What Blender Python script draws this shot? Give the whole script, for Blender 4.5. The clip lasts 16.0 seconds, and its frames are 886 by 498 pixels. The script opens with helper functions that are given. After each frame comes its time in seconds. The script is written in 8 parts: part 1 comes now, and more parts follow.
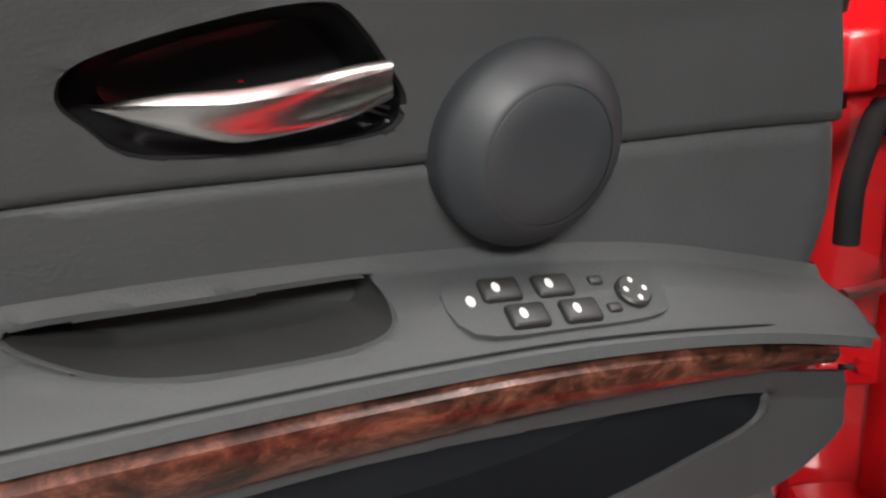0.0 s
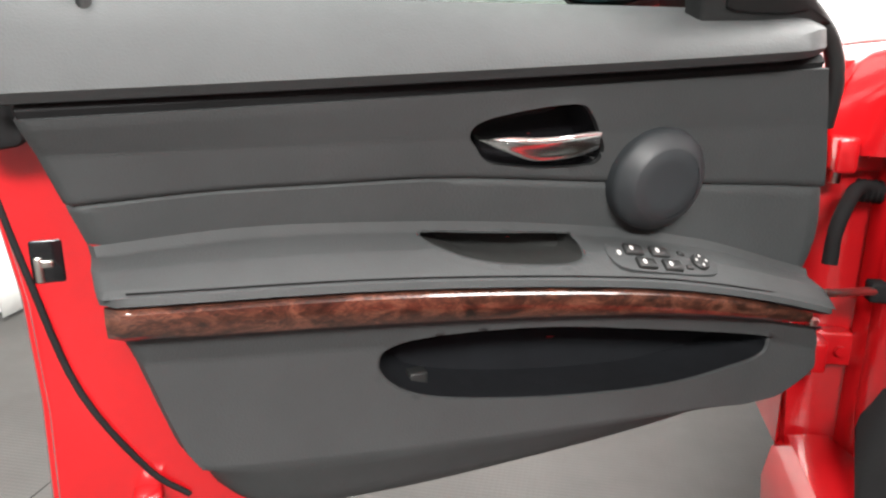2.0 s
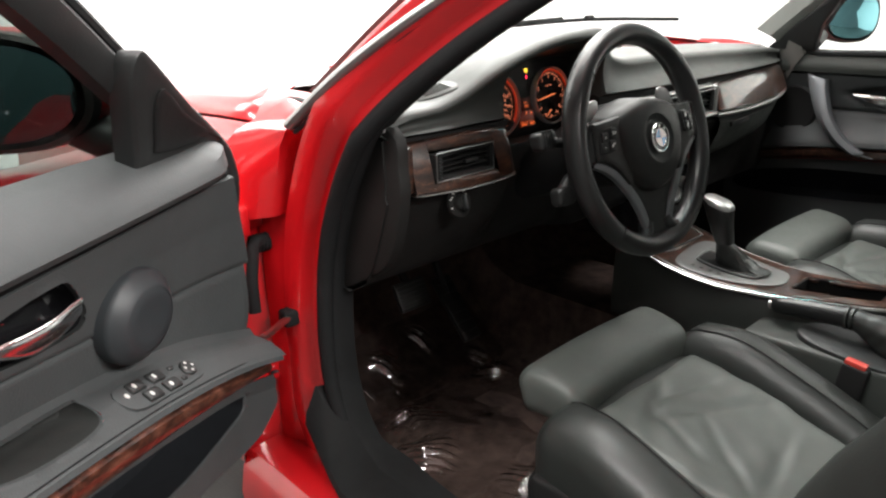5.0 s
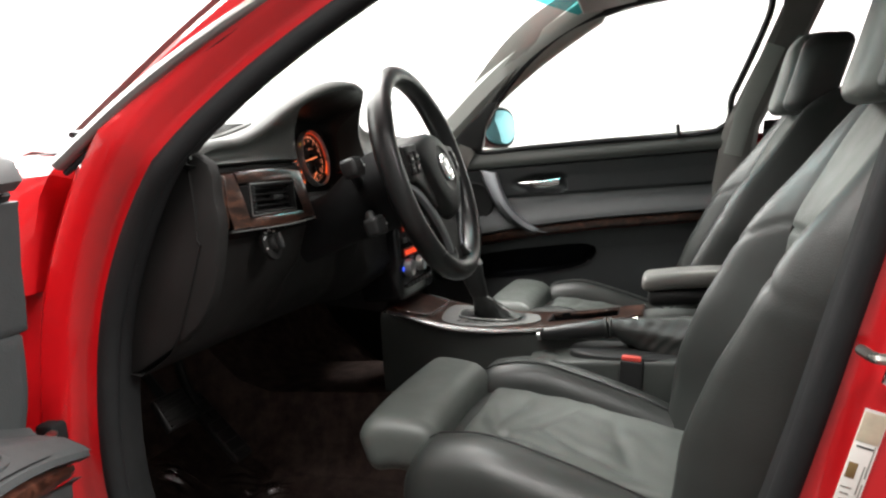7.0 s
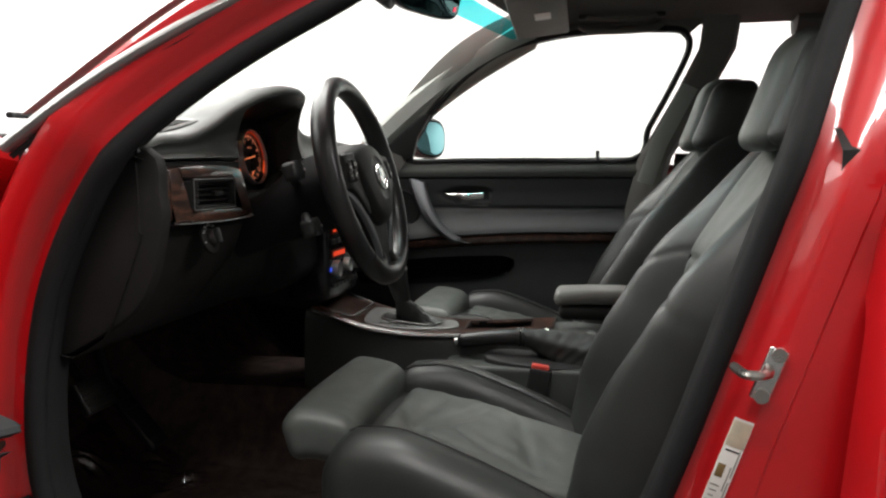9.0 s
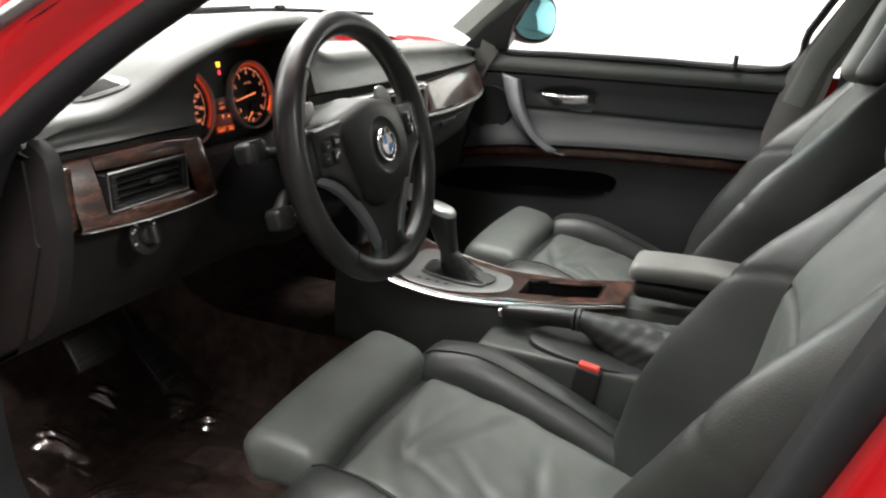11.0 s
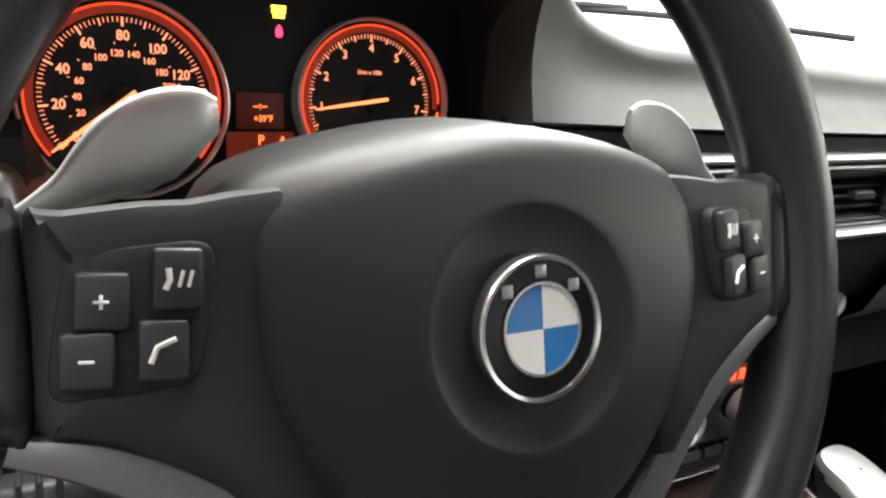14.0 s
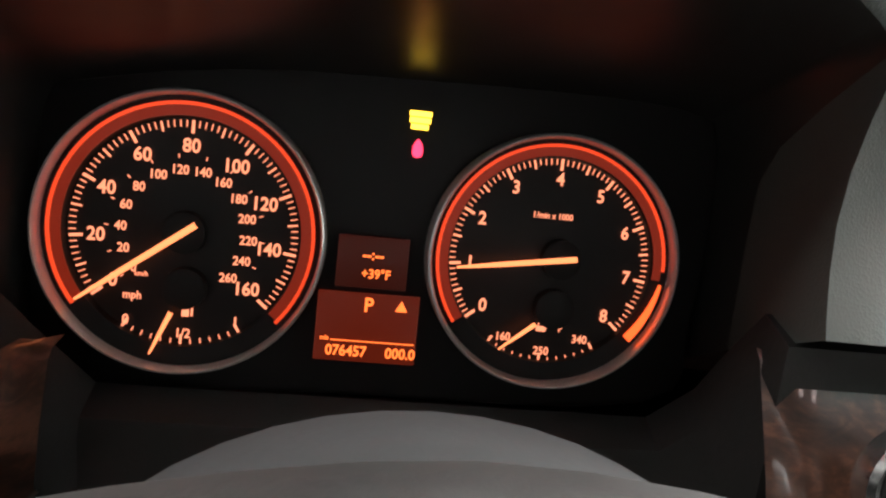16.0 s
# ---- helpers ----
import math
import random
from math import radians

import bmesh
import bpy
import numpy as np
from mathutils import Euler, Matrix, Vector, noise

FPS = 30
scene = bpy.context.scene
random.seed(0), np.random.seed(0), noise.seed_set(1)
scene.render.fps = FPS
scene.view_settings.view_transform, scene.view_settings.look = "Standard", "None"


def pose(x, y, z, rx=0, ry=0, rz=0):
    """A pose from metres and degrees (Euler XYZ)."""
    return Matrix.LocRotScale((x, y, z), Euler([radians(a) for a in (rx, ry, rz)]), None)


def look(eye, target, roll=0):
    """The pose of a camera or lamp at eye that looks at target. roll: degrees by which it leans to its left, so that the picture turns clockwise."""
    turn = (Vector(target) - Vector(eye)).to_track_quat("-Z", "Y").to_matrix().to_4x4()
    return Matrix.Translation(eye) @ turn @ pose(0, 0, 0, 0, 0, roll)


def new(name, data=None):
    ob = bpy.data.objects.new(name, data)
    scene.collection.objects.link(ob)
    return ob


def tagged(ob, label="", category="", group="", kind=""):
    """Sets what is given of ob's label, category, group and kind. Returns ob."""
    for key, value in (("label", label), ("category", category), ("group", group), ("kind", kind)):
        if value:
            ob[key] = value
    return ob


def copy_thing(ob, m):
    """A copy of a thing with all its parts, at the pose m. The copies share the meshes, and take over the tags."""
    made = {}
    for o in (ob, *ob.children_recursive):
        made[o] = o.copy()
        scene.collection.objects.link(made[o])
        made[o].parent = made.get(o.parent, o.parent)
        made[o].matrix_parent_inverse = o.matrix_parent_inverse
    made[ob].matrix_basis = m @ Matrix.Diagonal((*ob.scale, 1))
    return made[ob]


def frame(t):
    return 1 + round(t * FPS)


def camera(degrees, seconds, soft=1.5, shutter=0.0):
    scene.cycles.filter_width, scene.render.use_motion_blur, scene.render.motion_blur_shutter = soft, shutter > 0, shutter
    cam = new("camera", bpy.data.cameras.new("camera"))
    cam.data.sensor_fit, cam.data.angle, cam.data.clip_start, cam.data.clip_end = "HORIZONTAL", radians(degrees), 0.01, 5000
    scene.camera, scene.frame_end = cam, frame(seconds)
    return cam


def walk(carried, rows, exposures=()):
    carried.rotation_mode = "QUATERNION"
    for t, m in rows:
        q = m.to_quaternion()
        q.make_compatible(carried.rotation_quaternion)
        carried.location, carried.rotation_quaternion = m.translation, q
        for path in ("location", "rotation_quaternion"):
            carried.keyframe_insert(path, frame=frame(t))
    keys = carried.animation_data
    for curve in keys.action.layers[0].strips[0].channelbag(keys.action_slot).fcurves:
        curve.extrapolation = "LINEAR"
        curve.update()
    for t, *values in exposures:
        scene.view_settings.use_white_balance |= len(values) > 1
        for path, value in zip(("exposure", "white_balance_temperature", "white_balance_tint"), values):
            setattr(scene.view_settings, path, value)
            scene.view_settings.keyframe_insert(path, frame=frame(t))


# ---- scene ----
cam = camera(61.6, 16.0, soft=2.3)
PATH = [
    (0, (-1.138, -0.196, 0.889), (-1.401, 1.673, 0.226), -5.6),
    (0.5, (-1.142, -0.276, 0.902), (-1.402, 1.601, 0.263), -4.3),
    (1, (-1.137, -0.384, 0.922), (-1.491, 1.489, 0.315), -2.6),
    (1.5, (-1.16, -0.502, 0.942), (-1.556, 1.369, 0.357), -0.7),
    (2, (-1.216, -0.643, 0.954), (-1.593, 1.243, 0.405), 0.3),
    (2.5, (-1.26, -0.768, 0.985), (-1.526, 1.141, 0.452), 0.8),
    (3, (-1.303, -0.857, 1.036), (-1.297, 1.066, 0.483), 1.7),
    (3.5, (-1.334, -0.891, 1.092), (-0.972, 0.982, 0.491), 1.9),
    (4, (-1.374, -0.834, 1.125), (-0.667, 0.926, 0.491), 0.6),
    (4.5, (-1.415, -0.734, 1.129), (-0.391, 0.866, 0.503), -0.9),
    (5, (-1.415, -0.625, 1.16), (-0.146, 0.767, 0.488), -1.9),
    (5.2, (-1.425, -0.577, 1.167), (-0.053, 0.707, 0.483), -2.1),
    (7.3, (-1.587, -0.334, 0.864), (0.341, 0.186, 0.751), -5.1),
    (7.5, (-1.596, -0.321, 0.829), (0.343, 0.167, 0.791), -4.6),
    (8, (-1.622, -0.29, 0.758), (0.336, 0.106, 0.854), -2.5),
    (8.5, (-1.633, -0.315, 0.808), (0.331, 0.065, 0.825), -1.9),
    (9, (-1.647, -0.356, 0.933), (0.305, 0.023, 0.717), -0.3),
    (9.2, (-1.635, -0.388, 0.997), (0.297, 0.009, 0.665), 0.1),
    (11.5, (-1.116, -0.472, 1.136), (0.55, 0.368, 0.417), 1.9),
    (12, (-0.952, -0.428, 1.092), (0.63, 0.561, 0.371), 0.9),
    (12.5, (-0.803, -0.353, 1.056), (0.684, 0.766, 0.325), 0.7),
    (13, (-0.666, -0.294, 1.013), (0.671, 1.031, 0.339), 0.2),
    (13.5, (-0.583, -0.246, 1.012), (0.566, 1.26, 0.369), 1.8),
    (14, (-0.506, -0.167, 1.007), (0.469, 1.483, 0.432), 4.9),
    (14.5, (-0.46, -0.122, 1.01), (0.314, 1.651, 0.503), 7),
    (15, (-0.434, -0.08, 1.027), (0.186, 1.754, 0.522), 8.6),
    (15.5, (-0.412, -0.04, 1.035), (0.049, 1.838, 0.525), 9.2),
    (16, (-0.389, -0.013, 1.027), (-0.137, 1.916, 0.563), 6.9),
]
EXPOSURES = [(0.0, -0.15), (0.5, 0.05), (1.0, 0.25), (1.5, 0.25), (2.0, 0.18), (2.5, -0.2), (3.0, -0.68), (3.5, -0.65), (4.0, -0.52), (4.5, -0.38), (5.0, -0.3), (7.5, -0.04), (8.0, -0.32), (8.5, -0.75), (9.0, -0.80), (11.5, 0.2), (12.5, 0.58), (13.5, 1.1), (14.5, 0.62), (15.0, 0.4), (15.5, 0.42), (16.0, 0.75)]
walk(cam, [(t, look(eye, target, roll)) for t, eye, target, roll in PATH], EXPOSURES)


# ---------- tools ----------
WM = {}


def thing(name, label, category, m=None, group="", kind=""):
    ob = new(name)
    ob.empty_display_size = 0.05
    ob.matrix_basis = m or Matrix()
    WM[ob] = m.copy() if m else Matrix()
    return tagged(ob, label, category, group, kind)


def part(name, bm, material, parent=None, label="", local=False, angle=40, smooth=True):
    """One mesh object out of a bmesh, under a thing or a part; world places unless local."""
    me = bpy.data.meshes.new(name)
    bmesh.ops.recalc_face_normals(bm, faces=bm.faces)
    bm.to_mesh(me)
    bm.free()
    if parent is not None and not local:
        me.transform(WM[parent].inverted())
    for p in me.polygons:
        p.use_smooth = smooth
    if smooth:
        me.set_sharp_from_angle(angle=radians(angle))
    for m in material if isinstance(material, (list, tuple)) else [material]:
        me.materials.append(m)
    ob = new(name, me)
    if parent is not None:
        ob.parent = parent
        WM[ob] = WM[parent]
    else:
        WM[ob] = Matrix()
    if label:
        tagged(ob, label)
    return ob


def lerp(a, b, t):
    return a + (b - a) * t


def interp(x, pts):
    """Smooth curve through (x, y) pairs, x rising, with no overshoot."""
    n = len(pts)
    if x <= pts[0][0]:
        return pts[0][1]
    if x >= pts[-1][0]:
        return pts[-1][1]
    k = 0
    while x > pts[k + 1][0]:
        k += 1

    def rise(i):
        return (pts[i + 1][1] - pts[i][1]) / (pts[i + 1][0] - pts[i][0])

    def slope(i):
        if i == 0:
            return rise(0)
        if i == n - 1:
            return rise(n - 2)
        p, q = rise(i - 1), rise(i)
        return 0.0 if p * q <= 0 else 2 * p * q / (p + q)

    h = pts[k + 1][0] - pts[k][0]
    t = (x - pts[k][0]) / h
    ya, yb, ma, mb = pts[k][1], pts[k + 1][1], slope(k) * h, slope(k + 1) * h
    return ya + ma * t + (3 * (yb - ya) - 2 * ma - mb) * t * t + (ma + mb - 2 * (yb - ya)) * t**3


def catmull(pts, n=6, closed=False):
    """A smooth line of points through the given ones."""
    p = [Vector(q) for q in pts]
    k = len(p)
    out = []
    for i in range(k if closed else k - 1):
        if closed:
            a, b, c, d = p[(i - 1) % k], p[i], p[(i + 1) % k], p[(i + 2) % k]
        else:
            b, c = p[i], p[i + 1]
            a = p[i - 1] if i else b * 2 - c
            d = p[i + 2] if i + 2 < k else c * 2 - b
        for j in range(n):
            t = j / n
            out.append(0.5 * (2 * b + (c - a) * t + (2 * a - 5 * b + 4 * c - d) * t**2 + (3 * b - a - 3 * c + d) * t**3))
    if not closed:
        out.append(p[-1])
    return out


def loft(bm, rows, wrap=False, ends=False, close=False):
    """A skin over rows of points; wrap: each row is a ring; close: the last row joins the first; ends: caps."""
    vs = [[bm.verts.new(p) for p in row] for row in rows]
    n = len(vs[0])
    pairs = list(zip(vs, vs[1:])) + ([(vs[-1], vs[0])] if close else [])
    for a, b in pairs:
        for i in range(n if wrap else n - 1):
            j = (i + 1) % n
            bm.faces.new((a[i], a[j], b[j], b[i]))
    if ends:
        bm.faces.new(list(reversed(vs[0])))
        bm.faces.new(vs[-1])
    return vs


def tube(bm, pts, r, seg=10, closed=False, ratio=1.0, up=(0, 0, 1), ends=True):
    """A round (or flattened) rod along a line; r may be a list."""
    pts = [Vector(p) for p in pts]
    rows = []
    for i, p in enumerate(pts):
        if closed:
            d = (pts[(i + 1) % len(pts)] - pts[i - 1]).normalized()
        else:
            d = (pts[min(i + 1, len(pts) - 1)] - pts[max(i - 1, 0)]).normalized()
        s = d.cross(Vector(up))
        s = s.normalized() if s.length > 1e-4 else d.orthogonal().normalized()
        v = s.cross(d).normalized()
        rr = r[i] if isinstance(r, (list, tuple)) else r
        rows.append([p + (s * math.cos(a) + v * math.sin(a) * ratio) * rr for a in (2 * math.pi * k / seg for k in range(seg))])
    loft(bm, rows, wrap=True, ends=ends and not closed, close=closed)
    return bm


def lathe(bm, profile, m=None, seg=40):
    """Turned shape: profile of (radius, height) about the local z of m."""
    m = m or Matrix()
    rows = []
    for r, h in profile:
        rows.append([m @ Vector((max(r, 1e-5) * math.cos(a), max(r, 1e-5) * math.sin(a), h)) for a in (2 * math.pi * k / seg for k in range(seg))])
    loft(bm, rows, wrap=True)
    bmesh.ops.remove_doubles(bm, verts=bm.verts, dist=2e-5)
    return bm


def rbox(bm, size, r=0.005, at=(0, 0, 0), m=None, k=3, mid=(1, 1, 1), fn=None):
    """A box with rounded edges, cut mid times along each side, then bent by fn."""
    h = [s / 2 for s in size]
    r = min(r, *[x * 0.999 for x in h])
    lists = []
    for ax in range(3):
        inner = h[ax] - r
        corner = [r * (1 - math.cos(math.pi / 2 * i / k)) for i in range(k)]
        c = [-h[ax] + q for q in corner]
        n = max(1, mid[ax])
        c += [lerp(-inner, inner, i / n) for i in range(n + 1)]
        c += [h[ax] - q for q in reversed(corner)]
        lists.append(c)
    m = m or Matrix()
    seen = {}

    def vert(p):
        key = tuple(round(q, 6) for q in p)
        if key not in seen:
            v = Vector(p)
            core = Vector([max(-(h[i] - r), min(h[i] - r, v[i])) for i in range(3)])
            d = v - core
            if d.length > 1e-9:
                v = core + d.normalized() * r
            v += Vector(at)
            if fn:
                v = Vector(fn(v))
            seen[key] = bm.verts.new(m @ v)
        return seen[key]

    for ax in range(3):
        b, c = [(1, 2), (2, 0), (0, 1)][ax]
        for side in (-1, 1):
            for i in range(len(lists[b]) - 1):
                for j in range(len(lists[c]) - 1):
                    quad = []
                    for x, y in ((i, j), (i + 1, j), (i + 1, j + 1), (i, j + 1)):
                        p = [0, 0, 0]
                        p[ax], p[b], p[c] = side * h[ax], lists[b][x], lists[c][y]
                        quad.append(vert(p))
                    if len(set(quad)) == 4:
                        bm.faces.new(quad if side > 0 else quad[::-1])
    return bm


def box(size, r=0.005, at=(0, 0, 0), m=None, **kw):
    return rbox(bmesh.new(), size, r, at, m, **kw)


def plate(bm, outline, depth, m=None, bevel=0.002, fn=None):
    """A flat shape of that outline (x, y), depth thick below its face, with a rounded rim, laid by m or bent by fn."""
    m = m or Matrix()
    n = len(outline)
    pts = [Vector((p[0], p[1])) for p in outline]
    area = sum(pts[i].x * pts[(i + 1) % n].y - pts[(i + 1) % n].x * pts[i].y for i in range(n))
    if area < 0:
        pts.reverse()

    def shrunk(d):
        out = []
        for i in range(n):
            a, b, c = pts[i - 1], pts[i], pts[(i + 1) % n]
            e, g = (b - a), (c - b)
            t = ((e.normalized() if e.length else e) + (g.normalized() if g.length else g))
            t = t.normalized() if t.length > 1e-9 else Vector((1, 0))
            out.append(b + Vector((-t.y, t.x)) * d)
        return out

    rows = []
    steps = [(0, -depth), (0, -bevel), (bevel * 0.3, -bevel * 0.3), (bevel, 0)] if bevel else [(0, -depth), (0, 0)]
    for d, z in steps:
        rows.append([m @ Vector(fn((p.x, p.y, z)) if fn else (p.x, p.y, z)) for p in shrunk(d)])
    if fn:
        c = sum(pts, Vector((0, 0))) / n
        for f in (0.75, 0.5, 0.25, 0.01):
            rows.append([m @ Vector(fn((lerp(c.x, p.x, f), lerp(c.y, p.y, f), 0))) for p in shrunk(steps[-1][0])])
    loft(bm, rows, wrap=True, ends=True)
    return bm


def ellipse(a, b, n=40, cx=0, cy=0, power=2.0):
    out = []
    for k in range(n):
        t = 2 * math.pi * k / n
        c, s = math.cos(t), math.sin(t)
        out.append((cx + a * math.copysign(abs(c) ** (2 / power), c), cy + b * math.copysign(abs(s) ** (2 / power), s)))
    return out


def text_mesh(body, size, depth=0.0):
    """Flat letters as a mesh, centred."""
    cu = bpy.data.curves.new("letters", "FONT")
    cu.body, cu.size, cu.align_x, cu.align_y, cu.extrude = body, size, "CENTER", "CENTER", depth
    cu.resolution_u, cu.offset = 3, size * 0.022
    ob = bpy.data.objects.new("letters", cu)
    me = bpy.data.meshes.new_from_object(ob)
    bpy.data.objects.remove(ob)
    bpy.data.curves.remove(cu)
    bm = bmesh.new()
    bm.from_mesh(me)
    bpy.data.meshes.remove(me)
    return bm


def frame_of(o, x, y, z):
    m = Matrix.Identity(4)
    for i, v in enumerate((x, y, z, o)):
        for j in range(3):
            m[j][i] = v[j]
    return m

# ---------- light ----------
world = bpy.data.worlds.new("world")
scene.world = world
world.use_nodes = True
world.node_tree.nodes["Background"].inputs[0].default_value = (0.9, 0.95, 1.0, 1)
world.node_tree.nodes["Background"].inputs[1].default_value = 0.3


def area_lamp(name, at, target, sx, sy, power, colour=(1, 0.98, 0.95)):
    d = bpy.data.lights.new(name, "AREA")
    d.shape, d.size, d.size_y, d.energy, d.color = "RECTANGLE", sx, sy, power, colour
    ob = new(name, d)
    ob.matrix_basis = look(at, target)
    return ob


CEIL = 3.3
# unseen overhead lamps, added and spread to brighten door, dash and seats
for lx, ly, sx, sy, p in ((-2.1, -0.4, 0.3, 2.0, 140), (-1.3, 3.5, 1.5, 3.0, 160), (0.3, 1.5, 1.6, 2.0, 200), (0.3, 0.3, 1.2, 0.8, 80), (2.3, 3.2, 1.5, 3.0, 460), (2.4, -1.4, 1.5, 2.0, 220), (-0.3, -3.7, 2.0, 1.2, 660)):
    area_lamp("added_overhead_lamp", (lx, ly, CEIL - 0.06), (lx, ly, 0), sx, sy, p)

# ---------- materials ----------
def tree(name):
    m = bpy.data.materials.new(name)
    m.use_nodes = True
    t = m.node_tree
    return m, t, t.nodes["Principled BSDF"]


def add(t, kind, **props):
    n = t.nodes.new(kind)
    for k, v in props.items():
        n.inputs[k].default_value = v
    return n


def coords(t, scale=(1, 1, 1)):
    tc = t.nodes.new("ShaderNodeTexCoord")
    mp = t.nodes.new("ShaderNodeMapping")
    mp.inputs["Scale"].default_value = scale
    t.links.new(tc.outputs["Object"], mp.inputs["Vector"])
    return mp.outputs["Vector"]


def ramp(t, source, stops):
    r = t.nodes.new("ShaderNodeValToRGB")
    e = r.color_ramp.elements
    while len(e) < len(stops):
        e.new(0.5)
    for el, (p, c) in zip(e, stops):
        el.position, el.color = p, (*c, 1)
    t.links.new(source, r.inputs["Fac"])
    return r.outputs["Color"]


def surface(name, colour, rough=0.5, metal=0.0, vary=0.25, big=6, fine=180, bump=0.05, grain="noise", coat=0.0, spec=0.5, rough_vary=0.1, sheen=0.0):
    """A surface with slow shifts of colour and gloss, and a fine relief."""
    m, t, b = tree(name)
    v = coords(t)
    n1 = add(t, "ShaderNodeTexNoise", Scale=big, Detail=5.0, Roughness=0.6)
    t.links.new(v, n1.inputs["Vector"])
    lo = tuple(c * (1 - vary) for c in colour)
    hi = tuple(min(1, c * (1 + vary)) for c in colour)
    t.links.new(ramp(t, n1.outputs["Fac"], [(0.3, lo), (0.7, hi)]), b.inputs["Base Color"])
    rr = add(t, "ShaderNodeMapRange")
    rr.inputs["To Min"].default_value, rr.inputs["To Max"].default_value = max(0.02, rough - rough_vary), min(1, rough + rough_vary)
    n3 = add(t, "ShaderNodeTexNoise", Scale=big * 5, Detail=4.0)
    t.links.new(v, n3.inputs["Vector"])
    t.links.new(n3.outputs["Fac"], rr.inputs["Value"])
    t.links.new(rr.outputs["Result"], b.inputs["Roughness"])
    b.inputs["Metallic"].default_value = metal
    b.inputs["Specular IOR Level"].default_value = spec
    b.inputs["Coat Weight"].default_value = coat
    b.inputs["Coat Roughness"].default_value = 0.04
    b.inputs["Sheen Weight"].default_value = sheen
    if bump:
        if grain == "cell":
            g = add(t, "ShaderNodeTexVoronoi", Scale=fine)
            src = g.outputs["Distance"]
        else:
            g = add(t, "ShaderNodeTexNoise", Scale=fine, Detail=3.0)
            src = g.outputs["Fac"]
        t.links.new(v, g.inputs["Vector"])
        bp = add(t, "ShaderNodeBump", Strength=bump, Distance=0.002)
        t.links.new(src, bp.inputs["Height"])
        t.links.new(bp.outputs["Normal"], b.inputs["Normal"])
    return m


def burl(name, lo, mid, hi, coat=0.9):
    """Dark lacquered burl veneer."""
    m, t, b = tree(name)
    v = coords(t, (1.0, 1.0, 2.2))
    n1 = add(t, "ShaderNodeTexNoise", Scale=16, Detail=8.0, Roughness=0.65, Distortion=1.8)
    n2 = add(t, "ShaderNodeTexNoise", Scale=70, Detail=6.0, Distortion=2.5)
    for n in (n1, n2):
        t.links.new(v, n.inputs["Vector"])
    mx = t.nodes.new("ShaderNodeMix")
    mx.inputs["Factor"].default_value = 0.3
    t.links.new(n1.outputs["Fac"], mx.inputs["A"])
    t.links.new(n2.outputs["Fac"], mx.inputs["B"])
    t.links.new(ramp(t, mx.outputs["Result"], [(0.39, lo), (0.5, mid), (0.60, hi)]), b.inputs["Base Color"])
    b.inputs["Roughness"].default_value = 0.3
    b.inputs["Coat Weight"].default_value = coat
    b.inputs["Coat Roughness"].default_value = 0.05
    return m


def glass(name, tint, gloss=1.0, rough=0.02):
    """A thin pane: it lets light through, tinted, and mirrors by Fresnel."""
    m, t, b = tree(name)
    t.nodes.remove(b)
    out = t.nodes["Material Output"]
    tr = t.nodes.new("ShaderNodeBsdfTransparent")
    tr.inputs[0].default_value = (*tint, 1)
    gl = t.nodes.new("ShaderNodeBsdfGlossy")
    gl.inputs["Roughness"].default_value = rough
    lw = t.nodes.new("ShaderNodeLayerWeight")
    pw = t.nodes.new("ShaderNodeMath")
    pw.operation, pw.inputs[1].default_value = "POWER", 4.0
    t.links.new(lw.outputs["Facing"], pw.inputs[0])
    fr = t.nodes.new("ShaderNodeMath")
    fr.operation, fr.inputs[1].default_value = "ADD", 0.04
    t.links.new(pw.outputs[0], fr.inputs[0])
    sc = t.nodes.new("ShaderNodeMath")
    sc.operation = "MULTIPLY"
    sc.inputs[1].default_value = gloss
    mix = t.nodes.new("ShaderNodeMixShader")
    t.links.new(fr.outputs[0], sc.inputs[0])
    t.links.new(sc.outputs[0], mix.inputs[0])
    t.links.new(tr.outputs[0], mix.inputs[1])
    t.links.new(gl.outputs[0], mix.inputs[2])
    t.links.new(mix.outputs[0], out.inputs["Surface"])
    return m


def glow(name, colour, strength):
    m, t, b = tree(name)
    b.inputs["Base Color"].default_value = (*[c * 0.3 for c in colour], 1)
    b.inputs["Emission Color"].default_value = (*colour, 1)
    b.inputs["Emission Strength"].default_value = strength
    b.inputs["Roughness"].default_value = 0.4
    return m


RED = surface("red_paint", (0.52, 0.006, 0.010), 0.32, vary=0.06, big=3, bump=0.0, coat=1.0, rough_vary=0.05)
DOORTRIM = surface("soft_door_trim", (0.050, 0.054, 0.055), 0.60, vary=0.1, fine=420, bump=0.12, grain="cell", spec=0.28)
TRIMLEATHER = surface("door_leather", (0.056, 0.061, 0.062), 0.56, vary=0.12, fine=330, bump=0.16, grain="cell", spec=0.28)
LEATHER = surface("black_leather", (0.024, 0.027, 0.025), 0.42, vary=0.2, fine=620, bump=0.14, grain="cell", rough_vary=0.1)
# paler copy of the black leather; sheen from overhead light is in its colour
LEATHER_SHEEN = surface("leather_with_sheen", (0.080, 0.089, 0.082), 0.42, vary=0.2, fine=620, bump=0.14, grain="cell", rough_vary=0.1)
SEATSHELL = surface("seat_shell_plastic", (0.013, 0.013, 0.013), 0.5, fine=300, bump=0.1, spec=0.25)
DASHSKIN = surface("dash_skin", (0.042, 0.047, 0.043), 0.50, vary=0.1, fine=900, bump=0.08, grain="cell", spec=0.4)
PLASTIC = surface("dark_plastic", (0.020, 0.021, 0.021), 0.45, fine=350, bump=0.08, spec=0.4)
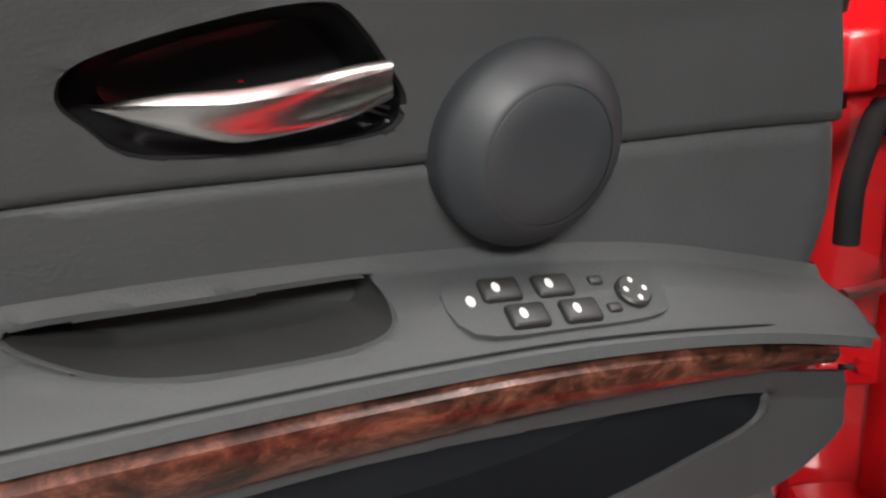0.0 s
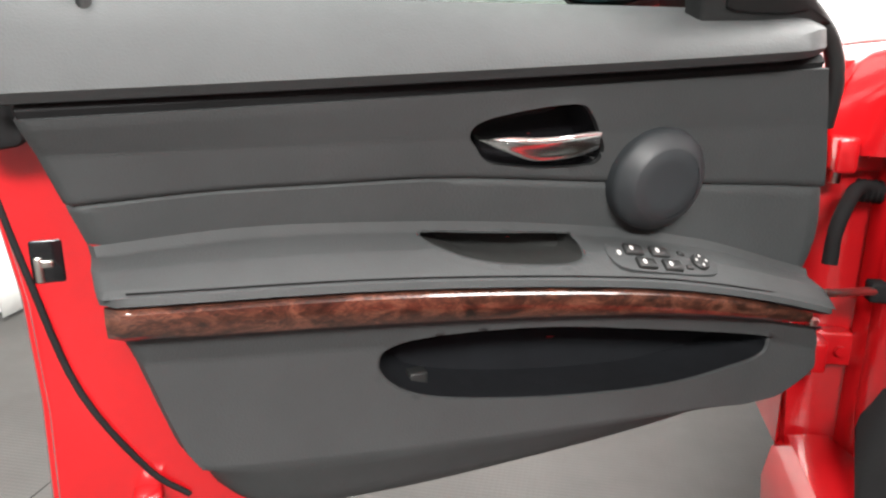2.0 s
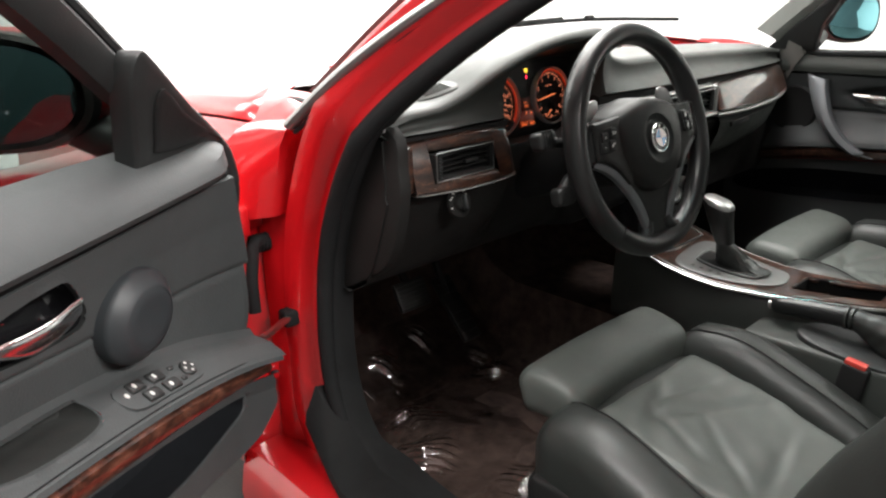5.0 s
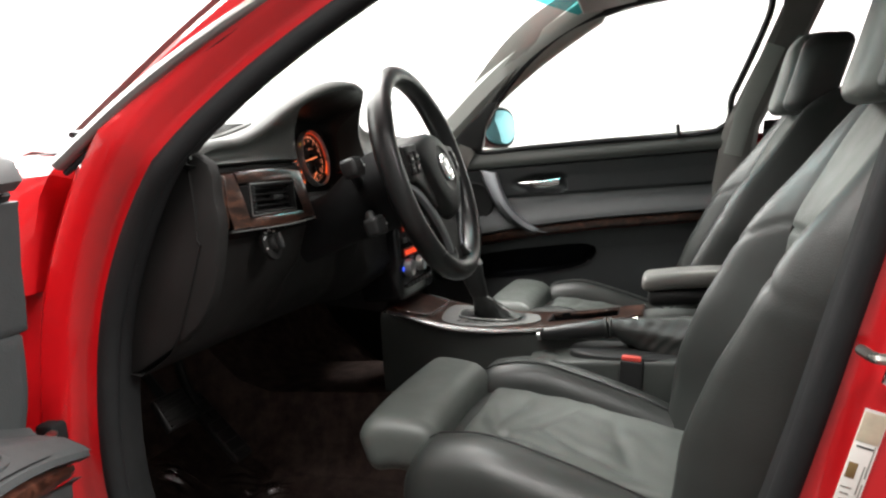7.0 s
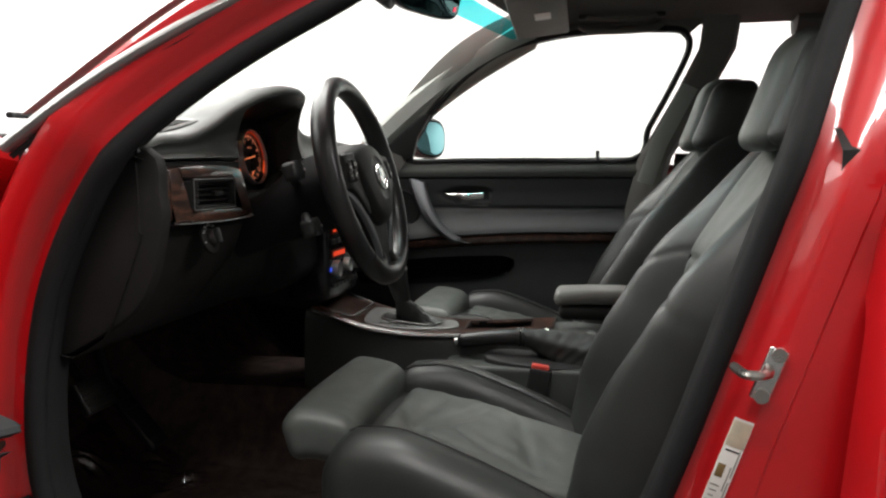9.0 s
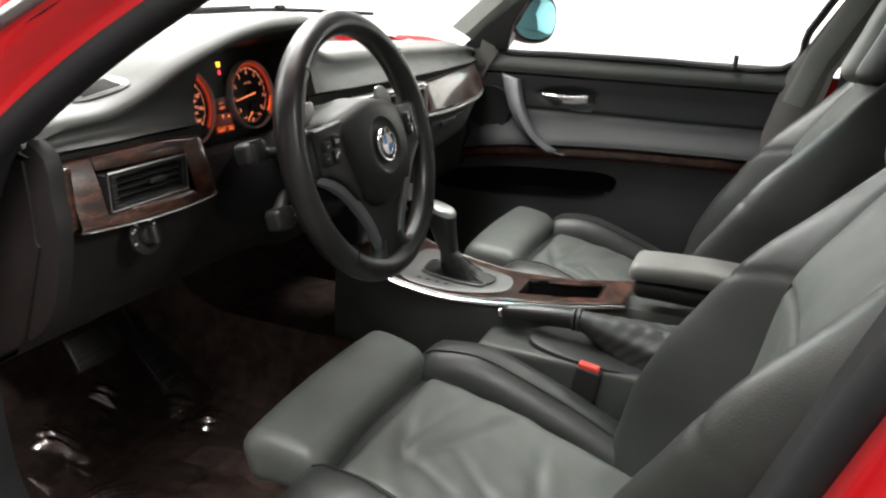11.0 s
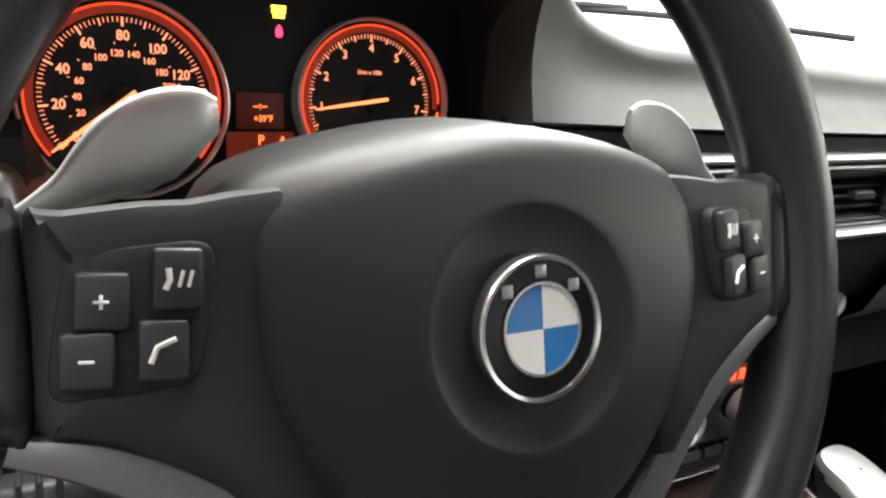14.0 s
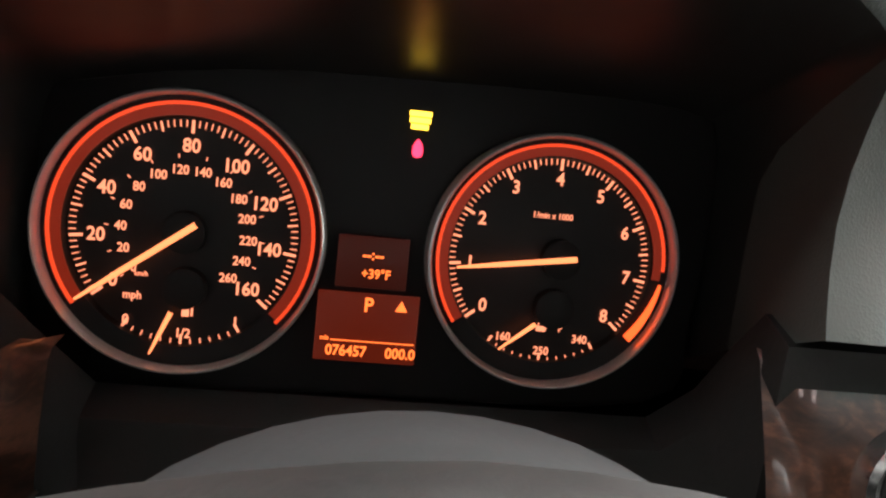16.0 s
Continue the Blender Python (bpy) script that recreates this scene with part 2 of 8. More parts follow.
GLOSSBLACK = surface("gloss_black", (0.008, 0.008, 0.009), 0.15, bump=0.0)
SPEAKERTRIM = surface("speaker_plastic", (0.027, 0.031, 0.034), 0.5, vary=0.08, fine=500, bump=0.06)
RUBBER = surface("black_rubber", (0.014, 0.0145, 0.015), 0.75, fine=200, bump=0.1, spec=0.15)
CARPET = surface("dark_carpet", (0.075, 0.052, 0.045), 0.95, vary=0.4, big=30, fine=500, bump=0.6, spec=0.1)
LOWERDASH = surface("black_lower_dash", (0.014, 0.0135, 0.013), 0.6, fine=350, bump=0.08, spec=0.2)
DOORWOOD = burl("red_burl", (0.012, 0.006, 0.004), (0.060, 0.021, 0.013), (0.145, 0.055, 0.034))
WOOD = burl("dark_burl", (0.007, 0.004, 0.003), (0.030, 0.013, 0.008), (0.085, 0.036, 0.022))
CHROME = surface("chrome", (0.80, 0.80, 0.79), 0.20, 1.0, vary=0.05, bump=0.0, rough_vary=0.04)
RINGSILVER = surface("gauge_bezel", (0.72, 0.72, 0.71), 0.32, 0.55, vary=0.05, bump=0.0)
PLATESILVER = surface("shift_plate_silver", (0.22, 0.225, 0.22), 0.46, 0.7, vary=0.08, bump=0.03, fine=600)
SILVER = surface("satin_silver", (0.42, 0.43, 0.42), 0.34, 0.85, vary=0.06, bump=0.03, fine=600)
GREYMETAL = surface("steering_trim", (0.17, 0.18, 0.19), 0.38, 0.6, vary=0.06, bump=0.02)
STEEL = surface("zinc_steel", (0.55, 0.54, 0.50), 0.3, 1.0, vary=0.15, bump=0.05)
HEADLINER = surface("headliner_fabric", (0.115, 0.112, 0.105), 0.9, vary=0.1, fine=600, bump=0.3, spec=0.15)
PILLAR = surface("grey_pillar_trim", (0.25, 0.26, 0.245), 0.7, vary=0.08, fine=500, bump=0.2)
GREYWALL = surface("dark_booth_wall", (0.10, 0.10, 0.10), 0.8, vary=0.1, fine=60, bump=0.03)
CEILINGPAINT = surface("grey_booth_ceiling", (0.68, 0.68, 0.68), 0.8, vary=0.05, fine=60, bump=0.03)
WHITEWALL = surface("white_booth_wall", (0.86, 0.86, 0.86), 0.7, vary=0.03, fine=60, bump=0.03)
PAPER = surface("paper_label", (0.75, 0.74, 0.70), 0.5, vary=0.08, bump=0.0)
PRINT = surface("pale_print", (0.30, 0.29, 0.26), 0.6, bump=0.0)
CREAM = surface("cream_paper", (0.62, 0.56, 0.42), 0.5, vary=0.1, big=60, bump=0.0)
BROWNINK = surface("brown_ink", (0.20, 0.13, 0.05), 0.5, bump=0.0)
INK = surface("dark_ink", (0.05, 0.05, 0.05), 0.6, bump=0.0)
MIRROR = surface("mirror_glass", (0.10, 0.20, 0.21), 0.03, 1.0, vary=0.03, bump=0.0, rough_vary=0.01)
TINTED = glass("tinted_side_glass", (0.48, 0.52, 0.50), 0.45)
CLEAR = glass("clear_screen_glass", (0.93, 0.96, 0.94), 0.25)
CYAN = glass("sun_band_glass", (0.06, 0.62, 0.66), 0.5)
FILM = glass("clear_film", (0.95, 0.94, 0.93), 4.0, 0.10)
PEDALPAD = surface("pedal_rubber", (0.016, 0.014, 0.013), 0.45, fine=250, bump=0.15)
ARMREST = surface("armrest_leather", (0.165, 0.166, 0.155), 0.42, vary=0.15, fine=420, bump=0.12, grain="cell")
HOODLINING = surface("hood_lining", (0.016, 0.015, 0.014), 0.36, vary=0.1, bump=0.0, spec=0.5)
DIALBLACK = surface("dial_black", (0.012, 0.011, 0.011), 0.5, vary=0.1, bump=0.0, spec=0.3)
PADDLEMETAL = surface("paddle_metal", (0.60, 0.61, 0.60), 0.42, 0.6, vary=0.06, bump=0.02)
# pocket cavities: trim colour darkened to hold the shade inside the recess
POCKETSHADE = surface("pocket_shade", (0.008, 0.009, 0.011), 0.85, fine=300, bump=0.1, spec=0.2)
PULLSHADE = surface("pull_pocket_shade", (0.024, 0.025, 0.024), 0.8, fine=300, bump=0.1, spec=0.2)
TRAYLINER = surface("tray_rubber", (0.005, 0.005, 0.005), 0.8, fine=300, bump=0.1, spec=0.2)
NEEDLE = glow("orange_needle", (1.0, 0.25, 0.09), 1.35)
DIGIT = glow("lit_numerals", (1.0, 0.29, 0.15), 1.0)
RINGGLOW = glow("lit_ring", (1.0, 0.070, 0.018), 0.66)
RINGDIM = glow("lit_ring_dim", (0.45, 0.035, 0.012), 0.24)
REDZONE = glow("red_zone", (1.0, 0.10, 0.02), 1.4)
SCREEN = glow("display_ground", (0.22, 0.020, 0.006), 0.24)
SCREENDARK = glow("clock_display_ground", (0.10, 0.012, 0.005), 0.16)
RADIOTEXT = glow("radio_digits", (1.0, 0.07, 0.02), 1.5)
CLIMATELED = glow("blue_climate_lamp", (0.05, 0.12, 1.0), 1.5)
SCREENTEXT = glow("display_digits", (1.0, 0.16, 0.03), 1.5)
YELLOWLAMP = glow("yellow_warning", (1.0, 0.62, 0.05), 2.5)
REDLAMP = glow("red_warning", (1.0, 0.03, 0.08), 2.5)
LAMPGLASS = glow("map_lamp", (1.0, 0.80, 0.76), 3.0)
REDBUCKLE = surface("red_release_button", (0.55, 0.05, 0.035), 0.4, bump=0.0)
BLUE = surface("blue_enamel", (0.02, 0.16, 0.42), 0.2, bump=0.0, coat=1)
WHITE = surface("white_enamel", (0.72, 0.72, 0.70), 0.2, bump=0.0, coat=1)
GLYPH = surface("printed_white", (0.60, 0.60, 0.58), 0.5, bump=0.0)
CURTAIN = surface("booth_curtain_sheet", (0.58, 0.60, 0.58), 0.7, vary=0.10, big=1.2, fine=20, bump=0.1)

# ---------- the booth ----------
def slab(name, size, at, material, label, category):
    ob = part(name, box(size, 0.004, at, k=1), material, None, "", smooth=False)
    return tagged(ob, label, category, kind="structure")


def floor_rubber():
    m, t, b = tree("floor_rubber")
    v = coords(t)
    n = add(t, "ShaderNodeTexNoise", Scale=1.6, Detail=8.0, Roughness=0.65)
    t.links.new(v, n.inputs["Vector"])
    t.links.new(ramp(t, n.outputs["Fac"], [(0.3, (0.042, 0.0413, 0.0394)), (0.7, (0.076, 0.0746, 0.0708))]), b.inputs["Base Color"])
    st = add(t, "ShaderNodeTexVoronoi", Scale=85.0, Randomness=0.0)
    t.links.new(v, st.inputs["Vector"])
    bp = add(t, "ShaderNodeBump", Strength=0.35, Distance=0.002)
    bp.invert = True
    t.links.new(st.outputs["Distance"], bp.inputs["Height"])
    t.links.new(bp.outputs["Normal"], b.inputs["Normal"])
    b.inputs["Roughness"].default_value = 0.6
    b.inputs["Specular IOR Level"].default_value = 0.25
    return m


FLOORMAT = floor_rubber()
X0, X1, Y0, Y1 = -3.25, 4.2, -4.6, 5.4
floor_ob = part("floor", box((X1 - X0, Y1 - Y0, 0.1), 0.002, ((X0 + X1) / 2, (Y0 + Y1) / 2, -0.05), k=1), FLOORMAT, smooth=False)
tagged(floor_ob, "dark grey studded rubber floor of the photo booth", "floor", kind="structure")
for i in range(3):
    seam = part("floor_seam", box((0.003, Y1 - Y0, 0.002), 0.0005, (X0 + 0.9 + i * 2.2, (Y0 + Y1) / 2, 0.0), k=1), RUBBER, floor_ob, smooth=False)
slab("wall_west", (0.1, Y1 - 1.2, CEIL), (X0 - 0.05, (1.2 + Y1) / 2, CEIL / 2), WHITEWALL, "plain white painted wall of the photo booth", "wall")
slab("wall_west_rear", (0.1, 1.2 - Y0, CEIL), (X0 - 0.05, (Y0 + 1.2) / 2, CEIL / 2), GREYWALL, "dark grey rear wall of the photo booth", "wall")
slab("wall_east", (0.1, Y1 - Y0, CEIL), (X1 + 0.05, (Y0 + Y1) / 2, CEIL / 2), WHITEWALL, "plain white painted wall of the photo booth", "wall")
slab("wall_north", (X1 - X0, 0.1, CEIL), ((X0 + X1) / 2, Y1 + 0.05, CEIL / 2), WHITEWALL, "plain white painted wall of the photo booth", "wall")
slab("wall_south", (X1 - X0, 0.1, CEIL), ((X0 + X1) / 2, Y0 - 0.05, CEIL / 2), GREYWALL, "dark grey rear wall of the photo booth", "wall")
slab("ceiling", (X1 - X0 + 0.2, Y1 - Y0 + 0.2, 0.1), ((X0 + X1) / 2, (Y0 + Y1) / 2, CEIL + 0.05), CEILINGPAINT, "plain grey booth ceiling above the added lamps", "ceiling")

# a hanging sheet beyond the open door
bm = bmesh.new()
rows = []
hang = catmull([(-1.1, 4.80, 0), (-1.9, 4.76, 0), (-2.5, 4.62, 0), (-2.95, 4.25, 0), (-3.13, 3.6, 0), (-3.16, 2.8, 0), (-3.17, 1.4, 0)], 24)
for j in range(25):
    z = 0.02 + 3.2 * j / 24
    row = []
    for i, p in enumerate(hang):
        d = (hang[min(i + 1, len(hang) - 1)] - hang[max(i - 1, 0)]).normalized()
        s = i * 0.033
        fold = 0.010 * math.sin(s * 17 + 1.3 * math.sin(s * 5)) + 0.004 * math.sin(s * 41 + z * 1.5) + 0.015 * noise.noise((s * 3, z * 2.5, 0))
        row.append((p.x + d.y * fold, p.y - d.x * fold, z))
    rows.append(row)
loft(bm, rows)
sheet = part("hanging_curtain", bm, CURTAIN)
sheet.modifiers.new("thick", "SOLIDIFY").thickness = 0.004
tagged(sheet, "pale grey hanging sheet with vertical folds", "curtain")

# ---------- car body ----------
car = thing("car_body", "glossy red saloon car body with the driver door open", "car")


def side_x(z):
    return 0.77 if z < 0.95 else 0.77 - (z - 0.95) * 0.46


OPENING = [(-0.30, 1.285), (-0.13, 1.215), (-0.02, 1.15), (0.075, 1.095), (0.155, 1.04), (0.225, 0.98), (0.280, 0.915), (0.326, 0.84),
           (0.360, 0.76), (0.381, 0.67), (0.391, 0.57), (0.384, 0.48), (0.352, 0.40), (0.288, 0.35), (0.18, 0.325), (0.0, 0.318), (-0.2, 0.318), (-0.31, 0.335),
           (-0.375, 0.40), (-0.42, 0.48), (-0.465, 0.60), (-0.52, 0.765), (-0.575, 0.93), (-0.632, 1.083), (-0.668, 1.18), (-0.675, 1.25),
           (-0.645, 1.30), (-0.57, 1.328), (-0.45, 1.322)]
ring2 = catmull([(0, y, z) for y, z in OPENING], 4, closed=True)


def ring_row(offsets, sgn=-1):
    """Rows along the door opening, each set off outwards (d) and to the outside (e)."""
    n = len(ring2)
    rows = []
    for i, p in enumerate(ring2):
        t = (ring2[(i + 1) % n] - ring2[i - 1]).normalized()
        out = Vector((0, -t.z, t.y))
        low = max(0.0, min(1.0, (0.62 - p.z) / 0.25)) * (1 if p.y > -0.2 else 0.8)
        sill = max(0.0, min(1.0, (0.37 - p.z) / 0.03))
        row = []
        for d, e in offsets:
            grow = 1 + 0.35 * low * (1 - sill)
            q = p + out * d * grow
            row.append((sgn * (side_x(p.z) + e * (1 + 0.5 * sill)), q.y, q.z))
        rows.append(row)
    return rows


bm = bmesh.new()
loft(bm, ring_row([(-0.004, -0.03), (0.002, 0.0), (0.024, 0.002), (0.034, 0.008), (0.044, 0.024), (0.058, 0.032), (0.082, 0.034), (0.09, 0.028), (0.094, 0.0), (0.09, -0.06)]), close=True)
part("door_opening_frame", bm, RED, car, "glossy red painted door jamb")
bm = bmesh.new()
n = len(ring2)
tube(bm, [(-side_x(p.z) - 0.004, p.y, p.z) for p in ring2], 0.0145, 12, closed=True, up=(1, 0, 0))
part("door_seal", bm, RUBBER, car, "black rubber door seal")
bm = bmesh.new()
lining = ring_row([(-0.006, 0.004), (-0.010, -0.004), (-0.012, -0.02), (-0.008, -0.05)])
slim = ring_row([(-0.004, 0.004), (-0.006, -0.004), (-0.007, -0.02), (-0.004, -0.035)])
for row, thin, p in zip(lining, slim, ring2):
    k = max(0.0, min(1.0, (p.z - 0.86) / 0.12)) * max(0.0, min(1.0, (p.y + 0.30) / 0.2))
    row[:] = [tuple(lerp(a, b, k) for a, b in zip(u, v)) for u, v in zip(row, thin)]
loft(bm, lining, close=True)
part("inner_jamb_trim", bm, RUBBER, car, "black plastic jamb lining")

# sill with its scuff plate
bm = bmesh.new()
prof = [(-0.905, 0.20), (-0.91, 0.26), (-0.90, 0.315), (-0.88, 0.338), (-0.84, 0.343), (-0.80, 0.343), (-0.775, 0.33)]
loft(bm, [[(x, y, z) for x, z in prof] for y in (-0.66, -0.3, 0.0, 0.3, 0.52)])
part("sill", bm, RED, car)
bm = bmesh.new()
rows = []
for i in range(25):
    y = -0.42 + 0.83 * i / 24
    up = 0.0 if y < 0.28 else (y - 0.28) * 0.9
    rows.append([(-0.852 + up * 0.25, y, 0.346 + up * 0.6), (-0.848 + up * 0.25, y, 0.358 + up * 0.7), (-0.83 + up * 0.2, y, 0.366 + up * 0.8), (-0.795, y, 0.366 + up), (-0.765, y, 0.36 + up)])
loft(bm, rows)
scuff = part("scuff_plate", bm, RUBBER, car, "black plastic sill scuff plate")
for i, wd in enumerate((0.012, 0.007, 0.012, 0.012)):
    bm = bmesh.new()
    rbox(bm, (0.018, wd * 0.35, 0.0012), 0.0003, (-0.815, 0.125 + i * 0.017, 0.3672), k=1)
    rbox(bm, (0.004, wd, 0.0012), 0.0003, (-0.822 + 0.012 * (i % 2), 0.125 + i * 0.017, 0.3672), k=1)
    part("emblem_letter", bm, SILVER, scuff)

# front post outside the seal, hinges, check strap
bm = bmesh.new()
loft(bm, [[(-0.765, 0.43, z), (-0.80, 0.465, z), (-0.815, 0.505, z), (-0.80, 0.56, z), (-0.74, 0.60, z)] for z in (0.25, 0.45, 0.6, 0.75, 0.9, 0.93)])
part("hinge_post", bm, RED, car)
bm = bmesh.new()
loft(bm, [[(-0.79, 0.50, z), (-0.83, 0.528, z), (-0.865, 0.536, z), (-0.893, 0.530, z), (-0.898, 0.515, z)] for z in (0.23, 0.4, 0.6, 0.75, 0.88, 0.925)])
part("wing_flange", bm, RED, car, "red painted wing flange behind the hinges")
for hz in (0.50, 0.80):
    bm = bmesh.new()
    rbox(bm, (0.085, 0.03, 0.055), 0.006, (-0.845, 0.515, hz), k=2)
    rbox(bm, (0.03, 0.065, 0.05), 0.006, (-0.872, 0.49, hz), k=2)
    hinge = part("door_hinge", bm, RED, car, "red painted door hinge")
    bm = bmesh.new()
    tube(bm, [(-0.872, 0.505, hz - 0.045), (-0.872, 0.505, hz + 0.045)], 0.009, 12)
    part("hinge_pin", bm, STEEL, hinge)
    bm = bmesh.new()
    tube(bm, [(-0.83, 0.49, hz), (-0.83, 0.498, hz)], 0.008, 6, up=(0, 0, 1))
    part("bolt", bm, RED, hinge)
bm = bmesh.new()
tube(bm, [(-0.80, 0.452, 0.612), (-0.835, 0.43, 0.617), (-0.875, 0.40, 0.622), (-0.90, 0.385, 0.625)], 0.006, 8)
strap = part("check_strap", bm, STEEL, car, "steel door check strap")
bm = bmesh.new()
rbox(bm, (0.03, 0.03, 0.03), 0.006, (-0.808, 0.452, 0.612), k=2)
part("strap_bracket", bm, RUBBER, strap)
bm = bmesh.new()
tube(bm, catmull([(-0.80, 0.50, 0.745), (-0.845, 0.475, 0.755), (-0.868, 0.445, 0.735), (-0.882, 0.43, 0.70), (-0.885, 0.425, 0.655)], 5), [0.0105] * 21, 10)
part("cable_boot", bm, RUBBER, car, "black rubber cable boot")
bm = bmesh.new()
for i in range(5):
    lathe(bm, [(0.012, i * 0.008), (0.017, i * 0.008 + 0.002), (0.017, i * 0.008 + 0.005), (0.012, i * 0.008 + 0.008)], frame_of((-0.808, 0.497, 0.745), (0, 0, 1), (0, 1, 0), (-1, -0.3, 0.1)), 14)
part("boot_bellows", bm, RUBBER, car)

# silver screen trim, fender, hood, cowl
bm = bmesh.new()
edge = catmull([(-0.812, 0.378, 0.962), (-0.785, 0.285, 1.035), (-0.755, 0.19, 1.098), (-0.715, 0.08, 1.162), (-0.66, -0.06, 1.235), (-0.60, -0.24, 1.305)], 5)
tube(bm, edge, 0.014, 10, ratio=0.65)
part("screen_trim", bm, SILVER, car, "silver windscreen edge trim")
bm = bmesh.new()
tube(bm, [p + Vector((0.003, -0.008, -0.011)) for p in edge], 0.004, 6)
part("trim_gasket", bm, RUBBER, car)
bm = bmesh.new()
rows = []
for i in range(14):
    y = 0.50 + 1.25 * i / 13
    f = (y - 0.5) / 1.25
    dz = -0.02 * f - 0.12 * f * f
    rows.append([(-0.80, y, 0.22), (-0.885 - 0.02 * f, y, 0.30), (-0.905 - 0.01 * f, y, 0.55 + dz), (-0.90, y, 0.78 + dz), (-0.885, y, 0.88 + dz), (-0.862, y, 0.922 + dz), (-0.836, y, 0.944 + dz), (-0.814, y, 0.952 + dz), (-0.811, y, 0.93 + dz)])
loft(bm, rows)
part("fender", bm, RED, car, "glossy red front wing")
bm = bmesh.new()
loft(bm, [[(-x, y, z) for x, y, z in row] for row in rows])
part("fender", bm, RED, car, "glossy red front wing")
bm = bmesh.new()
loft(bm, [[(-x, y, z) for x, z in ((-0.80, 0.20), (-0.905, 0.20), (-0.91, 0.26), (-0.90, 0.315), (-0.88, 0.338))] for y in (-1.9, -1.2, -0.6, 0.0, 0.52)])
part("sill", bm, RED, car)
bm = bmesh.new()
rows = []
for i in range(16):
    f = i / 15
    row = []
    for j in range(21):
        s = j / 20 * 2 - 1
        y = lerp(0.50 + 0.36 * (1 - abs(s) ** 1.7), 1.9, f)
        g = (y - 0.5) / 1.4
        row.append((0.806 * s, y, 0.956 + 0.050 * (1 - s**6) + 0.012 * math.exp(-((abs(s) - 0.66) / 0.1) ** 2) - 0.02 * g - 0.12 * g * g))
    rows.append(row)
loft(bm, rows)
hood = part("hood", bm, RED, car, "glossy red bonnet")
hood.modifiers.new("thick", "SOLIDIFY").thickness = 0.003
bm = bmesh.new()
loft(bm, [[(0.74 * s, 0.50 + 0.37 * (1 - abs(s) ** 1.7) + dy, z) for s in [j / 12 - 1 for j in range(25)]] for dy, z in ((-0.14, 0.955), (-0.05, 0.945), (0.05, 0.93))])
part("cowl", bm, PLASTIC, car, "black plastic cowl")
for sx in (-1, 1):
    bm = bmesh.new()
    loft(bm, [[(sx * x, y, z) for x, y, z in row] for row in (
        [(0.897, 0.515, 0.80), (0.888, 0.510, 0.87), (0.866, 0.506, 0.92), (0.838, 0.503, 0.944), (0.806, 0.50, 0.957), (0.752, 0.555, 0.982), (0.70, 0.62, 0.990)],
        [(0.860, 0.47, 0.80), (0.855, 0.465, 0.87), (0.842, 0.46, 0.925), (0.826, 0.455, 0.95), (0.797, 0.455, 0.965), (0.742, 0.50, 0.984), (0.69, 0.56, 0.988)],
        [(0.815, 0.45, 0.80), (0.815, 0.43, 0.87), (0.815, 0.41, 0.925), (0.810, 0.395, 0.952), (0.785, 0.40, 0.968), (0.735, 0.45, 0.982), (0.68, 0.52, 0.985)],
        [(0.765, 0.455, 0.80), (0.765, 0.435, 0.87), (0.765, 0.415, 0.92), (0.762, 0.400, 0.945), (0.755, 0.405, 0.958), (0.715, 0.455, 0.972), (0.665, 0.525, 0.978)])])
    part("wing_corner", bm, RED, car, "red wing corner at the windscreen foot")
for line in (((-0.52, 0.62, 1.028), (-0.20, 0.755, 1.045), (0.12, 0.785, 1.052), (0.34, 0.765, 1.056)), ((0.16, 0.80, 1.046), (0.42, 0.73, 1.050), (0.66, 0.585, 1.040))):
    bm = bmesh.new()
    tube(bm, catmull(line, 5), 0.0055, 8)
    wiper = part("wiper", bm, RUBBER, car, "black wiper blade")
    c = line[-2]
    part("wiper_joint", box((0.034, 0.018, 0.012), 0.005, (c[0], c[1], c[2] + 0.006), k=2), RUBBER, wiper)


def screen_point(s, t):
    """The windscreen: s across from -1 to 1, t from its foot to the roof."""
    x = lerp(0.735, 0.575, t) * s
    y = lerp(0.40 + 0.36 * (1 - s * s), -0.22 + 0.20 * (1 - s * s), t)
    z = lerp(0.965 + 0.02 * (1 - s * s), 1.315 + 0.055 * (1 - s * s), t) + 0.03 * math.sin(math.pi * t)
    return (x, y, z)


bm = bmesh.new()
loft(bm, [[screen_point(-1 + j / 10, 0.915 * i / 12) for j in range(21)] for i in range(13)])
screen = part("windscreen", bm, CLEAR, car, "clear windscreen glass")
screen.visible_shadow = False
bm = bmesh.new()
loft(bm, [[screen_point(-1 + j / 10, lerp(0.915, 1.0, i / 4)) for j in range(21)] for i in range(5)])
band = part("sun_band", bm, CYAN, car, "blue-green tinted sun band of the windscreen")
band.visible_shadow = False

# roof: outer skin, headliner, sunroof, rails
def roof_z(s, y):
    return 1.325 + 0.062 * (1 - s * s) - 0.02 * max(0, (-y - 0.9)) ** 2


SUN = (-0.28, 0.28, -0.80, -0.345)
bm = bmesh.new()
loft(bm, [[(0.60 * s, lerp(0.0, -2.0, i / 16) - 0.2 * s * s, roof_z(s, lerp(0, -2, i / 16)) + 0.045) for s in [k / 10 - 1 for k in range(21)]] for i in range(17)])
roof = part("roof_skin", bm, RED, car, "glossy red roof panel")
xs = sorted([-0.585, -0.54, -0.46, -0.37, 0.37, 0.46, 0.54, 0.585] + [SUN[0], SUN[1]] + [-0.14, 0.0, 0.14])
ys = sorted([-0.03, -0.12, -0.22, -1.0, -1.2, -1.5, -1.8] + [SUN[2], SUN[3]] + [-0.5, -0.65])
bm = bmesh.new()
grid = {}
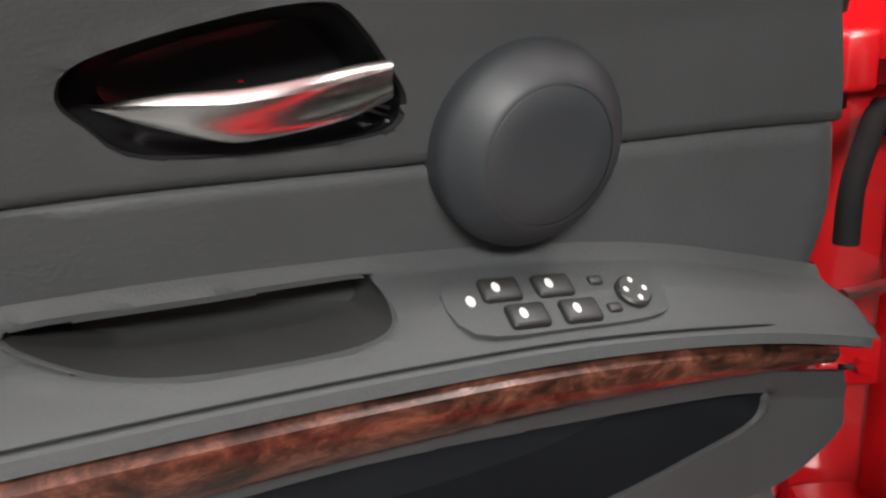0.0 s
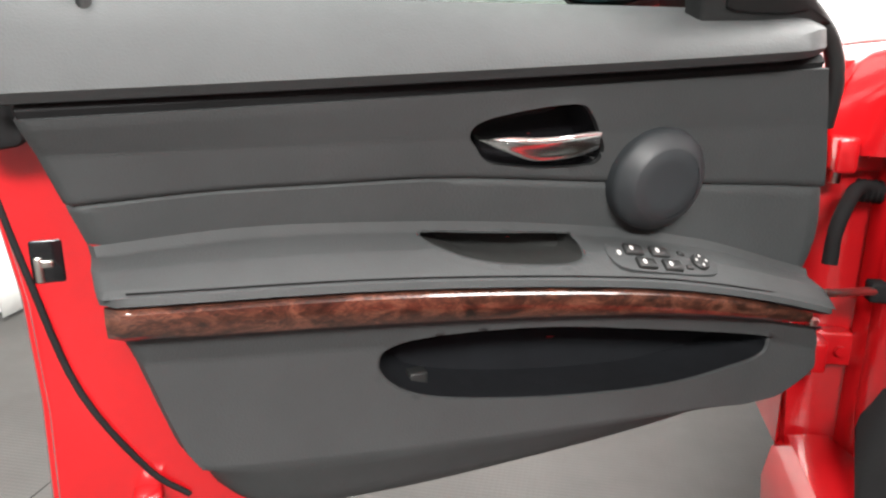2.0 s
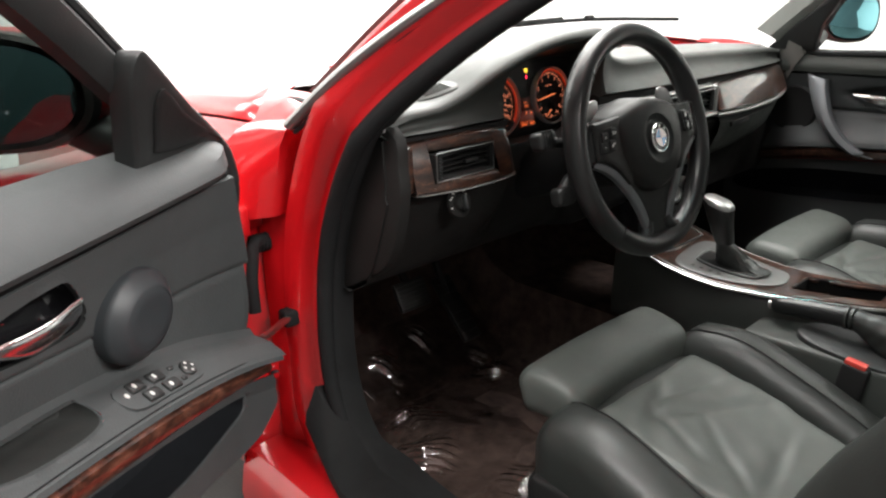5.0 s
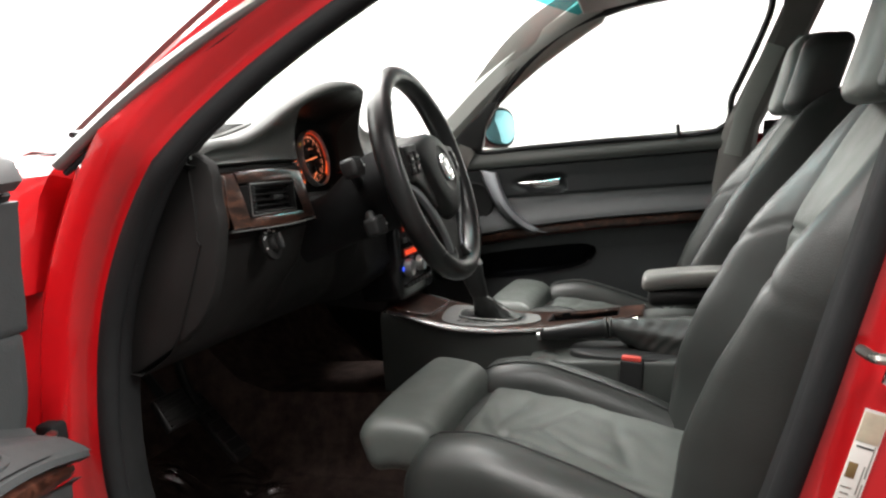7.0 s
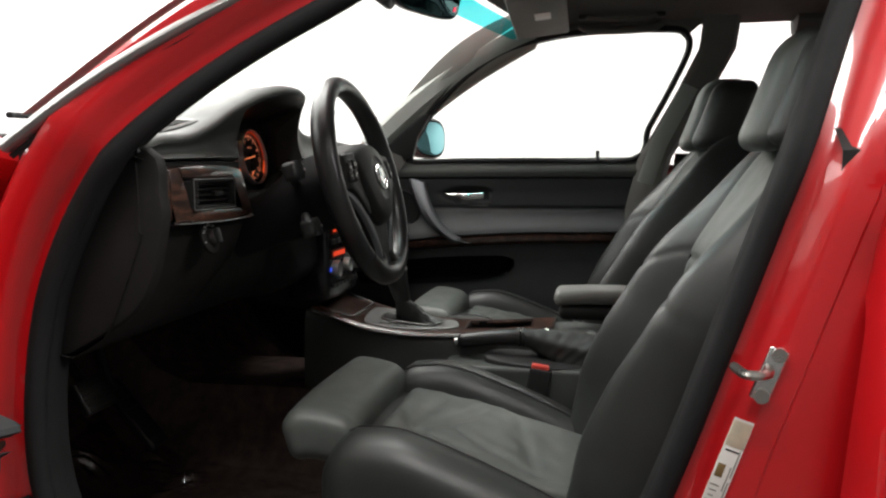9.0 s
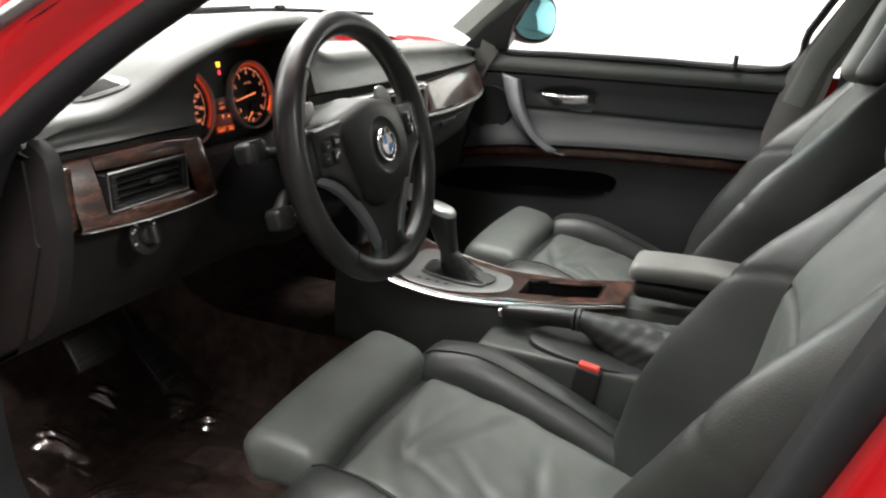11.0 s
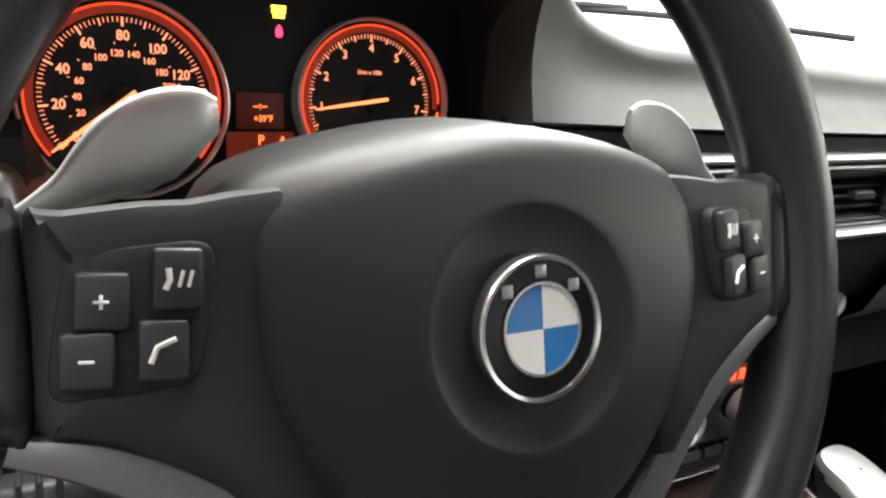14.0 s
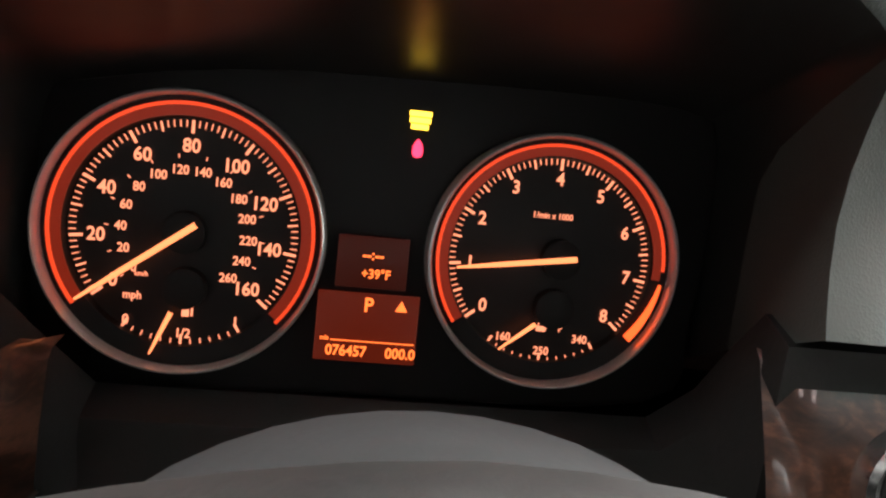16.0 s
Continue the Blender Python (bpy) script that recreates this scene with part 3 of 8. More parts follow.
for x in xs:
    for y in ys:
        grid[x, y] = bm.verts.new((x, y - 0.2 * (x / 0.6) ** 2 * max(0, 1 + y * 1.2), roof_z(x / 0.6, y)))
for a, b in zip(xs, xs[1:]):
    for c, d in zip(ys, ys[1:]):
        if a >= SUN[0] and b <= SUN[1] and c >= SUN[2] and d <= SUN[3]:
            continue
        bm.faces.new((grid[a, c], grid[b, c], grid[b, d], grid[a, d]))
part("headliner", bm, HEADLINER, car, "dark grey fabric headliner")
bm = bmesh.new()
fr = [(SUN[0], SUN[2]), (SUN[1], SUN[2]), (SUN[1], SUN[3]), (SUN[0], SUN[3])]
fr = [(x, y) for x, y in [(p.x, p.y) for p in catmull([(x, y, 0) for x, y in fr], 1, True)]]
loft(bm, [[(x + (0.02 if x > 0 else -0.02), y + (0.02 if y > -0.5 else -0.02), 1.374), (x, y, 1.366), (x, y, 1.40)] for x, y in fr], close=True)
sun = part("sunroof_frame", bm, PLASTIC, car, "black sunroof frame")
part("sunroof_glass", box((0.62, 0.52, 0.006), 0.002, (0, -0.57, 1.405)), GLOSSBLACK, sun, "closed dark sunroof panel")

# far side: window frame, pillars, door liner
PWIN = [(0.215, 0.965), (0.17, 1.035), (0.12, 1.10), (0.0, 1.203), (-0.123, 1.268), (-0.25, 1.300), (-0.40, 1.312), (-0.56, 1.310), (-0.612, 1.300), (-0.622, 1.26), (-0.575, 1.15), (-0.525, 1.05), (-0.487, 0.965), (-0.2, 0.965), (0.05, 0.965)]
pw = catmull([(0, y, z) for y, z in PWIN], 4, closed=True)


def pring(offs):
    rows = []
    k = len(pw)
    for i, p in enumerate(pw):
        t = (pw[(i + 1) % k] - pw[i - 1]).normalized()
        out = Vector((0, -t.z, t.y)) * -1
        if (p + out * 0.01 - Vector((0, -0.2, 1.1))).length < (p - Vector((0, -0.2, 1.1))).length:
            out = -out
        row = []
        for d, e in offs:
            q = p + out * d
            row.append((side_x(p.z) - 0.05 + e, q.y, q.z))
        rows.append(row)
    return rows


bm = bmesh.new()
loft(bm, pring([(0.0, 0.03), (0.0, 0.0), (0.003, -0.006), (0.010, -0.008), (0.014, -0.004), (0.018, 0.02)]), close=True)
part("far_window_frame", bm, RUBBER, car, "black window frame of the passenger side")
bm = bmesh.new()
loft(bm, pring([(0.012, -0.002), (0.018, -0.014), (0.05, -0.02), (0.10, 0.0)])[0:2 * 4 + 26], close=False)
part("far_pillar_lining", bm, HEADLINER, car)
bm = bmesh.new()
rows = []
for i in range(13):
    t = i / 12
    p = Vector((lerp(0.70, 0.565, t), lerp(0.33, -0.17, t), lerp(0.985, 1.305, t) + 0.028 * math.sin(math.pi * t)))
    w = lerp(0.052, 0.045, t)
    rows.append([p + Vector((0.035, -0.030, -0.025)), p + Vector((0.0, -0.042, -0.01)), p + Vector((-0.03, -0.02, 0.012)), p + Vector((-0.028, 0.02, 0.03)), p + Vector((0.0, 0.045, 0.035)), p + Vector((0.03, 0.04, 0.03))])
loft(bm, rows)
part("screen_pillar_trim", bm, PILLAR, car, "light grey windscreen pillar trim")
bm = bmesh.new()
rows = []
for i in range(13):
    t = i / 12
    p = Vector((-lerp(0.735, 0.60, t), lerp(0.36, -0.15, t), lerp(0.985, 1.305, t) + 0.028 * math.sin(math.pi * t)))
    rows.append([p + Vector((-0.03, -0.03, -0.02)), p + Vector((0.0, -0.03, -0.01)), p + Vector((0.015, -0.01, 0.008)), p + Vector((0.012, 0.015, 0.02)), p + Vector((-0.01, 0.03, 0.025)), p + Vector((-0.03, 0.03, 0.022))])
loft(bm, rows)
part("screen_pillar_trim", bm, PILLAR, car, "light grey windscreen pillar trim")
bm = bmesh.new()
loft(bm, [[(side_x(z) - 0.06, y0, z), (side_x(z) - 0.075, y0 - 0.02, z), (side_x(z) - 0.075, y0 - 0.085, z), (side_x(z) - 0.05, y0 - 0.10, z)] for y0, z in ((-0.47, 0.4), (-0.47, 0.8), (-0.505, 0.96), (-0.60, 1.14), (-0.655, 1.26), (-0.66, 1.34))])
part("far_centre_pillar", bm, HEADLINER, car, "dark centre pillar lining")
bm = bmesh.new()
tube(bm, [(0.665, -0.525, 0.885), (0.64, -0.56, 1.0), (0.575, -0.635, 1.16)], 0.024, 10, ratio=0.12, up=(1, 0, 0))
part("seat_belt", bm, PILLAR, car, "grey seat belt webbing")
# rear end that closes the cabin
for sx in (-1, 1):
    bm = bmesh.new()
    loft(bm, [[(sx * 0.79, y, 0.25), (sx * 0.79, y, 0.95), (sx * (0.76), y, 0.975)] for y in (-0.62, -1.2, -1.9)])
    part("rear_quarter", bm, PLASTIC, car)
bm = bmesh.new()
loft(bm, [[(0.885, y, 0.338), (0.902, y, 0.55), (0.898, y, 0.76), (0.872, y, 0.80), (0.845, y, 0.925), (0.79, y, 0.94)] for y in (-0.595, -0.9, -1.3, -1.9)])
part("rear_side_skin", bm, RED, car, "glossy red rear body side")
bm = bmesh.new()
rbox(bm, (1.36, 0.18, 0.62), 0.07, (0, -1.52, 0.66), k=4, mid=(3, 1, 3))
rbox(bm, (1.36, 0.5, 0.2), 0.07, (0, -1.28, 0.40), k=4, mid=(3, 1, 1))
part("rear_bench", bm, LEATHER, car, "black leather rear bench")
part("parcel_shelf", box((1.4, 0.5, 0.03), 0.01, (0, -1.83, 0.95)), CARPET, car)
for sx in (-1, 1):
    bm = bmesh.new()
    tube(bm, [(sx * 0.735, -1.35, 0.97), (sx * 0.66, -1.42, 1.14), (sx * 0.575, -1.3, 1.31), (sx * 0.565, -0.9, 1.325)], 0.04, 8)
    part("rear_pillar", bm, HEADLINER, car)
# floor pan, tunnel, bulkhead
bm = bmesh.new()
prof = [(-0.775, 0.33), (-0.76, 0.26), (-0.70, 0.245), (-0.20, 0.245), (-0.13, 0.30), (-0.10, 0.44), (0.16, 0.44), (0.20, 0.30), (0.27, 0.245), (0.72, 0.245), (0.76, 0.30), (0.765, 0.45)]
loft(bm, [[(x, y, z) for x, z in prof] for y in (-1.4, -0.6, -0.2, 0.2, 0.45, 0.55)])
loft(bm, [[(x, 0.55 + a, z + b) for x, z in prof] for a, b in ((0, 0), (0.08, 0.03), (0.22, 0.17), (0.28, 0.30), (0.30, 0.5))])
part("floor_carpet", bm, CARPET, car, "dark brown-black footwell carpet")
bm = bmesh.new()
loft(bm, [[(x, 0.86, 0.3) for x in (-0.78, 0.78)], [(x, 0.86, 0.95) for x in (-0.78, 0.78)]])
part("bulkhead", bm, CARPET, car)
for sx in (-1, 1):
    bm = bmesh.new()
    loft(bm, [[(sx * 0.755, 0.40, z), (sx * 0.735, 0.46, z), (sx * 0.72, 0.90, z)] for z in (0.25, 0.5, 0.8, 0.93)])
    part("kick_panel", bm, LOWERDASH, car)

# centre post: outer sheet, striker, label; rear door
bm = bmesh.new()
rows = []
for z in [0.26 + 1.08 * i / 24 for i in range(25)]:
    yb = interp(z, [(0.26, -0.40), (0.40, -0.42), (0.48, -0.455), (0.60, -0.50), (0.765, -0.555), (0.93, -0.61), (1.083, -0.667), (1.18, -0.703), (1.34, -0.72)])
    xo = -side_x(z) - 0.031
    rows.append([(xo + 0.004, yb - 0.025, z), (xo, yb - 0.035, z), (xo - 0.001, yb - 0.09, z), (xo + 0.002, yb - 0.16, z), (xo + 0.006, yb - 0.26, z), (xo + 0.03, yb - 0.34, z)])
loft(bm, rows)
part("centre_post", bm, RED, car, "glossy red centre post between the doors")
st = part("striker", box((0.006, 0.022, 0.062), 0.003, m=pose(-0.807, -0.553, 0.708, 20)), CHROME, car, "zinc door striker plate")
bm = bmesh.new()
tube(bm, catmull([(-0.806, -0.552, 0.716), (-0.835, -0.546, 0.717), (-0.846, -0.534, 0.717), (-0.838, -0.522, 0.716), (-0.800, -0.518, 0.714)], 4), 0.0055, 8)
part("striker_loop", bm, STEEL, st)
for dz in (-0.023, 0.023):
    bm = bmesh.new()
    tube(bm, [(-0.808, -0.553 - dz * 0.36, 0.708 + dz), (-0.814, -0.553 - dz * 0.36, 0.708 + dz)], 0.008, 12)
    part("screw", bm, STEEL, st)
mlab = frame_of((-0.8075, -0.506, 0.585), (0, -0.949, -0.316), (0, -0.316, 0.949), (-1, 0, 0))
bm = bmesh.new()
rbox(bm, (0.022, 0.15, 0.0008), 0.0003, m=mlab, k=1)
lab = part("type_label", bm, PAPER, car, "white paper label with illegible print")
part("cream_field", box((0.0205, 0.030, 0.001), 0.0002, (0, 0.057, 0.0004), m=mlab, k=1), CREAM, lab, "cream upper field")
part("brown_square", box((0.0085, 0.016, 0.001), 0.0002, (-0.0045, 0.012, 0.0004), m=mlab, k=1), BROWNINK, lab, "brown printed square")
for i in range(5):
    part("print_bar", box((0.0016, 0.034 - 0.004 * (i % 2), 0.001), 0.0002, (0.0085 - 0.003 * (i % 2), 0.024 - 0.02 * i, 0.0004), m=mlab, k=1), PRINT, lab)
for i in range(9):
    part("print_bar", box((0.010 - 0.002 * (i % 3), 0.0016, 0.001), 0.0002, (-0.004, -0.006 - 0.0065 * i, 0.0004), m=mlab, k=1), PRINT, lab)
part("print_bar", box((0.015, 0.002, 0.001), 0.0002, (0, 0.037, 0.0004), m=mlab, k=1), INK, lab)

rear = thing("rear_door", "closed glossy red rear car door", "car door", Matrix.Translation((-0.83, -0.66, 0.3)))
bm = bmesh.new()
rows = []
for z, x, y0 in ((0.24, -0.87, -0.619), (0.35, -0.892, -0.622), (0.55, -0.902, -0.631), (0.70, -0.90, -0.644), (0.765, -0.893, -0.652), (0.785, -0.885, -0.654), (0.80, -0.872, -0.656), (0.86, -0.862, -0.664), (0.93, -0.845, -0.677)):
    rows.append([(x + 0.075, y0 + 0.01, z), (x + 0.02, y0 + 0.004, z), (x + 0.004, y0 - 0.002, z), (x, y0 - 0.015, z), (x - 0.004, y0 - 0.3, z), (x - 0.002, y0 - 0.9, z)])
loft(bm, rows)
part("door_skin", bm, RED, rear)
bm = bmesh.new()
loft(bm, [[(-0.845 + (z - 0.93) * 0.46 + 0.05, y0, z), (-0.845 + (z - 0.93) * 0.46, y0 - 0.002, z), (-0.845 + (z - 0.93) * 0.46, y0 - 0.06, z)] for z, y0 in ((0.925, -0.755), (1.1, -0.805), (1.28, -0.835))])
part("window_frame", bm, PLASTIC, rear, "black rear window frame")
part("belt_strip", box((0.02, 0.9, 0.018), 0.005, (-0.85, -1.10, 0.935)), RUBBER, rear, "black belt strip")

# ---------- open driver door; local x back from the hinge, y towards the seat, z up ----------
DM = frame_of((-0.90, 0.40, 0), (-0.859, -0.511, 0), (0.511, -0.859, 0), (0, 0, 1))
door = thing("driver_door", "open red car door with dark grey trim and burl wood strip", "car door", DM)


def poly_dist(u, z, poly):
    """Distance to the outline, positive inside."""
    inside, best = False, 9.0
    for (ax, ay), (bx, by) in zip(poly, poly[1:] + poly[:1]):
        if (ay > z) != (by > z) and u < (bx - ax) * (z - ay) / (by - ay) + ax:
            inside = not inside
        dx, dy = bx - ax, by - ay
        t = max(0, min(1, ((u - ax) * dx + (z - ay) * dy) / (dx * dx + dy * dy)))
        best = min(best, math.hypot(u - ax - t * dx, z - ay - t * dy))
    return best if inside else -best


def rounded(pts, n=4):
    return [(p.x, p.y) for p in catmull([(a, b, 0) for a, b in pts], n, True)]


POCKET = rounded([(0.632, 0.622), (0.618, 0.640), (0.56, 0.648), (0.43, 0.642), (0.28, 0.618), (0.130, 0.592), (0.116, 0.582), (0.122, 0.564), (0.16, 0.552), (0.26, 0.540), (0.40, 0.547), (0.52, 0.563), (0.59, 0.580), (0.622, 0.601)])
RECESS = rounded([(0.530, 0.860), (0.516, 0.874), (0.46, 0.885), (0.414, 0.888), (0.397, 0.880), (0.377, 0.852), (0.370, 0.834), (0.382, 0.820), (0.44, 0.820), (0.502, 0.828), (0.522, 0.846)])
PULL = rounded([(0.578, 0.757), (0.49, 0.750), (0.404, 0.742), (0.396, 0.737), (0.394, 0.727), (0.403, 0.719), (0.44, 0.719), (0.51, 0.728), (0.555, 0.741)])


def f_front(z):
    return interp(z, [(0.45, 0.14), (0.469, 0.104), (0.498, 0.060), (0.541, 0.044), (0.578, 0.050), (0.60, 0.060), (0.613, 0.062), (0.65, 0.055), (0.709, 0.044), (0.793, 0.057), (0.87, 0.078), (0.916, 0.095), (0.99, 0.125)])


def f_rear(z):
    return interp(z, [(0.425, 0.735), (0.45, 0.768), (0.478, 0.79), (0.523, 0.819), (0.678, 0.87), (0.745, 0.89), (0.886, 0.933), (0.99, 0.965)])


def z_low(u):
    return interp(u, [(0.03, 0.54), (0.060, 0.500), (0.104, 0.470), (0.167, 0.461), (0.25, 0.450), (0.415, 0.437), (0.6, 0.429), (0.70, 0.429), (0.76, 0.448), (0.79, 0.470), (0.83, 0.53)])


def z_wood(u):
    return interp(u, [(0.0, 0.588), (0.09, 0.611), (0.34, 0.652), (0.61, 0.676), (0.87, 0.692)])


def wood_h(u):
    return interp(u, [(0.0, 0.012), (0.09, 0.019), (0.34, 0.031), (0.61, 0.034), (0.87, 0.030)])


def z_edge(u):
    return interp(u, [(0.0, 0.645), (0.10, 0.676), (0.22, 0.712), (0.39, 0.742), (0.57, 0.760), (0.75, 0.768), (0.90, 0.760)])


def z_seam(u):
    return interp(u, [(0.0, 0.774), (0.22, 0.787), (0.36, 0.798), (0.6, 0.814), (0.75, 0.814), (0.907, 0.807)])


def z_groove(u):
    return interp(u, [(0.05, 0.934), (0.13, 0.928), (0.643, 0.905), (0.95, 0.894)])


def carve(u, z, w, poly, depth, soft=0.006):
    d = poly_dist(u, z, poly)
    t = max(0.0, min(1.0, (d + soft * 0.3) / soft))
    return w - depth * t * t * (3 - 2 * t)


LEVELS = {
    "low": lambda u: (z_low(u), -0.042), "low2": lambda u: (z_low(u) + 0.004, -0.018), "low3": lambda u: (z_low(u) + 0.018, -0.002),
    "belly": lambda u: (max(z_low(u) + 0.03, interp(u, [(0.05, 0.535), (0.6, 0.560), (0.85, 0.580)]) - 0.045), 0.034), "shelf": lambda u: (z_wood(u) - 0.035, 0.036), "under": lambda u: (z_wood(u) - 0.006, 0.046), "under2": lambda u: (z_wood(u), 0.058),
    "nose0": lambda u: (z_wood(u) + wood_h(u), 0.060), "nose1": lambda u: (z_wood(u) + wood_h(u) + 0.005, 0.072), "nose2": lambda u: (z_wood(u) + wood_h(u) + 0.012, 0.070), "nose3": lambda u: (z_wood(u) + wood_h(u) + 0.0145, 0.066), "nose4": lambda u: (z_wood(u) + wood_h(u) + 0.017, 0.064),
    "rest": lambda u: (lerp(z_wood(u) + wood_h(u) + 0.017, z_edge(u), 0.55), 0.042), "edge": lambda u: (z_edge(u) - 0.004, 0.014), "edge2": lambda u: (z_edge(u) + 0.006, 0.006),
    "band": lambda u: (lerp(z_edge(u), z_seam(u), 0.6), 0.013), "seam": lambda u: (z_seam(u) - 0.003, 0.018), "seam2": lambda u: (z_seam(u), 0.015),
    "seam3": lambda u: (z_seam(u) + 0.003, 0.021), "up": lambda u: (0.855, 0.034), "up2": lambda u: (z_groove(u) - 0.016, 0.050), "up3": lambda u: (z_groove(u) - 0.008, 0.053), "up4": lambda u: (z_groove(u) - 0.005, 0.030),
}


def nearest_on(u, z, poly):
    best = None
    for (ax, ay), (bx, by) in zip(poly, poly[1:] + poly[:1]):
        dx, dy = bx - ax, by - ay
        t = max(0, min(1, ((u - ax) * dx + (z - ay) * dy) / (dx * dx + dy * dy)))
        d = math.hypot(u - ax - t * dx, z - ay - t * dy)
        if best is None or d < best[0]:
            best = (d, ax + t * dx, ay + t * dy)
    return best


def trim_part(name, keys, material, label="", nu=60, sub=3, holes=()):
    """A stretch of the door trim between two of its lines; holes are cut out along their outline."""
    rows, levels = [], []
    for a, b in zip(keys, keys[1:]):
        k = sub if isinstance(sub, int) else sub.get(a, 1)
        levels += [(a, b, j / k) for j in range(k)]
    levels.append((keys[-1], keys[-1], 0))
    for a, b, t in levels:
        row = []
        for i in range(nu + 1):
            s = i / nu
            u = lerp(0.05, 0.85, s)
            for _ in range(3):
                z = lerp(LEVELS[a](u)[0], LEVELS[b](u)[0], t)
                u = lerp(f_front(z), f_rear(z), s)
            za, wa = LEVELS[a](u)
            zb, wb = LEVELS[b](u)
            z, w = lerp(za, zb, t), lerp(wa, wb, t)
            end = min(s, 1 - s) * nu
            if end < 1:
                w -= 0.012 * (1 - end)
            w += 0.024 * math.exp(-(((u - 0.02) / 0.085) ** 2))
            for poly in holes:
                d, pu, pz = nearest_on(u, z, poly)
                if d < 0.0042:
                    u, z = pu, pz
            row.append((u, w, z))
        rows.append(row)
    bm = bmesh.new()
    vs = loft(bm, rows)
    for poly in holes:
        gone = [f for f in bm.faces if poly_dist(*f.calc_center_median().xz, poly) > 0.0004]
        bmesh.ops.delete(bm, geom=gone, context="FACES")
    return part(name, bm, material, door, label, local=True, angle=60), rows


def surface_w(rows, u, z):
    """The trim's depth at a place, from its grid."""
    best = sorted(((p[0] - u) ** 2 + (p[2] - z) ** 2, p[1]) for row in rows for p in row)[:4]
    ws = [1 / (d + 1e-7) for d, _ in best]
    return sum(w * q for w, (_, q) in zip(ws, best)) / sum(ws)


def sunken(name, poly, rows, depth, material, label, parent, lip=0.004, floor_in=0.9, lip_mat=None, tilt=0.0):
    """A rounded lip and a cavity behind a hole."""
    n = len(poly)
    cu, cz = sum(p[0] for p in poly) / n, sum(p[1] for p in poly) / n
    w0 = [surface_w(rows, *p) for p in poly]
    for _ in range(4):
        w0 = [(w0[i - 1] + 2 * w0[i] + w0[(i + 1) % n]) / 4 for i in range(n)]
    wm = sum(w0) / n
    rings = []
    for f, d in ((1.006, -0.0006), (0.997, -0.0004), (0.988, -lip * 0.35), (0.982, -lip), (0.975, -depth * 0.5)):
        rings.append([(cu + (u - cu) * f, w0[i] + d, cz + (z - cz) * f) for i, (u, z) in enumerate(poly)])
    rings.append([(cu + (u - cu) * floor_in, lerp(w0[i], wm, 0.6) - depth + tilt * (z - cz), cz + (z - cz) * floor_in) for i, (u, z) in enumerate(poly)])
    rings.append([(cu + (u - cu) * 0.5, wm - depth * 1.03 + tilt * (z - cz) * 0.5, cz + (z - cz) * 0.5) for i, (u, z) in enumerate(poly)])
    rings.append([(cu + (u - cu) * 0.02, wm - depth * 1.03, cz + (z - cz) * 0.02) for i, (u, z) in enumerate(poly)])
    bm = bmesh.new()
    loft(bm, rings[:4], wrap=True)
    part(name + "_lip", bm, lip_mat or DOORTRIM, parent, local=True)
    bm = bmesh.new()
    loft(bm, rings[3:], wrap=True)
    return part(name, bm, material, parent, label, local=True)


lower, lower_rows = trim_part("lower_trim", ["low", "low2", "low3", "belly", "shelf", "under", "under2"], DOORTRIM, "dark grey lower door trim with map pocket", 130, {"low3": 4, "belly": 26, "shelf": 8, "under": 2}, [POCKET])
sunken("map_pocket", POCKET, lower_rows, 0.075, POCKETSHADE, "deep map pocket with its shade painted in", lower)
trim_part("armrest", ["nose0", "nose1", "nose2"], DOORTRIM, "dark grey armrest nose", 60, 2)
rest_ob, rest_rows = trim_part("armrest_top", ["nose2", "nose3", "nose4", "rest", "edge", "edge2"], DOORTRIM, "soft dark grey armrest with pull pocket", 130, {"nose4": 8, "rest": 12, "edge": 4}, [PULL])
sunken("pull_pocket", PULL, rest_rows, 0.045, PULLSHADE, "pull pocket with its shade painted in", rest_ob)
trim_part("leather_band", ["edge2", "band", "seam", "seam2"], TRIMLEATHER, "dark grey leather band", 60, 3, [])
up_ob, up_rows = trim_part("upper_trim", ["seam2", "seam3", "up", "up2", "up3", "up4"], DOORTRIM, "dark grey upper door trim", 130, {"seam3": 10, "up": 14}, [RECESS])
sunken("handle_cup", RECESS, up_rows, 0.036, GLOSSBLACK, "gloss black handle cup", up_ob, 0.006, 0.8, PLASTIC)
# wood strip
bm = bmesh.new()
rows = []
for i in range(61):
    s = i / 60
    u = lerp(f_front(0.605) + 0.010, 0.882, s)
    z0, h = z_wood(u), wood_h(u)
    end = max(0.0, 1 - min(s, 1 - s) / 0.015)
    rows.append([(u, 0.050, z0 - 0.001), (u, 0.064 - 0.01 * end, z0 + 0.001), (u, 0.070 - 0.012 * end, z0 + h * 0.25), (u, 0.0735 - 0.012 * end, z0 + h * 0.6), (u, 0.0725 - 0.012 * end, z0 + h * 0.9), (u, 0.068 - 0.01 * end, z0 + h + 0.001), (u, 0.055, z0 + h + 0.001)])
loft(bm, rows)
part("wood_strip", bm, DOORWOOD, door, "glossy dark burl wood strip", local=True)
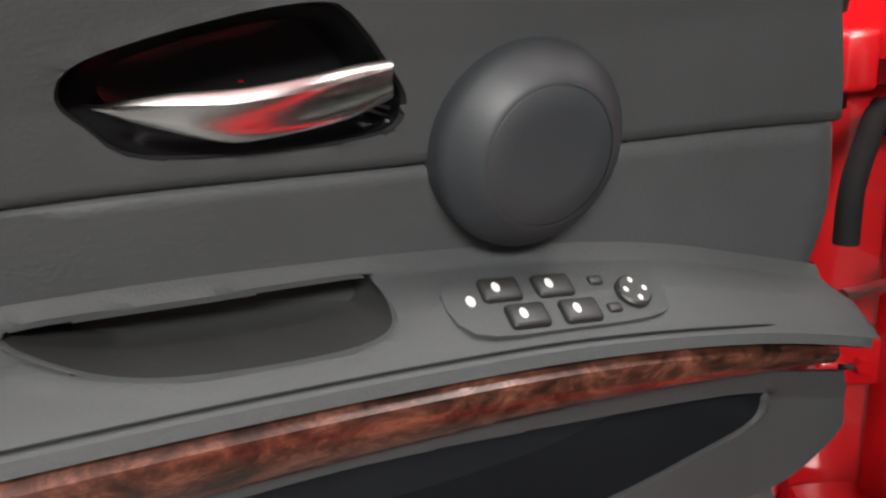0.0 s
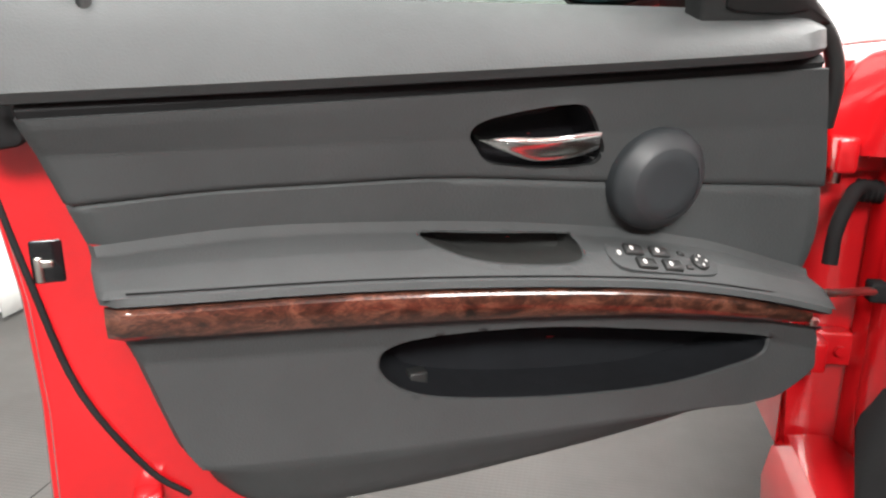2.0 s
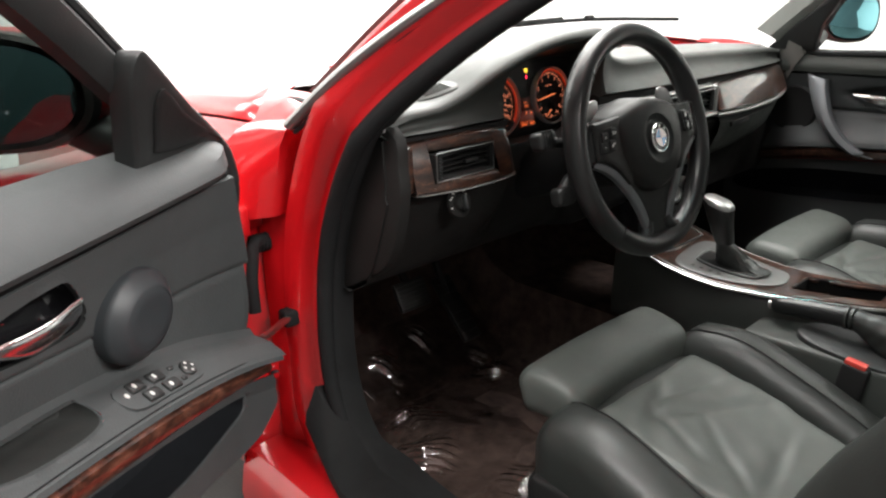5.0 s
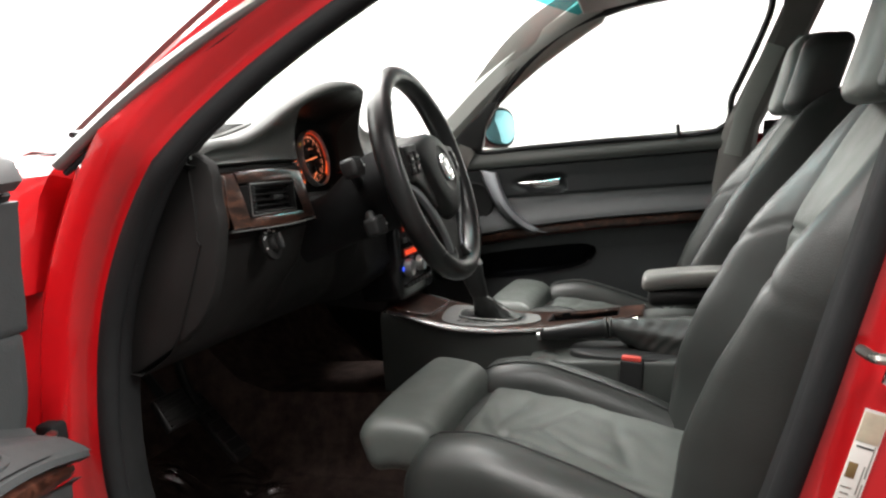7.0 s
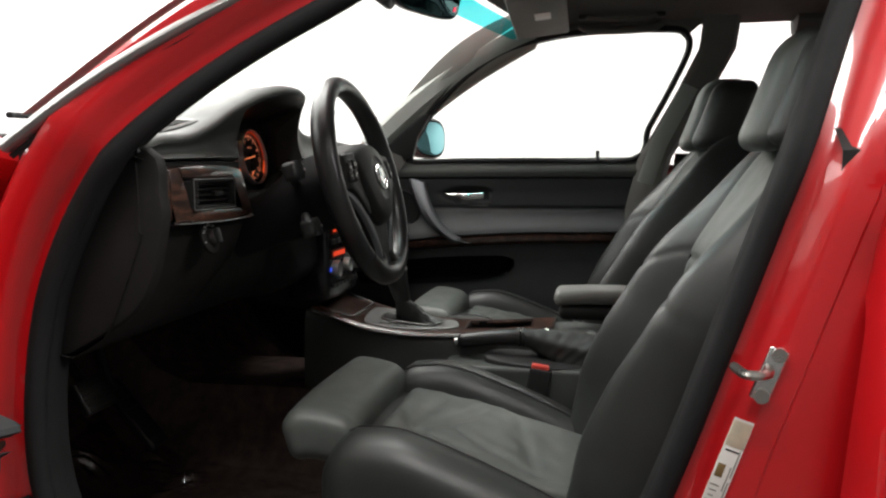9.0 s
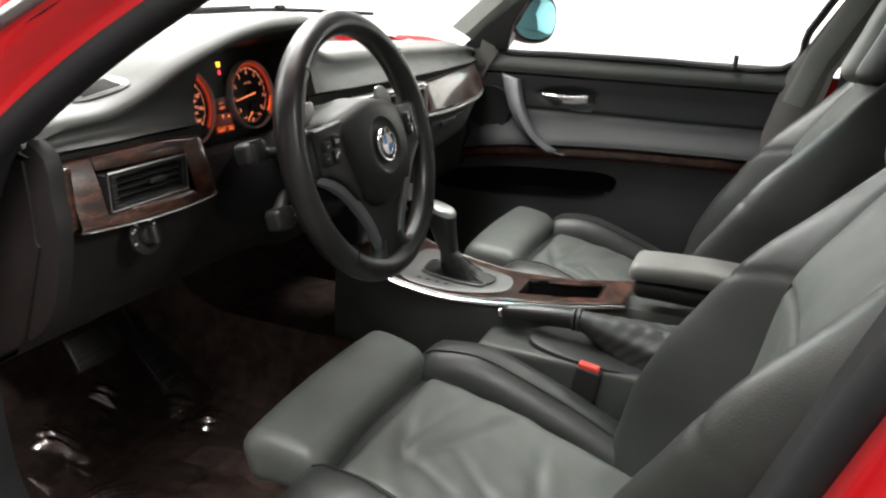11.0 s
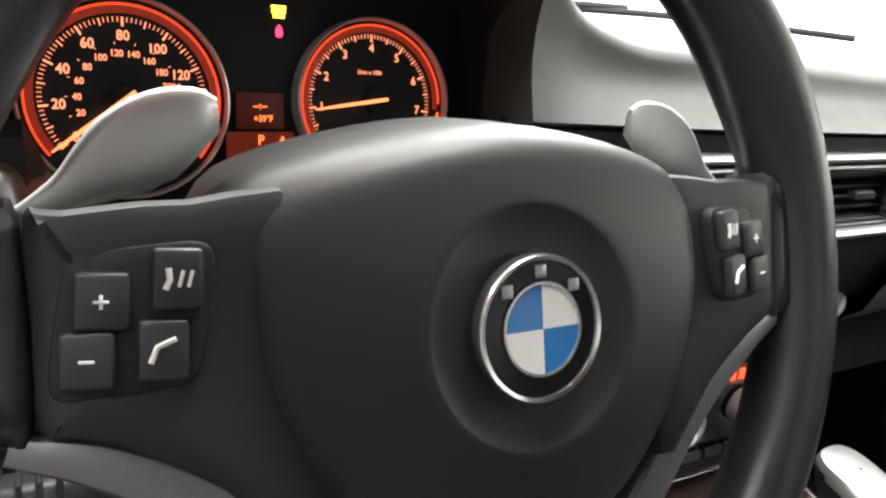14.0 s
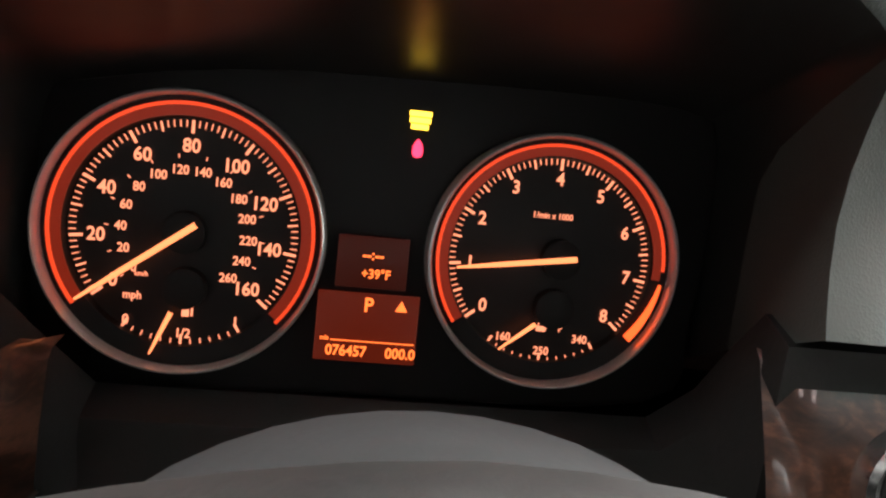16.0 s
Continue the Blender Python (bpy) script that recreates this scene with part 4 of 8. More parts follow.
# belt pad under the glass, with its front kick-up
bm = bmesh.new()
rows = []
for i in range(41):
    s = i / 40
    u = lerp(0.106, 0.950, s)
    zg = z_groove(u) + 0.003
    tip = max(0.0, 1 - s * 14) ** 1.5
    top = interp(u, [(0.10, 0.984), (0.26, 0.987), (0.6, 0.988), (0.96, 0.990)])
    kick = math.exp(-((u - 0.105) / 0.05) ** 2) * 0.012
    w0 = interp(u, [(0.1, 0.085), (0.3, 0.080), (0.95, 0.060)])
    row = [(w0 - 0.03, zg), (w0 - 0.006, zg + 0.003), (w0 + 0.002, zg + 0.012), (w0 - 0.004, zg + 0.026 + kick), (lerp(w0, 0.0, 0.35), lerp(zg + 0.026, top, 0.52) + kick), (lerp(w0, 0.0, 0.75), top - 0.006 + kick), (0.004, top + kick * 0.5), (0.0, top - 0.012)]
    rows.append([(u, w * (1 - 0.35 * tip), lerp(z, zg + 0.016, 0.25 * tip)) for w, z in row])
loft(bm, rows)
part("belt_pad", bm, DOORTRIM, door, "dark grey soft window sill pad", local=True)

# black tube stands in for the shadow under the overhanging sill pad
bm = bmesh.new()
tube(bm, [(u, interp(u, [(0.1, 0.046), (0.3, 0.044), (0.95, 0.038)]), z_groove(u) - 0.001) for u in [lerp(0.105, 0.930, i / 40) for i in range(41)]], 0.010, 6)
part("belt_pad_shadow", bm, RUBBER, door, "black strip for the shadow below the sill pad", local=True)

# red shell
bm = bmesh.new()
SHELL = [(0.05, 0.47), (-0.005, 0.53), (-0.02, 0.70), (0.005, 0.85), (0.03, 0.955), (0.5, 0.965), (0.985, 0.975), (0.988, 0.90), (0.975, 0.80), (0.962, 0.70), (0.958, 0.58), (0.962, 0.46), (0.950, 0.42), (0.91, 0.405), (0.82, 0.41), (0.74, 0.440), (0.4, 0.455), (0.12, 0.475)]
plate(bm, [(u, z) for u, z in SHELL], 0.03, frame_of((0, -0.045, 0), (1, 0, 0), (0, 0, 1), (0, 1, 0)), 0.008)
plate(bm, [(u * 1.0 + (0.012 if u > 0.5 else -0.012), z if z > 0.45 else z - 0.012) for u, z in SHELL], 0.09, frame_of((0, -0.075, 0), (1, 0, 0), (0, 0, 1), (0, 1, 0)), 0.01)
shell = part("door_shell", bm, RED, door, "glossy red painted door shell", local=True)
part("latch_housing", box((0.032, 0.012, 0.046), 0.004, (0.938, -0.0500, 0.742)), GLOSSBLACK, door, "black door latch opening", local=True)
bm = bmesh.new()
rbox(bm, (0.008, 0.005, 0.026), 0.002, (0.946, -0.0440, 0.734), k=2)
rbox(bm, (0.012, 0.006, 0.008), 0.002, (0.938, -0.0435, 0.740), k=2)
part("latch_claw", bm, STEEL, door, "steel latch claw", local=True)
part("bump_stop", box((0.03, 0.03, 0.022), 0.004, (0.872, -0.035, 0.468)), RED, door, local=True)
part("drain_plate", box((0.06, 0.004, 0.02), 0.002, (0.90, -0.043, 0.395)), RED, door, local=True)
bm = bmesh.new()
tube(bm, catmull([(0.985, -0.05, 0.96), (0.982, -0.048, 0.86), (0.955, -0.044, 0.72), (0.925, -0.043, 0.60), (0.87, -0.043, 0.50), (0.83, -0.043, 0.46)], 5), 0.0036, 8)
part("door_gasket", bm, RUBBER, door, "black rubber door gasket", local=True)

# window frame, glass, quarter corner, mirror
def glass_w(z):
    return -0.005 + (z - 0.97) * 0.42


WF = [(0.075, 0.955), (0.13, 0.99), (0.20, 1.04), (0.28, 1.09), (0.38, 1.155), (0.50, 1.225), (0.62, 1.28), (0.75, 1.318), (0.90, 1.335), (0.99, 1.335), (1.035, 1.31), (1.035, 1.25), (1.02, 1.13), (1.0, 1.02), (0.985, 0.955)]
bm = bmesh.new()
line = catmull([(u, glass_w(z) + 0.0, z) for u, z in WF], 3)
rows = []
for i, p in enumerate(line):
    t = (line[min(i + 1, len(line) - 1)] - line[max(i - 1, 0)]).normalized()
    inn = Vector((t.z, 0, -t.x)).normalized()
    rows.append([p + inn * a + Vector((0, b, 0)) for a, b in ((0.038, -0.01), (0.036, 0.008), (0.026, 0.016), (0.004, 0.018), (-0.008, 0.008), (-0.008, -0.03))])
loft(bm, rows)
part("window_frame", bm, PLASTIC, door, "black window frame", local=True)
bm = bmesh.new()
tube(bm, [p + Vector((-0.010, 0.006, 0.004)) for p in line], 0.008, 8)
part("frame_gasket", bm, RUBBER, door, local=True)
bm = bmesh.new()
tube(bm, catmull([(0.25, 0.015, 1.098), (0.18, 0.025, 1.046), (0.147, 0.030, 1.018), (0.116, 0.032, 0.991), (0.075, 0.030, 0.953), (0.054, 0.026, 0.905), (0.046, 0.012, 0.85)], 4), 0.011, 10)
part("frame_foot", bm, PLASTIC, door, "dark front upright of the window frame", local=True)
bm = bmesh.new()
prof = [(u, z) for u, z in WF[1:-1]]
plate(bm, [(0.12, 0.965)] + prof + [(0.98, 0.965)], 0.004, bevel=0, fn=lambda p: (p[0], glass_w(p[1]) - 0.004 + p[2], p[1]))
gl = part("window_pane", bm, TINTED, door, "grey tinted side window glass", local=True)
gl.visible_shadow = False
bm = bmesh.new()
mk = frame_of((0.945, glass_w(1.03) + 0.001, 1.03), (-1, 0, 0), (0, 0.38, 0.92), (0, 1, -0.4))
for i in range(3):
    rbox(bm, (0.03 - 0.004 * i, 0.003, 0.0006), 0.0002, (0, -0.008 * i, 0), m=mk, k=1)
part("glass_stamp", bm, INK, gl, "small dark printed bars", local=True)
bm = bmesh.new()
tube(bm, [(0.872, 0.018, 0.975), (0.872, 0.018, 0.998)], 0.0065, 10)
part("lock_pin", bm, PLASTIC, door, "black door lock pin", local=True)
bm = bmesh.new()
SAIL = rounded([(0.10, 0.968), (0.255, 0.966), (0.275, 0.985), (0.305, 1.075), (0.298, 1.105), (0.27, 1.092), (0.18, 1.03), (0.11, 0.985)], 3)
plate(bm, SAIL, 0.03, bevel=0.006, fn=lambda p: (p[0], glass_w(p[1]) + 0.050 - 0.02 * (p[1] - 0.97) + p[2], p[1]))
part("mirror_corner_trim", bm, PLASTIC, door, "black mirror corner trim", local=True)
bm = bmesh.new()
plate(bm, rounded([(0.135, 0.985), (0.235, 0.982), (0.25, 1.0), (0.262, 1.045), (0.25, 1.06), (0.2, 1.025)], 3), 0.004, bevel=0.002, fn=lambda p: (p[0], glass_w(p[1]) + 0.0535 - 0.02 * (p[1] - 0.97) + p[2], p[1]))
part("tweeter_cover", bm, SEATSHELL, door, "black tweeter cover", local=True)
bm = bmesh.new()
MC = Vector((0.275, -0.125, 1.055))
mm = frame_of(MC, (0.18, -0.98, 0.0), (0, 0, 1), (0.98, 0.18, 0.0))


def mirror_profile(a, b):
    return [(a * (1.04 if x > 0 else 1.0) * x, b * y * (1.0 + 0.12 * x)) for x, y in ellipse(1, 1, 40, power=2.5)]


rows = []
for a, b, dz in ((0.108, 0.064, 0.004), (0.116, 0.070, 0.0), (0.118, 0.072, -0.012), (0.112, 0.068, -0.045), (0.09, 0.055, -0.085), (0.05, 0.03, -0.11), (0.001, 0.001, -0.118)):
    rows.append([mm @ Vector((x, y, dz)) for x, y in mirror_profile(a, b)])
loft(bm, rows, wrap=True)
mirror = part("mirror_housing", bm, PLASTIC, door, "black door mirror housing", local=True)
bm = bmesh.new()
rows = []
for a, b, dz in ((0.117, 0.071, -0.013), (0.121, 0.075, -0.03), (0.116, 0.072, -0.055), (0.094, 0.058, -0.09), (0.052, 0.032, -0.114), (0.001, 0.001, -0.122)):
    rows.append([mm @ Vector((x, y, dz)) for x, y in mirror_profile(a, b)])
loft(bm, rows, wrap=True)
part("mirror_shell", bm, RED, mirror, "red painted mirror shell", local=True)
bm = bmesh.new()
plate(bm, mirror_profile(0.100, 0.057), 0.004, mm @ Matrix.Translation((0, 0, 0.0065)), 0.001)
part("mirror_glass", bm, MIRROR, mirror, "blue-green mirror glass", local=True)
bm = bmesh.new()
tube(bm, catmull([(0.215, 0.02, 0.985), (0.225, -0.03, 1.0), (0.235, -0.07, 1.02)], 4), [0.028] * 9, 10)
part("mirror_arm", bm, PLASTIC, mirror, local=True)

# speaker
bm = bmesh.new()
ms = frame_of((0.299, 0.030, 0.800), (1, 0, 0), (0, -0.14, -0.99), (0, 0.99, -0.14))
lathe(bm, [(0.0595, -0.025), (0.0600, 0.002), (0.0590, 0.006), (0.0565, 0.0095), (0.0470, 0.0185), (0.0430, 0.0215), (0.0410, 0.0226), (0.0397, 0.0228)], ms, 56)
spk = part("speaker_ring", bm, SPEAKERTRIM, door, "round dark grey speaker surround", local=True)
bm = bmesh.new()
lathe(bm, [(0.0398, 0.017), (0.0397, 0.0222), (0.0387, 0.0229), (0.025, 0.0224), (0.0, 0.0220)], ms, 48)
part("speaker_grille", bm, SPEAKERTRIM, spk, "round grey speaker grille", local=True)
# inside handle
bm = bmesh.new()
rows = []
for i in range(21):
    s = i / 20
    u = lerp(0.517, 0.378, s)
    zc = interp(s, [(0, 0.853), (0.2, 0.848), (0.45, 0.842), (0.75, 0.844), (1, 0.848)])
    h = interp(s, [(0, 0.001), (0.12, 0.006), (0.45, 0.0125), (0.8, 0.0125), (1, 0.010)])
    w = interp(s, [(0, 0.026), (0.3, 0.038), (0.6, 0.040), (1, 0.030)])
    rows.append([(u, w + 0.003 * math.cos(a) + (0.004 if math.sin(a) > 0.2 else 0), zc + h * math.sin(a)) for a in (2 * math.pi * k / 12 for k in range(12))])
loft(bm, rows, wrap=True, ends=True)
part("inside_handle", bm, CHROME, door, "polished chrome inside door handle", local=True)

# window switches on the armrest slope
def rest_frame(u, t):
    za, wa = LEVELS["nose4"](u)
    zb, wb = LEVELS["edge"](u)
    zr, wr = LEVELS["rest"](u)
    p = Vector((u, lerp(wa, wr, t / 0.55) if t < 0.55 else lerp(wr, wb, (t - 0.55) / 0.45), lerp(za, zb, t)))
    return p


o = rest_frame(0.29, 0.5)
ax = (rest_frame(0.22, 0.5) - rest_frame(0.36, 0.5)).normalized()
ay = (rest_frame(0.29, 0.75) - rest_frame(0.29, 0.25)).normalized()
ay = (ay - ax * ay.dot(ax)).normalized()
msw = frame_of(o, ax, ay, ax.cross(ay))
bm = bmesh.new()
plate(bm, rounded([(-0.072, 0.018), (-0.066, -0.018), (0.0, -0.021), (0.06, -0.018), (0.074, -0.006), (0.068, 0.012), (0.0, 0.021)], 4), 0.01, msw @ Matrix.Translation((0, 0, 0.0012)), 0.0008)
pack = part("switch_panel", bm, DOORTRIM, door, "black window switch panel", local=True)
for x, y in ((-0.040, 0.010), (-0.030, -0.010), (-0.004, 0.010), (0.006, -0.010)):
    m2 = msw @ Matrix.Translation((x, y, 0.0010))
    b1 = part("window_switch", box((0.026, 0.017, 0.008), 0.003, m=m2, k=2), PLASTIC, pack, local=True)
    bm = bmesh.new()
    plate(bm, ellipse(0.0026, 0.0038, 12), 0.001, m2 @ Matrix.Translation((-0.004, 0, 0.0046)), 0.0003)
    part("switch_symbol", bm, GLYPH, b1, local=True)
bm = bmesh.new()
lathe(bm, [(0.0120, -0.002), (0.0120, 0.003), (0.0105, 0.0045), (0.0, 0.0045)], msw @ Matrix.Translation((0.050, 0.0, 0.001)), 24)
kn = part("mirror_knob", bm, PLASTIC, pack, "round mirror switch", local=True)
for i in range(4):
    bm = bmesh.new()
    a = i * math.pi / 2
    plate(bm, ellipse(0.0017, 0.0022, 10), 0.001, msw @ Matrix.Translation((0.050 + 0.007 * math.cos(a), 0.007 * math.sin(a), 0.0060)), 0.0003)
    part("switch_symbol", bm, GLYPH, kn, local=True)
for x, y in ((0.028, 0.012), (0.031, -0.010)):
    b1 = part("fold_switch", box((0.010, 0.007, 0.005), 0.002, m=msw @ Matrix.Translation((x, y, 0.001)), k=2), PLASTIC, pack, local=True)
bm = bmesh.new()
plate(bm, ellipse(0.003, 0.004, 12), 0.001, msw @ Matrix.Translation((-0.061, 0.004, 0.0020)), 0.0003)
part("switch_symbol", bm, GLYPH, pack, local=True)
bm = bmesh.new()
rbox(bm, (0.022, 0.02, 0.03), 0.003, (0.573, -0.012, 0.572), k=2)
part("pocket_clip", bm, PLASTIC, lower, local=True)

# black foot of the window frame behind the sill pad
bm = bmesh.new()
plate(bm, rounded([(0.945, 0.985), (0.938, 0.90), (0.932, 0.868), (0.945, 0.860), (0.975, 0.862), (0.982, 0.90), (0.995, 0.985)], 3), 0.05, frame_of((0, 0.016, 0), (1, 0, 0), (0, 0, 1), (0, 1, 0)), 0.006)
part("frame_foot", bm, RUBBER, door, "black foot of the window frame", local=True)

# stitched seam along the armrest nose
bm = bmesh.new()
tube(bm, [(u, LEVELS["nose3"](u)[1] + 0.0012, LEVELS["nose3"](u)[0] + 0.0010) for u in [lerp(0.085, 0.862, i / 60) for i in range(61)]], 0.0009, 5)
part("armrest_seam", bm, RUBBER, door, "fine stitched seam", local=True)

# ---------- dashboard ----------
dash = thing("dashboard", "dark grey padded dashboard with burl wood trim", "dashboard", Matrix.Translation((0, 0.3, 0.8)))


def brow(x):
    return interp(x, [(-0.74, 0.968), (-0.70, 0.981), (-0.65, 0.986), (-0.60, 1.004), (-0.55, 1.032), (-0.50, 1.054), (-0.45, 1.070), (-0.40, 1.078), (-0.33, 1.080), (-0.265, 1.077), (-0.240, 1.069), (-0.222, 1.056), (-0.205, 1.042), (-0.185, 1.029), (-0.155, 1.016), (-0.11, 1.007), (0.0, 1.004), (0.3, 0.992), (0.6, 0.975), (0.80, 0.945)])


def brow_y(x):
    return interp(x, [(-0.74, 0.232), (-0.65, 0.212), (-0.55, 0.186), (-0.45, 0.162), (-0.38, 0.152), (-0.30, 0.168), (-0.25, 0.188), (-0.21, 0.215), (-0.17, 0.232), (0.0, 0.235), (0.4, 0.24), (0.7, 0.29), (0.8, 0.33)])


def seam_y(x):
    return interp(x, [(-0.74, 0.225), (-0.62, 0.200), (-0.48, 0.195), (-0.2, 0.205), (0.0, 0.195), (0.2, 0.195), (0.45, 0.215), (0.65, 0.265), (0.80, 0.33)])


def seam_z(x):
    return interp(x, [(-0.74, 0.947), (-0.6, 0.950), (-0.48, 0.948), (-0.25, 0.952), (0.0, 0.950), (0.4, 0.946), (0.8, 0.928)])


XS = sorted([-0.745 + 1.53 * i / 110 for i in range(111)] + [-0.522, -0.516, -0.510, -0.504, -0.240, -0.234, -0.229])
rows = []
for x in XS:
    b, yb, ys, zs = brow(x), brow_y(x), seam_y(x), seam_z(x)
    foot = 0.43 + 0.36 * (1 - min(1, abs(x) / 0.735) ** 2)
    pod = max(0.0, min(1.0, (x + 0.522) / 0.018)) * max(0.0, min(1.0, (-0.229 - x) / 0.011))
    deep = 0.315
    over = [(foot + 0.05, 0.955), (foot - 0.02, 0.968), (lerp(yb, foot, 0.6), lerp(0.985, b, 0.45)), (lerp(yb, foot, 0.3), lerp(0.985, b, 0.8)), (yb + 0.06, b - 0.002), (yb + 0.02, b + 0.001), (yb + 0.007, b - 0.002), (yb + 0.001, b - 0.007)]
    hollow = [(yb, b - 0.011), (yb + 0.004, b - 0.016), (lerp(yb + 0.02, deep, 0.35), lerp(b - 0.024, zs, 0.12)), (lerp(yb + 0.02, deep, 0.8), lerp(b - 0.026, zs, 0.28)), (deep, lerp(b, zs, 0.55)), (deep, lerp(b, zs, 0.8)), (deep, zs - 0.044), (deep, zs - 0.049), (deep, zs - 0.054)]
    face = []
    for t in (0.0, 0.08, 0.22, 0.40, 0.58, 0.75, 0.9, 0.97, 1.0):
        bulge = -0.011 * math.sin(math.pi * t)
        face.append((lerp(yb, ys, t) - bulge, lerp(b - 0.012, zs, t)))
    face[-1] = (ys + 0.02, zs - 0.003)
    rows.append([(x, y, z) for y, z in over] + [(x, lerp(q[0], h[0], pod), lerp(q[1], h[1], pod)) for q, h in zip(face, hollow)])
inside = [i for i, x in enumerate(XS) if -0.5165 <= x <= -0.2335]
bm = bmesh.new()
loft(bm, [r[:10] for r in rows])
loft(bm, [r[9:] for r in rows[:inside[0] + 1]])
loft(bm, [r[9:] for r in rows[inside[-1]:]])
bmesh.ops.remove_doubles(bm, verts=bm.verts, dist=1e-5)
part("dash_top", bm, DASHSKIN, dash, "grained dark grey dash top with instrument hood", angle=60)
bm = bmesh.new()
loft(bm, [r[9:] for r in rows[inside[0]:inside[-1] + 1]])
part("hood_lining", bm, HOODLINING, dash, "matt black lining of the instrument hood", angle=60)

# lower dash body behind the trims
bm = bmesh.new()
rows = []
for x in XS:
    ys, zs = seam_y(x), seam_z(x)
    mid = max(0.0, min(1.0, (x + 0.25) / 0.05)) * max(0.0, min(1.0, (0.2 - x) / 0.05))
    knee = 0.70 if x < 0.0 else 0.63
    pod = max(0.0, min(1.0, (x + 0.500) / 0.012)) * max(0.0, min(1.0, (-0.236 - x) / 0.012))
    zs, ys = lerp(zs, 0.893, pod), lerp(ys, 0.235, pod)
    low = lerp(0.28 if x < -0.2 else 0.30, 0.235, mid)
    rows.append([(x, ys + 0.03, zs + 0.002), (x, ys + 0.012, zs - 0.004), (x, ys + 0.010, min(0.88, zs - 0.008)), (x, ys + 0.012, 0.852), (x, ys + 0.008, 0.846), (x, lerp(ys + 0.03, 0.24, mid), 0.79), (x, low, 0.73), (x, low + 0.02, knee), (x, low + 0.07, knee - 0.03), (x, 0.50, knee), (x, 0.72, 0.74)])
loft(bm, rows)
part("lower_dash", bm, LOWERDASH, dash, "black lower dash panel")
# left end cap
bm = bmesh.new()
plate(bm, rounded([(0.225, 0.962), (0.205, 0.90), (0.205, 0.85), (0.235, 0.76), (0.30, 0.705), (0.42, 0.66), (0.62, 0.70), (0.62, 0.95), (0.40, 0.985)], 4), 0.02, frame_of((-0.742, 0, 0), (0, 1, 0), (0, 0, 1), (-1, 0, 0)), 0.008)
part("dash_end_cap", bm, LOWERDASH, dash, "black dash end cap")


def strip(bm, x0, x1, top, bot, proud, n=24, edge=0.004, lean=0.25, ends=(1, 1)):
    rows = []
    for i in range(n + 1):
        x = lerp(x0, x1, i / n)
        t, b = top(x), bot(x)
        e = ends[0] * (i == 0) + ends[1] * (i == n)
        y = seam_y(x) - proud + 0.006 * e + (30.0 * max(0.0, x + 0.525) ** 2 if x < -0.3 else 0.0)
        q, r = lean * (t - 0.90), lean * (b - 0.90)
        rows.append([(x, y + 0.02, t), (x, y + edge + q, t - 0.0005), (x, y + q, t - edge), (x, y - 0.0015 + (q + r) / 2, lerp(t, b, 0.5)), (x, y + r, b + edge), (x, y + edge + r, b + 0.0005), (x, y + 0.02, b)])
    loft(bm, rows)


# left wood trim with the vent
VT = (-0.676, -0.556, 0.877, 0.917)
wood_top = lambda x: interp(x, [(-0.72, 0.936), (-0.6, 0.940), (-0.52, 0.936), (-0.47, 0.905)])
wood_bot = lambda x: interp(x, [(-0.72, 0.858), (-0.6, 0.857), (-0.50, 0.862), (-0.47, 0.885)])
bm = bmesh.new()
strip(bm, -0.712, VT[0] - 0.004, wood_top, wood_bot, 0.008, 6, ends=(0, 0))
strip(bm, VT[1] + 0.004, -0.488, wood_top, wood_bot, 0.008, 16, ends=(0, 1))
strip(bm, VT[0] - 0.004, VT[1] + 0.004, wood_top, lambda x: VT[3] + 0.003, 0.008, 10, 0.002, ends=(0, 0))
strip(bm, VT[0] - 0.004, VT[1] + 0.004, lambda x: VT[2] - 0.003, wood_bot, 0.008, 10, 0.002, ends=(0, 0))
lw = part("wood_trim", bm, WOOD, dash, "glossy dark burl wood trim round the vent")
bm = bmesh.new()
strip(bm, -0.712, -0.490, lambda x: wood_bot(x) + 0.0004, lambda x: wood_bot(x) - 0.0022, 0.0085, 24, 0.0006)
part("trim_line", bm, SILVER, dash, "thin silver line under the wood trim")
bm = bmesh.new()
rbox(bm, (0.012, 0.02, 0.072), 0.0045, (-0.7175, 0.214, 0.898), k=3)
part("trim_end", bm, WOOD, dash, "glossy end piece of the wood trim")


